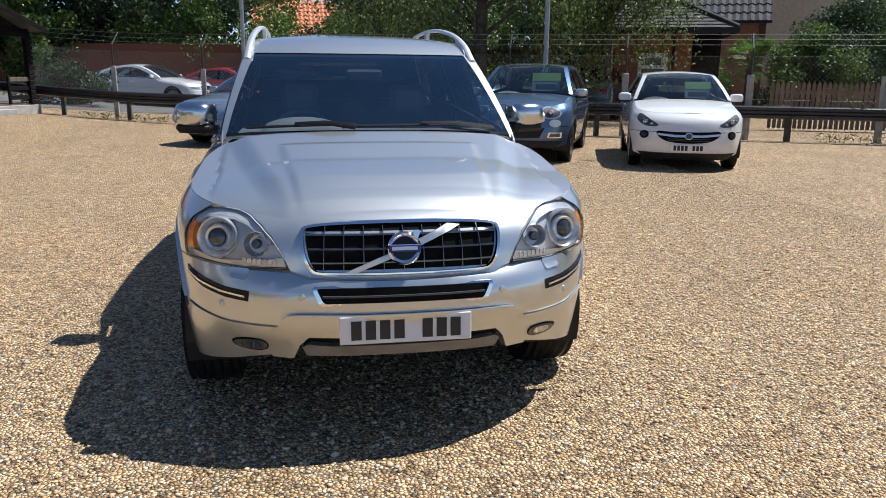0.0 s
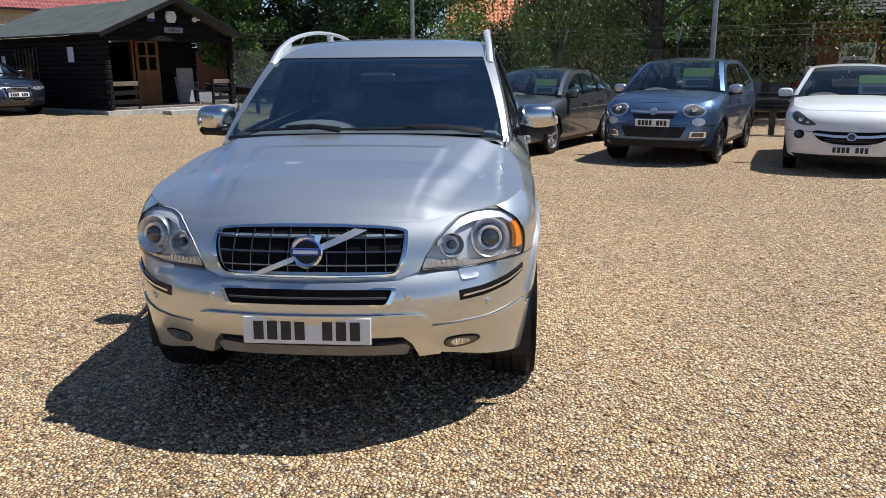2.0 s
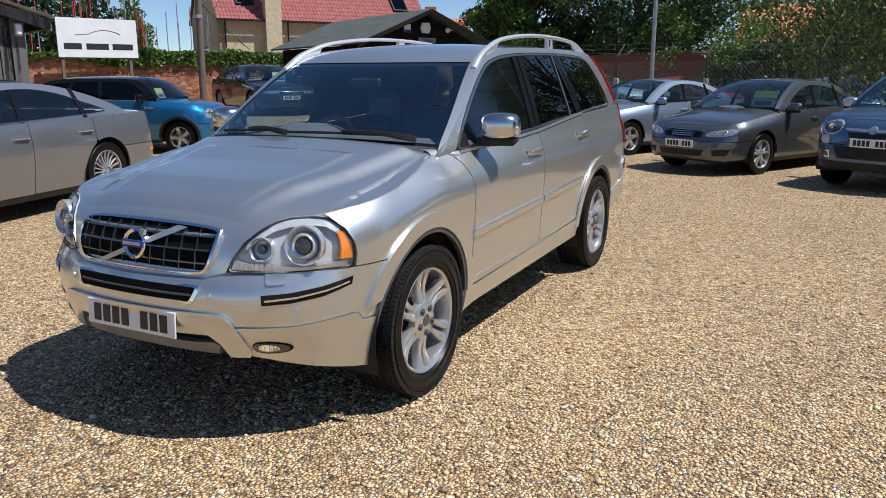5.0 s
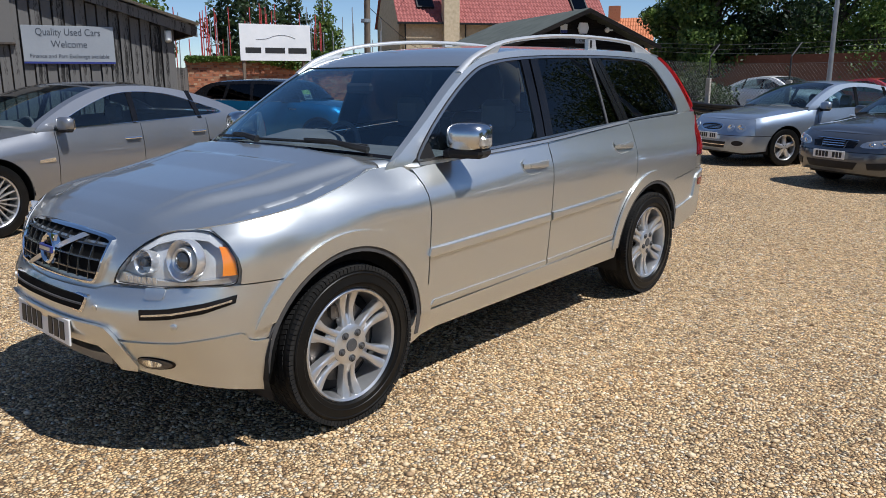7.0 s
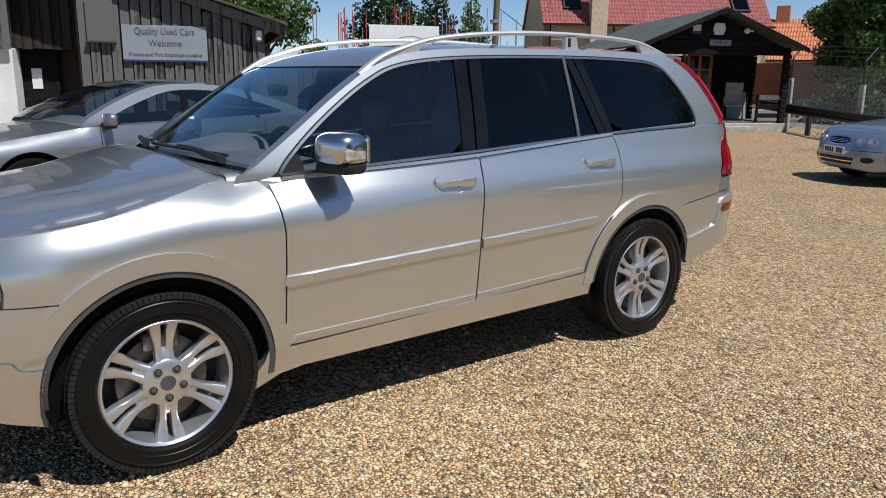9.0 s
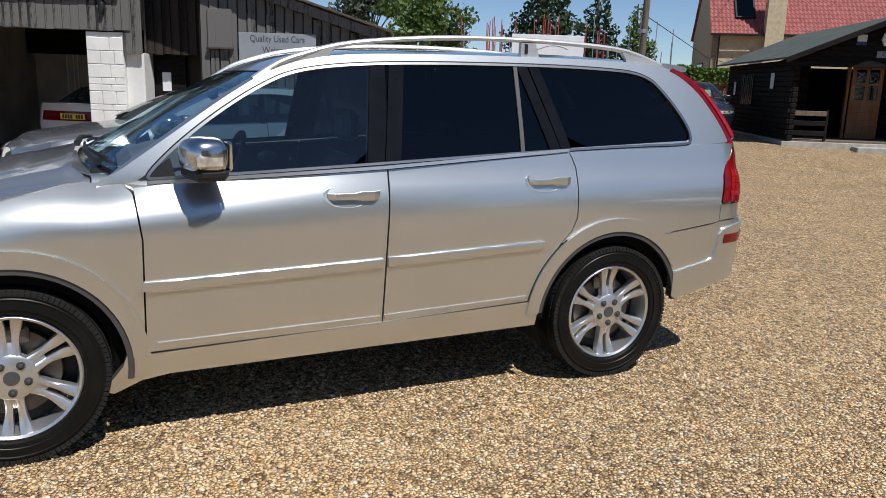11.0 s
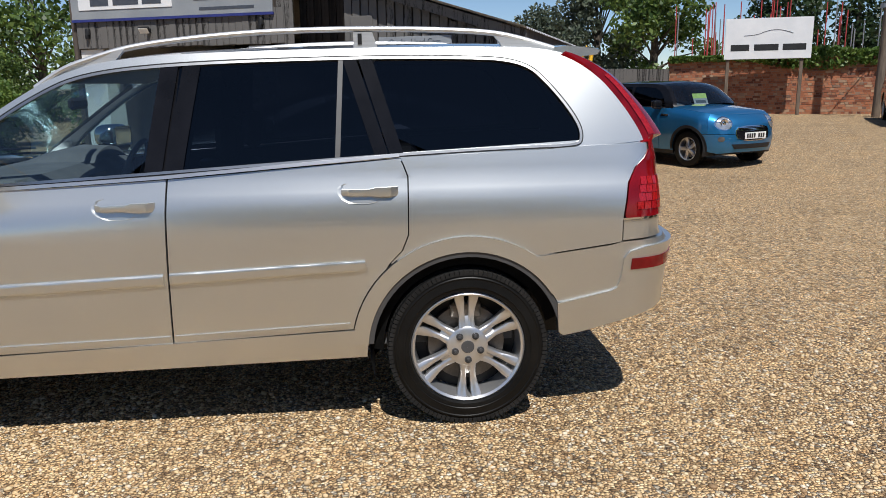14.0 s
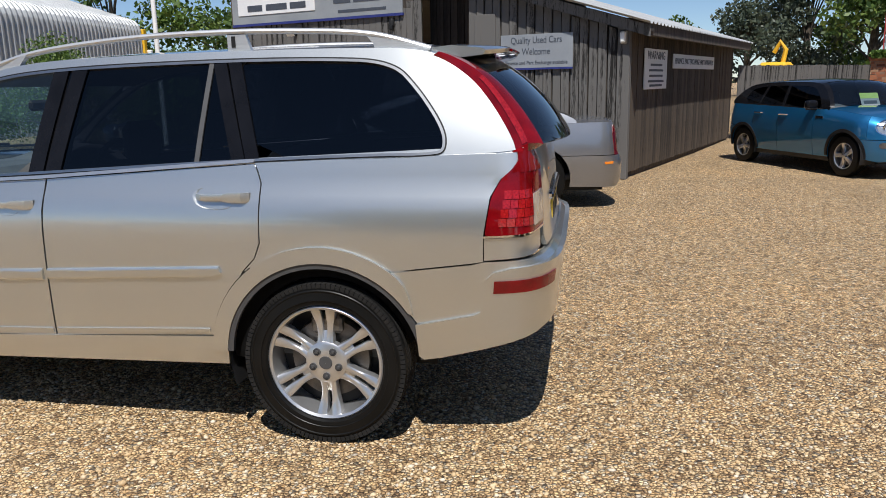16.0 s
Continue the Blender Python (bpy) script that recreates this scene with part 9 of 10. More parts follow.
def long_saloon():
    s = spec(3.03, 0.365, 0.945, -2.42, 2.70, 0.82, -0.98, 0.995, (1.0, 1.05), 1.445, -1.05, -0.15, 1.10, 2.08, P_LUNAR, (-0.80, 0.30, 1.32), deck=1.75, deck_crown=[(1.7, 0.03), (2.5, 0.03), (2.7, 0.0)], sill=0.26, bump_f=0.55, side_glass=M_GLASS, handle=M_CHROME, pillar=0.34, rear_glass=M_PRIVACY, hdrop=0.15)
    c = generic_car("long_saloon", place(-5.92, 0.27, 13.3), "long silver grey luxury saloon beside the barn", s, make_wheel("wheel", 0.365, 0.265, 0.24, "multi"))
    sh, cb = s["shell"], s["cabin"]
    lamps(c, s, chaikin([(0.45, 0.66), (0.80, 0.72), (0.84, 0.78), (0.60, 0.75), (0.46, 0.72)], 1), bowl=[(0.55, 0.69, 0.03), (0.68, 0.715, 0.03)])
    front_shape(c, s, "grille", chaikin([(-0.34, 0.74), (0.34, 0.74), (0.32, 0.46), (-0.32, 0.46)], 2), M_CHROME, -0.006)
    front_plate(c, s, 0.42)
    rear_lamps(c, s, [(0.66, 1.0), (0.86, 1.02), (0.90, 0.92), (0.88, 0.66), (0.74, 0.66)])
    for sg in (1, -1):
        f, fc = sh.side(sg), cb.side(sg)
        part("chrome_surround", band(cb.dlo, [(a * 0.985 + 0.015 * 0.4, b * 0.98 + 0.02 * 1.22) for a, b in cb.dlo], lambda a, b, d: fc(a, b, d - 0.006), 2, 0.012), M_CHROME, c)
        part("wing_vent", patch([(-1.02, 0.72), (-0.84, 0.735), (-0.84, 0.695), (-1.02, 0.69)], lambda a, b, d: f(a, b, d - 0.008), (0.1, 0.05), 0.01), M_CHROME, c)
        part("side_marker", patch([(2.35, 0.58), (2.47, 0.585), (2.47, 0.555), (2.35, 0.55)], lambda a, b, d: f(a, b, d - 0.005), (0.1, 0.05), 0.01), M_AMBER, c)
    part("glass_roof", cb.loft(2.6, 4.6, dep=-0.004, ua=(-0.8, -0.8), ub=(0.8, 0.8)), M_GLOSSBLACK, c)


def blue_hatch():
    s = spec(2.567, 0.31, 0.862, -2.0, 1.98, 0.90, -0.84, 1.02, (1.01, 1.06), 1.445, -0.90, -0.48, 1.40, 1.80, P_ELECTRIC, (-0.58, 0.32, 1.02), arch_mat=M_BLACK, roof_mat=M_GLOSSBLACK, mirror_mat=M_GLOSSBLACK, sill=0.27, bump_f=0.58, handle=M_CHROME, pillar=0.36, side_glass=M_PRIVACY, rear_glass=M_PRIVACY)
    c = generic_car("blue_hatchback", place(-10.35, 6.73, 113.5), "electric blue five-door hatchback with a dark roof", s, make_wheel("wheel", 0.31, 0.205, 0.19, "five"))
    lamps(c, s, blob(0.60, 0.765, 0.125, 0.10), bowl=[(0.60, 0.765, 0.07)])
    front_shape(c, s, "lamp_ring", blob(0.60, 0.765, 0.145, 0.118), M_CHROME, -0.002, 0.01, True)
    hexa = [(-0.34, 0.72), (0.34, 0.72), (0.43, 0.62), (0.36, 0.46), (-0.36, 0.46), (-0.43, 0.62)]
    front_shape(c, s, "grille_rim", chaikin(hexa, 1), M_CHROME, -0.005)
    front_shape(c, s, "grille", chaikin([(x * 0.93, 0.60 + (z - 0.60) * 0.86) for x, z in hexa], 1), M_GLOSSBLACK, -0.014)
    for z in (0.64, 0.665, 0.69):
        front_shape(c, s, "grille_bar", [(-0.36, z + 0.004), (0.36, z + 0.004), (0.36, z - 0.004), (-0.36, z - 0.004)], M_CHROME, -0.020, 0.008)
    front_shape(c, s, "lower_grille", [(-0.48, 0.41), (0.48, 0.41), (0.42, 0.33), (-0.42, 0.33)], M_BLACK, -0.006)
    front_shape(c, s, "fog_lamp", blob(0.64, 0.50, 0.05, 0.045), M_DARKMETAL, -0.006, 0.01, True)
    p = s["shell"].P(s["shell"].lc, 0.55, -0.03)
    plate(c, Matrix.Translation(p))
    rear_lamps(c, s, [(0.55, 0.95), (0.74, 0.95), (0.74, 0.75), (0.55, 0.75)])
    for sg in (1, -1):
        part("wing_blade", patch([(-0.80, 0.90), (-0.62, 0.91), (-0.62, 0.86), (-0.80, 0.865)], lambda a, b, d: s["shell"].side(sg)(a, b, d - 0.008), (0.1, 0.05), 0.01), M_CHROME, c)
        part("belt_strip", patch([(-0.7, 1.022), (1.55, 1.068), (1.55, 1.05), (-0.7, 1.004)], lambda a, b, d: s["cabin"].side(sg)(a, b, d - 0.008), (0.2, 0.05), 0.01), M_CHROME, c)
    card(c, 0.30, -0.45, 1.14, 0.36, 0.22)


def dark_saloon(name, m, label, mat, group_plate=True, w="multi"):
    s = spec(2.91, 0.34, 0.93, -2.37, 2.54, 0.80, -0.92, 0.985, (0.985, 1.03), 1.45, -1.02, -0.15, 1.05, 1.90, mat, (-0.78, 0.28, 1.18), deck=1.6, deck_crown=[(1.6, 0.03), (2.4, 0.03), (2.6, 0.0)], sill=0.25, bump_f=0.55)
    c = generic_car(name, m, label, s, make_wheel("wheel", 0.34, 0.24, 0.22, w))
    lamps(c, s, chaikin([(0.42, 0.64), (0.62, 0.62), (0.82, 0.66), (0.84, 0.72), (0.60, 0.71), (0.44, 0.70)], 1), bowl=[(0.56, 0.665, 0.03), (0.70, 0.68, 0.03)])
    hexa = [(-0.34, 0.745), (0.34, 0.745), (0.37, 0.68), (0.29, 0.36), (-0.29, 0.36), (-0.37, 0.68)]
    front_shape(c, s, "grille_rim", chaikin(hexa, 1), M_CHROME, -0.005)
    front_shape(c, s, "grille", chaikin([(x * 0.91, 0.56 + (z - 0.56) * 0.92) for x, z in hexa], 1), M_GLOSSBLACK, -0.012)
    for z in (0.42, 0.45, 0.60, 0.63, 0.66, 0.69):
        front_shape(c, s, "grille_bar", [(-0.29, z + 0.004), (0.29, z + 0.004), (0.29, z - 0.004), (-0.29, z - 0.004)], M_DARKMETAL, -0.018, 0.008)
    front_shape(c, s, "side_intake", [(0.44, 0.42), (0.74, 0.44), (0.72, 0.34), (0.46, 0.33)], M_BLACK, -0.006, both=True)
    front_plate(c, s, 0.52)
    rear_lamps(c, s, [(0.45, 0.90), (0.80, 0.92), (0.80, 0.76), (0.50, 0.76)])
    return c, s


crossover()
small_hatch()
grey_saloon()
silver_blue_saloon()
long_saloon()
blue_hatch()
c_, s_ = dark_saloon("black_saloon", place(-13.6, 14.58, 60.6), "blue black saloon with a chrome grille by the cabin", P_BLACKCAR)
card(c_, 0.34, -0.58, 1.15, 0.4, 0.2)
# the car park beyond the fence
dark_saloon("white_coupe", place(-5.9, 25.6, 68), "white coupe in the car park beyond the fence", P_WHITE)
dark_saloon("red_saloon", place(-2.9, 27.0, 66), "red car in the car park beyond the fence", P_REDCAR)
dark_saloon("dark_saloon", place(-0.4, 29.6, 62), "dark car in the car park beyond the fence", P_BLACKCAR)
dark_saloon("silver_saloon", place(2.6, 23.6, 30), "silver car in the car park beyond the fence", P_ICEBLUE)
dark_saloon("pale_saloon", place(6.4, 26.6, 30), "pale silver car in the car park beyond the fence", P_LUNAR)


def estate(name, m, label, mat):
    s = spec(2.65, 0.35, 0.92, -2.15, 2.25, 0.98, -0.98, 1.12, (1.10, 1.17), 1.66, -1.05, -0.35, 1.60, 2.08, mat, (-0.8, 0.2, 1.12), sill=0.33, bump_f=0.66, side_glass=M_PRIVACY, rear_glass=M_PRIVACY)
    c = generic_car(name, m, label, s, make_wheel("wheel", 0.35, 0.245, 0.22, "five"))
    rear_lamps(c, s, [(0.55, 1.05), (0.80, 1.05), (0.80, 0.80), (0.60, 0.80)])
    front_shape(c, s, "grille", [(-0.4, 0.88), (0.4, 0.88), (0.36, 0.72), (-0.36, 0.72)], M_GLOSSBLACK, -0.006)
    lamps(c, s, [(0.48, 0.76), (0.80, 0.80), (0.80, 0.90), (0.48, 0.88)])


estate("dark_suv", place(9.6, 19.2, 140), "dark grey off-road car beyond the fence", P_GREY)


def garage_car():
    s = spec(2.86, 0.32, 0.88, -2.4, 2.4, 0.80, -0.9, 0.95, (0.95, 0.97), 1.36, -1.0, -0.2, 0.95, 1.7, P_WHITE, (-0.75, 0.25, 1.14), deck=1.4, deck_crown=[(1.4, 0.02), (2.3, 0.02), (2.5, 0.0)], sill=0.25, bump_f=0.5)
    c = generic_car("white_classic_saloon", BARN @ pose(-5.25, 4.2, 0.0, 0, 0, 168), "white classic saloon parked inside the garage", s, make_wheel("wheel", 0.32, 0.2, 0.19, "five"))
    front_shape(c, s, "lamp_band", [(-0.74, 0.84), (0.74, 0.84), (0.74, 0.66), (-0.74, 0.66)], M_RED, -0.005, 0.015, rear=True)
    p = s["shell"].P(s["shell"].lr, 0.74, -0.03)
    plate(c, Matrix.Translation(p) @ pose(0, 0, 0, 0, 0, 180), mat=M_PLATE_Y)


garage_car()


# ---- trees, hedges, gravel ----
def leaf_mesh(name, pts, size, mat, parent=None, flat=0.0, rng=None, aspect=0.6, hang=False):
    """Small pointed leaves at random angles, one four-cornered face each."""
    n = len(pts)
    a = rng.normal(size=(n, 3))
    if hang:
        a[:, 2] = -np.abs(a[:, 2]) * 2.2
    a /= np.linalg.norm(a, axis=1)[:, None]
    b = np.cross(a, rng.normal(size=(n, 3)))
    b /= np.linalg.norm(b, axis=1)[:, None] + 1e-9
    s = (size * rng.uniform(0.6, 1.35, n))[:, None]
    v = np.stack([pts - a * s * 0.5, pts + b * s * aspect * 0.5, pts + a * s * 0.5, pts - b * s * aspect * 0.5], 1).reshape(-1, 3)
    f = np.arange(n * 4).reshape(-1, 4)
    me = bpy.data.meshes.new(name)
    me.vertices.add(n * 4)
    me.vertices.foreach_set("co", v.astype(np.float32).ravel())
    me.loops.add(n * 4)
    me.loops.foreach_set("vertex_index", f.ravel().astype(np.int32))
    me.polygons.add(n)
    me.polygons.foreach_set("loop_start", np.arange(0, n * 4, 4, dtype=np.int32))
    me.update()
    me.materials.append(mat)
    o = new(name, me)
    o.parent = parent
    return o


def tree(name, x, y, h, w, mat, label, seed, style="broad", leaves=7000, size=0.2, trunk=0.22, base=0.25, category="tree"):
    """A trunk with limbs and a crown of many small leaves gathered in uneven clumps."""
    rng = np.random.default_rng(seed)
    t = thing(name, Matrix.Translation((x, y, rise(x, y) - 0.05)), label, category)
    limbs = bmesh.new()
    clumps = []
    top = Vector((rng.uniform(-0.3, 0.3), rng.uniform(-0.3, 0.3), h * (0.8 if style != "conifer" else 0.97)))
    if trunk:
        tube([(0, 0, -0.2), (top.x * 0.3, top.y * 0.3, h * 0.3), (top.x * 0.7, top.y * 0.7, h * 0.55), tuple(top)], [trunk * 1.2, trunk, trunk * 0.6, trunk * 0.15], 9, limbs)
    if style == "conifer":
        k = 0
        for z in np.arange(h * base, h, h / 20):
            r = w * (1 - (z / h)) ** 0.8 + 0.15
            for q in range(7):
                a = q * 0.9 + k * 0.5 + rng.uniform(-0.3, 0.3)
                rr = r * rng.uniform(0.5, 1.0)
                clumps.append((rr * 0.7 * math.cos(a), rr * 0.7 * math.sin(a), z - 0.15 * rr, rr * 0.45, rr * 0.2 + 0.2))
            k += 1
    else:
        n = 26 if style == "broad" else 30
        for k in range(n):
            a, zf = rng.uniform(0, 2 * math.pi), rng.uniform(0, 1)
            z = h * (base + (1 - base) * zf * 0.92)
            prof = math.sin(math.pi * min(1, 0.22 + 0.75 * zf)) if style == "broad" else math.sin(math.pi * min(1.0, 0.3 + 0.6 * zf))
            r = w * prof * rng.uniform(0.35, 1.0)
            c = (r * math.cos(a), r * math.sin(a), z)
            if trunk:
                z0 = h * min(0.75, base * 0.7 + 0.5 * zf * (1 - base))
                tube([(top.x * z0 / h, top.y * z0 / h, z0), (c[0] * 0.5, c[1] * 0.5, (z0 + z) / 2 + 0.2), c], [trunk * 0.32, trunk * 0.2, trunk * 0.06], 5, limbs)
            sz = w * rng.uniform(0.22, 0.42)
            clumps.append((*c, sz, sz * rng.uniform(0.6, 0.9)))
    if trunk:
        part("trunk", limbs, M_BARK, t)
    else:
        limbs.free()
    cl = np.array(clumps)
    wts = cl[:, 3] ** 2
    idx = rng.choice(len(cl), leaves, p=wts / wts.sum())
    d = rng.normal(size=(leaves, 3))
    d /= np.linalg.norm(d, axis=1)[:, None]
    d *= (rng.uniform(0, 1, leaves) ** 0.45)[:, None]
    p = cl[idx, :3] + d * np.stack([cl[idx, 3], cl[idx, 3], cl[idx, 4]], 1)
    if style == "birch":
        drop = rng.uniform(0, 1, leaves) ** 1.5 * h * 0.28
        strand = np.round(p[:, :2] / 0.35) * 0.35 + rng.normal(size=(leaves, 2)) * 0.05
        m = rng.uniform(size=leaves) < 0.6
        p[m, :2] = strand[m]
        p[m, 2] -= drop[m]
        p[:, 2] = np.maximum(p[:, 2], h * 0.12)
    p[:, 2] = np.maximum(p[:, 2], 0.1)
    o = leaf_mesh("crown", p, size, mat, t, rng=rng, hang=style == "birch")
    tagged(o, kind="stuff")
    return t


def palm(x, y, h, n):
    """A fan palm: shaggy trunk and arching stalks that each end in a fan of narrow blades."""
    rng = np.random.default_rng(95)
    t = thing("fan_palm", Matrix.Translation((x, y, 0)), "bright green fan palm in the garden beyond the fence", "palm")
    part("trunk", lathe([(0, 0.14)] + [(h * k / 12, 0.12 + 0.03 * (k % 2)) for k in range(1, 12)] + [(h, 0.05)], 12, "Z"), M_BARK, t)
    stalks = bmesh.new()
    verts, faces = [], []
    for k in range(n):
        a, up = rng.uniform(0, 2 * math.pi), rng.uniform(-0.5, 1.25)
        d = Vector((math.cos(a) * math.cos(up), math.sin(a) * math.cos(up), math.sin(up)))
        ln = rng.uniform(0.65, 1.05)
        p0, p1 = Vector((0, 0, h * 0.96)), Vector((0, 0, h * 0.96)) + d * ln
        p1.z -= 0.12 * ln
        tube([p0, (p0 + p1) / 2 + Vector((0, 0, 0.06)), p1], [0.016, 0.012, 0.008], 5, stalks)
        side = d.cross(Vector((0, 0, 1))).normalized()
        nrm = side.cross(d)
        for q in range(17):
            f = -1.35 + 2.7 * q / 16
            b = (d * math.cos(f) + side * math.sin(f)).normalized()
            bl = rng.uniform(0.55, 0.75) * (1 - 0.25 * abs(f) / 1.35)
            w = b.cross(nrm).normalized() * 0.022
            tip = p1 + b * bl - Vector((0, 0, rng.uniform(0.08, 0.28)))
            mid = p1 + b * bl * 0.6 - Vector((0, 0, 0.03))
            i = len(verts)
            verts += [tuple(p1), tuple(mid + w), tuple(tip), tuple(mid - w)]
            faces.append((i, i + 1, i + 2, i + 3))
    part("stalk", stalks, M_LEAF_LIGHT, t)
    me = bpy.data.meshes.new("foliage")
    me.from_pydata(verts, [], faces)
    me.materials.append(M_LEAF_LIGHT)
    o = new("foliage", me)
    o.parent = t
    tagged(o, kind="stuff")


def planting():
    dark = [(-12.4, 35.4, 9.5, 3.2), (-11.5, 37.0, 11, 4.6), (-7.0, 36.5, 10, 4.4), (-5.2, 39.5, 11, 4.6), (5.0, 37.5, 10, 4.4), (-12.0, 32.4, 8.5, 2.4), (8.2, 37.0, 10, 4.6), (13.5, 36.0, 9.5, 4.2)]
    for k, (x, y, h, w) in enumerate(dark):
        tree("garden_tree", x, y, h, w, M_LEAF if k % 2 else M_LEAF_DARK, "tall dense dark green tree behind the car park", 20 + k, leaves=16000, size=0.21, base=0.12)
    for k, (x, y, h, w, m) in enumerate([(-10.4, 36.2, 4.6, 2.2, M_LEAF_LIGHT), (-5.2, 34.6, 4.9, 2.4, M_LEAF_LIGHT), (-1.6, 33.6, 4.4, 2.2, M_LEAF_LIGHT), (-8.0, 35.5, 3.8, 2.0, M_LEAF), (-13.6, 36.0, 4.2, 2.2, M_LEAF), (1.6, 32.6, 4.2, 2.2, M_LEAF_LIGHT)]):
        tree("garden_shrub", x, y, h, w, m, "leafy shrub hanging over the back wall", 40 + k, leaves=8000, size=0.14, trunk=0.08, base=0.1, category="shrub")
    for k, (x, y, h, w) in enumerate([(-1.5, 30.6, 2.9, 1.9), (0.6, 30.3, 3.3, 2.2), (2.6, 30.0, 3.6, 2.5), (5.2, 29.4, 4.2, 2.7), (7.8, 28.8, 4.0, 2.6), (10.4, 28.1, 4.4, 2.8)]):
        tree("dark_shrub", x, y, h, w, M_LEAF_DARK if k % 2 else M_LEAF, "dense dark shrub before the back wall", 130 + k, leaves=9000, size=0.15, trunk=0.08, base=0.03, category="shrub")
    for k, (x, y, h, w) in enumerate([(5.0, 17.6, 9.0, 3.0), (7.3, 17.2, 9.5, 3.0), (8.9, 17.4, 9.0, 2.3), (2.4, 21.0, 8.0, 2.8)]):
        tree("birch_tree", x, y, h, w, M_LEAF_BIRCH, "weeping birch with hanging twigs by the fence", 60 + k, "birch", 17000, 0.105, 0.17, 0.30)
    tree("yew_bush", -8.0, 22.6, 1.3, 1.5, M_LEAF_DARK, "clipped dark bush in the car park", 70, leaves=4000, size=0.12, trunk=0.05, base=0.1, category="shrub")
    tree("conifer", -31.5, 20.5, 9.0, 3.4, M_LEAF_DARK, "dark conifer behind the brick wall", 71, "conifer", 9000, 0.26, 0.25, 0.05)
    tree("conifer", -36.0, 27.0, 7.5, 2.6, M_LEAF_DARK, "dark conifer beyond the scaffold poles", 72, "conifer", 7000, 0.26, 0.22, 0.05)
    tree("conifer", -40.0, 33.0, 7.2, 2.6, M_LEAF, "green conifer beyond the wall", 73, "conifer", 6000, 0.28, 0.22, 0.05)
    tree("field_tree", -38.5, 16.6, 8.5, 3.6, M_LEAF, "round leafy tree beyond the fence", 74, leaves=9000, size=0.28, base=0.1)
    tree("field_tree", -43.0, 14.8, 7.8, 3.0, M_LEAF_GREY, "grey green tree beyond the fence", 75, leaves=7000, size=0.28, base=0.1)
    for k, (x, y, h, w, m) in enumerate([(-50, 13.0, 6.5, 3.2, M_LEAF_GREY), (-47, 8.0, 4.8, 3.0, M_LEAF), (-55, 4.0, 5.5, 3.5, M_LEAF_LIGHT), (-34, -14.5, 7.6, 3.6, M_LEAF), (-29, -19, 7.8, 3.4, M_LEAF_LIGHT), (-37, -9.0, 6.5, 3.4, M_LEAF), (-26.5, -22, 6.8, 3.2, M_LEAF)]):
        tree("hedgerow_tree", x, y, h, w, m, "leafy hedgerow tree in the distance", 80 + k, leaves=6000, size=0.28, base=0.08)
    for k, (x, y, h, w) in enumerate([(-17.0, -9.0, 2.7, 2.0), (-15.5, -12.0, 2.8, 2.2), (-18.5, -6.0, 2.7, 1.8), (-14.0, -8.0, 2.0, 1.4)]):
        tree("garden_bush", x, y, h, w, M_LEAF_LIGHT if k % 2 else M_LEAF, "leafy green bush beside the barn", 90 + k, leaves=11000, size=0.09, trunk=0.06, base=0.05, category="shrub")
    palm(15.6, 20.4, 1.75, 44)
    for k, (x, y, h, w) in enumerate([(17.3, 19.4, 2.9, 1.9), (19.4, 20.0, 4.3, 2.4), (22.2, 20.6, 5.8, 3.0), (14.2, 22.5, 2.4, 1.6), (24.0, 16.5, 4.6, 2.6)]):
        tree("dark_shrub", x, y, h, w, M_LEAF if k != 1 else M_LEAF_DARK, "dense dark shrub behind the paling fence", 96 + k, leaves=18000, size=0.11, trunk=0.08, base=0.05, category="shrub")
    # trees out of view, added to darken what the car's flank and windows mirror
    for k, (x, y, h, w) in enumerate([(14.5, 1.5, 7.5, 3.2), (17.0, 5.0, 8.5, 3.4), (18.0, -2.5, 8.0, 3.4)]):
        tree("unseen_tree", x, y, h, w, M_LEAF, "unseen broad leafy tree on the open side of the yard", 110 + k, leaves=6000, size=0.34, base=0.1)
    # ivy on the boundary wall
    rng = np.random.default_rng(3)
    n = 14000
    s = rng.uniform(0, 1, n)
    lim = 0.5 + 0.35 * np.sin(s * 21) + 0.25 * np.sin(s * 47 + 1)
    a, b = np.array([-20.95, 10.75]), np.array([-16.4, 21.5])
    far = np.clip((s - 0.12) / 0.2, 0.25, 1)
    z = 2.05 + rng.uniform(-0.42, 0.30, n) * far * (0.6 + 0.4 * lim)
    nrm = np.array([0.921, -0.39])
    p = np.concatenate([(a + (b - a) * s[:, None]) + nrm * rng.uniform(-0.32, 0.16, n)[:, None], (z + 0.12)[:, None]], 1)
    tagged(leaf_mesh("ivy", p, 0.12, M_LEAF_LIGHT, None, rng=rng, aspect=0.85), "bright green ivy along the wall top", "ivy", kind="stuff")
    # weeds along the barrier
    n = 2600
    s = rng.uniform(-4, 24, n)
    base = np.array([tuple(fence_point(q, rng.uniform(-0.5, 0.6))) for q in s])
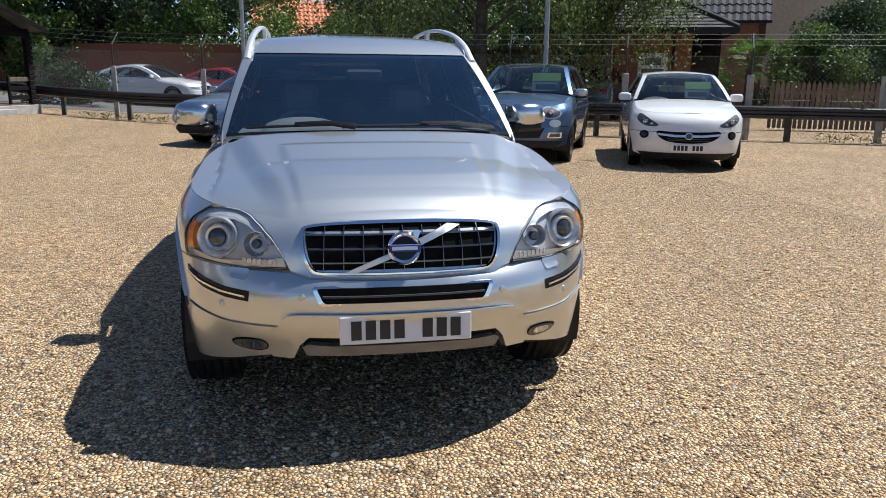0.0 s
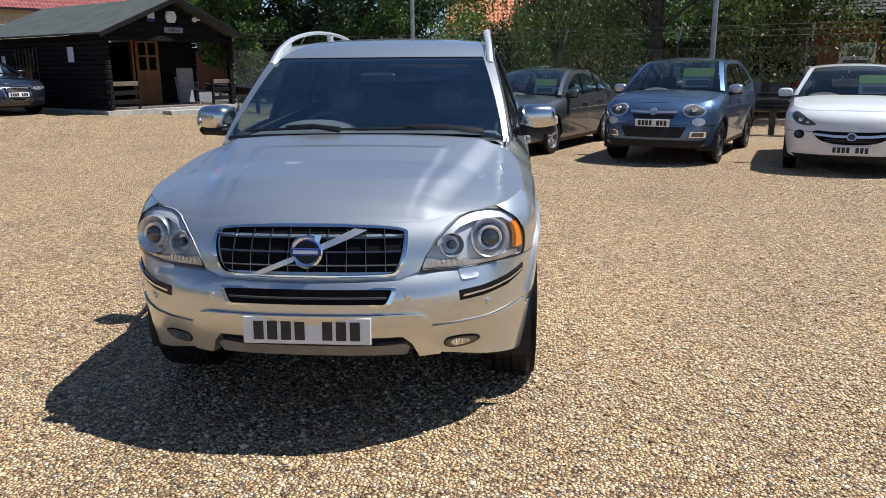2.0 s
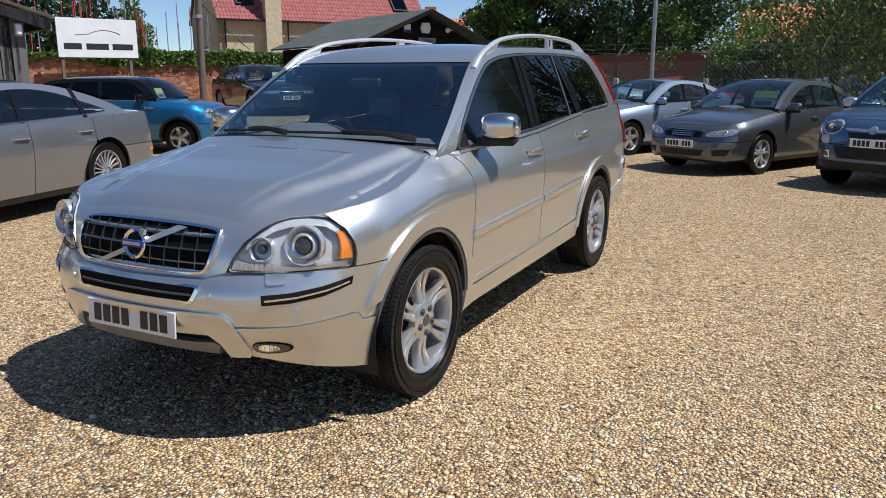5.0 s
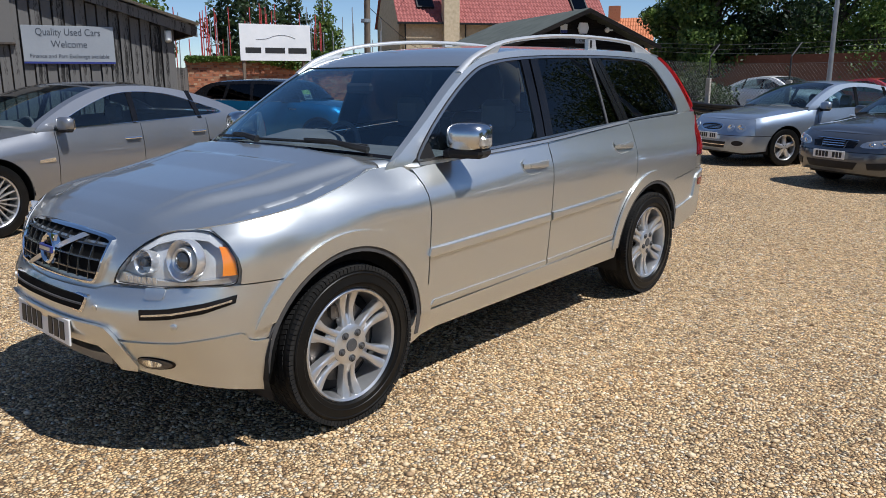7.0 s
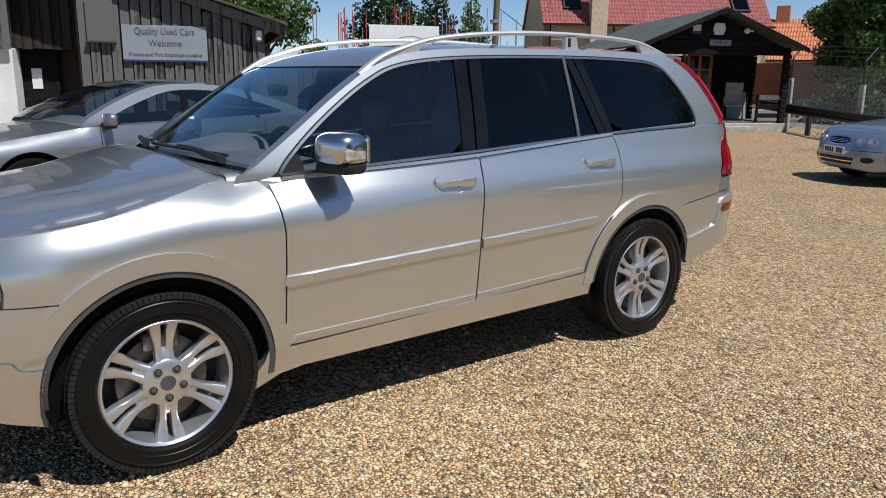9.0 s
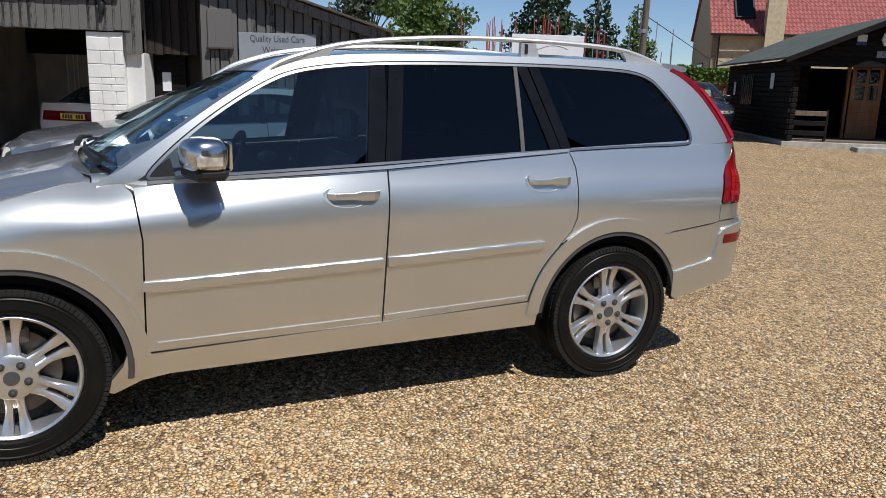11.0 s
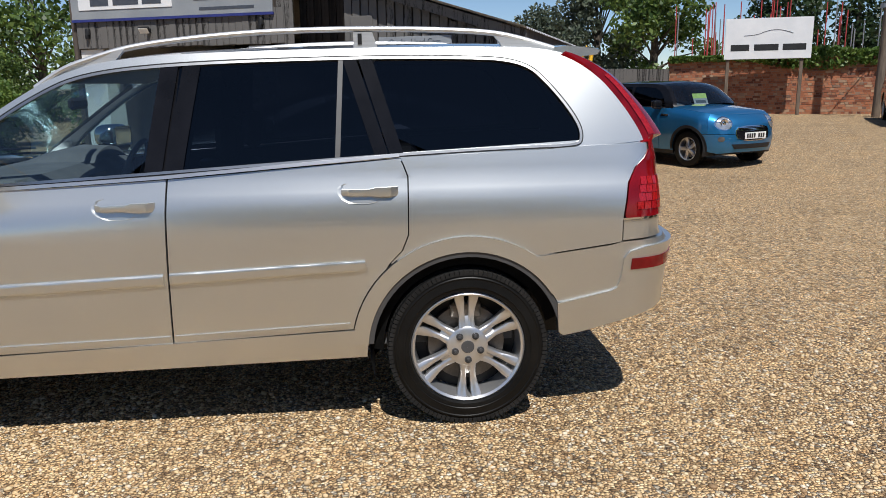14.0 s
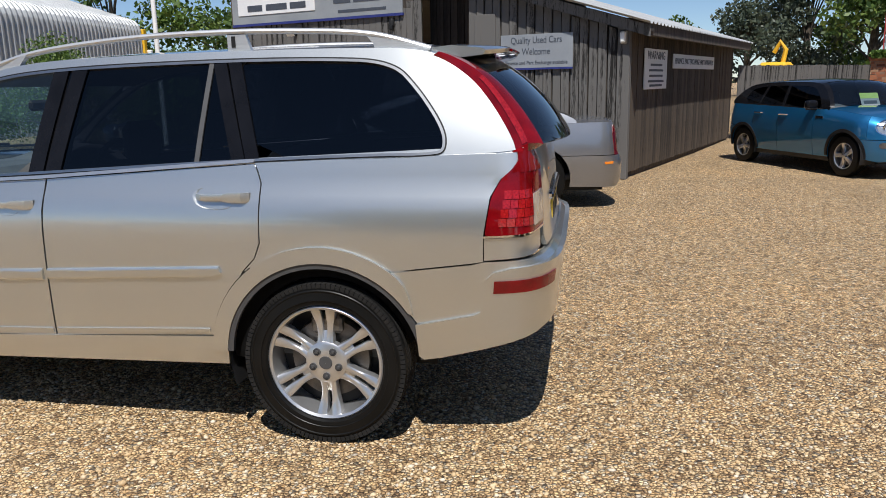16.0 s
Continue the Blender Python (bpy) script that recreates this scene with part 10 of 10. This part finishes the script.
    patchy = (np.sin(s * 1.7) + np.sin(s * 0.63 + 2)) > 0.2
    base = base[patchy]
    base[:, 2] += rng.uniform(0.0, 0.16, len(base))
    tagged(leaf_mesh("weeds", base, 0.14, M_GRASS, None, rng=rng, aspect=0.18), "dry weeds and grass along the fence foot", "weeds", kind="stuff")


planting()


def pebbles():
    """Loose stones over the gravel where the camera passes nearest."""
    rng = np.random.default_rng(7)
    bm = bmesh.new()
    bmesh.ops.create_icosphere(bm, subdivisions=1, radius=1)
    base = np.array([v.co[:] for v in bm.verts])
    tri = np.array([[v.index for v in f.verts] for f in bm.faces])
    bm.free()
    n = 100000
    x = np.concatenate([rng.uniform(-4, 7, n // 2), rng.uniform(0.2, 5.5, n // 2)])
    y = np.concatenate([rng.uniform(-5.5, 0, n // 2), rng.uniform(-2, 7, n // 2)])
    n = len(x)
    s = rng.gamma(6, 1 / 6, n) * 0.0060
    sc = np.stack([s * rng.uniform(0.8, 1.5, n), s * rng.uniform(0.8, 1.3, n), s * rng.uniform(0.45, 0.8, n)], 1)
    a = rng.uniform(0, 2 * math.pi, n)
    jit = base[None] * rng.uniform(0.75, 1.2, (n, len(base), 1)) * sc[:, None]
    c, q = np.cos(a)[:, None], np.sin(a)[:, None]
    v = np.stack([jit[..., 0] * c - jit[..., 1] * q + x[:, None], jit[..., 0] * q + jit[..., 1] * c + y[:, None], jit[..., 2] + (s * 0.3)[:, None]], 2).reshape(-1, 3)
    f = (tri[None] + (np.arange(n) * len(base))[:, None, None]).reshape(-1, 3)
    me = bpy.data.meshes.new("loose_gravel")
    me.vertices.add(len(v))
    me.vertices.foreach_set("co", v.astype(np.float32).ravel())
    me.loops.add(f.size)
    me.loops.foreach_set("vertex_index", f.ravel().astype(np.int32))
    me.polygons.add(len(f))
    me.polygons.foreach_set("loop_start", np.arange(0, f.size, 3, dtype=np.int32))
    me.update()
    me.materials.append(M_STONE)
    tagged(new("loose_gravel", me), "loose honey-coloured stones over the yard", "gravel", kind="stuff")


pebbles()
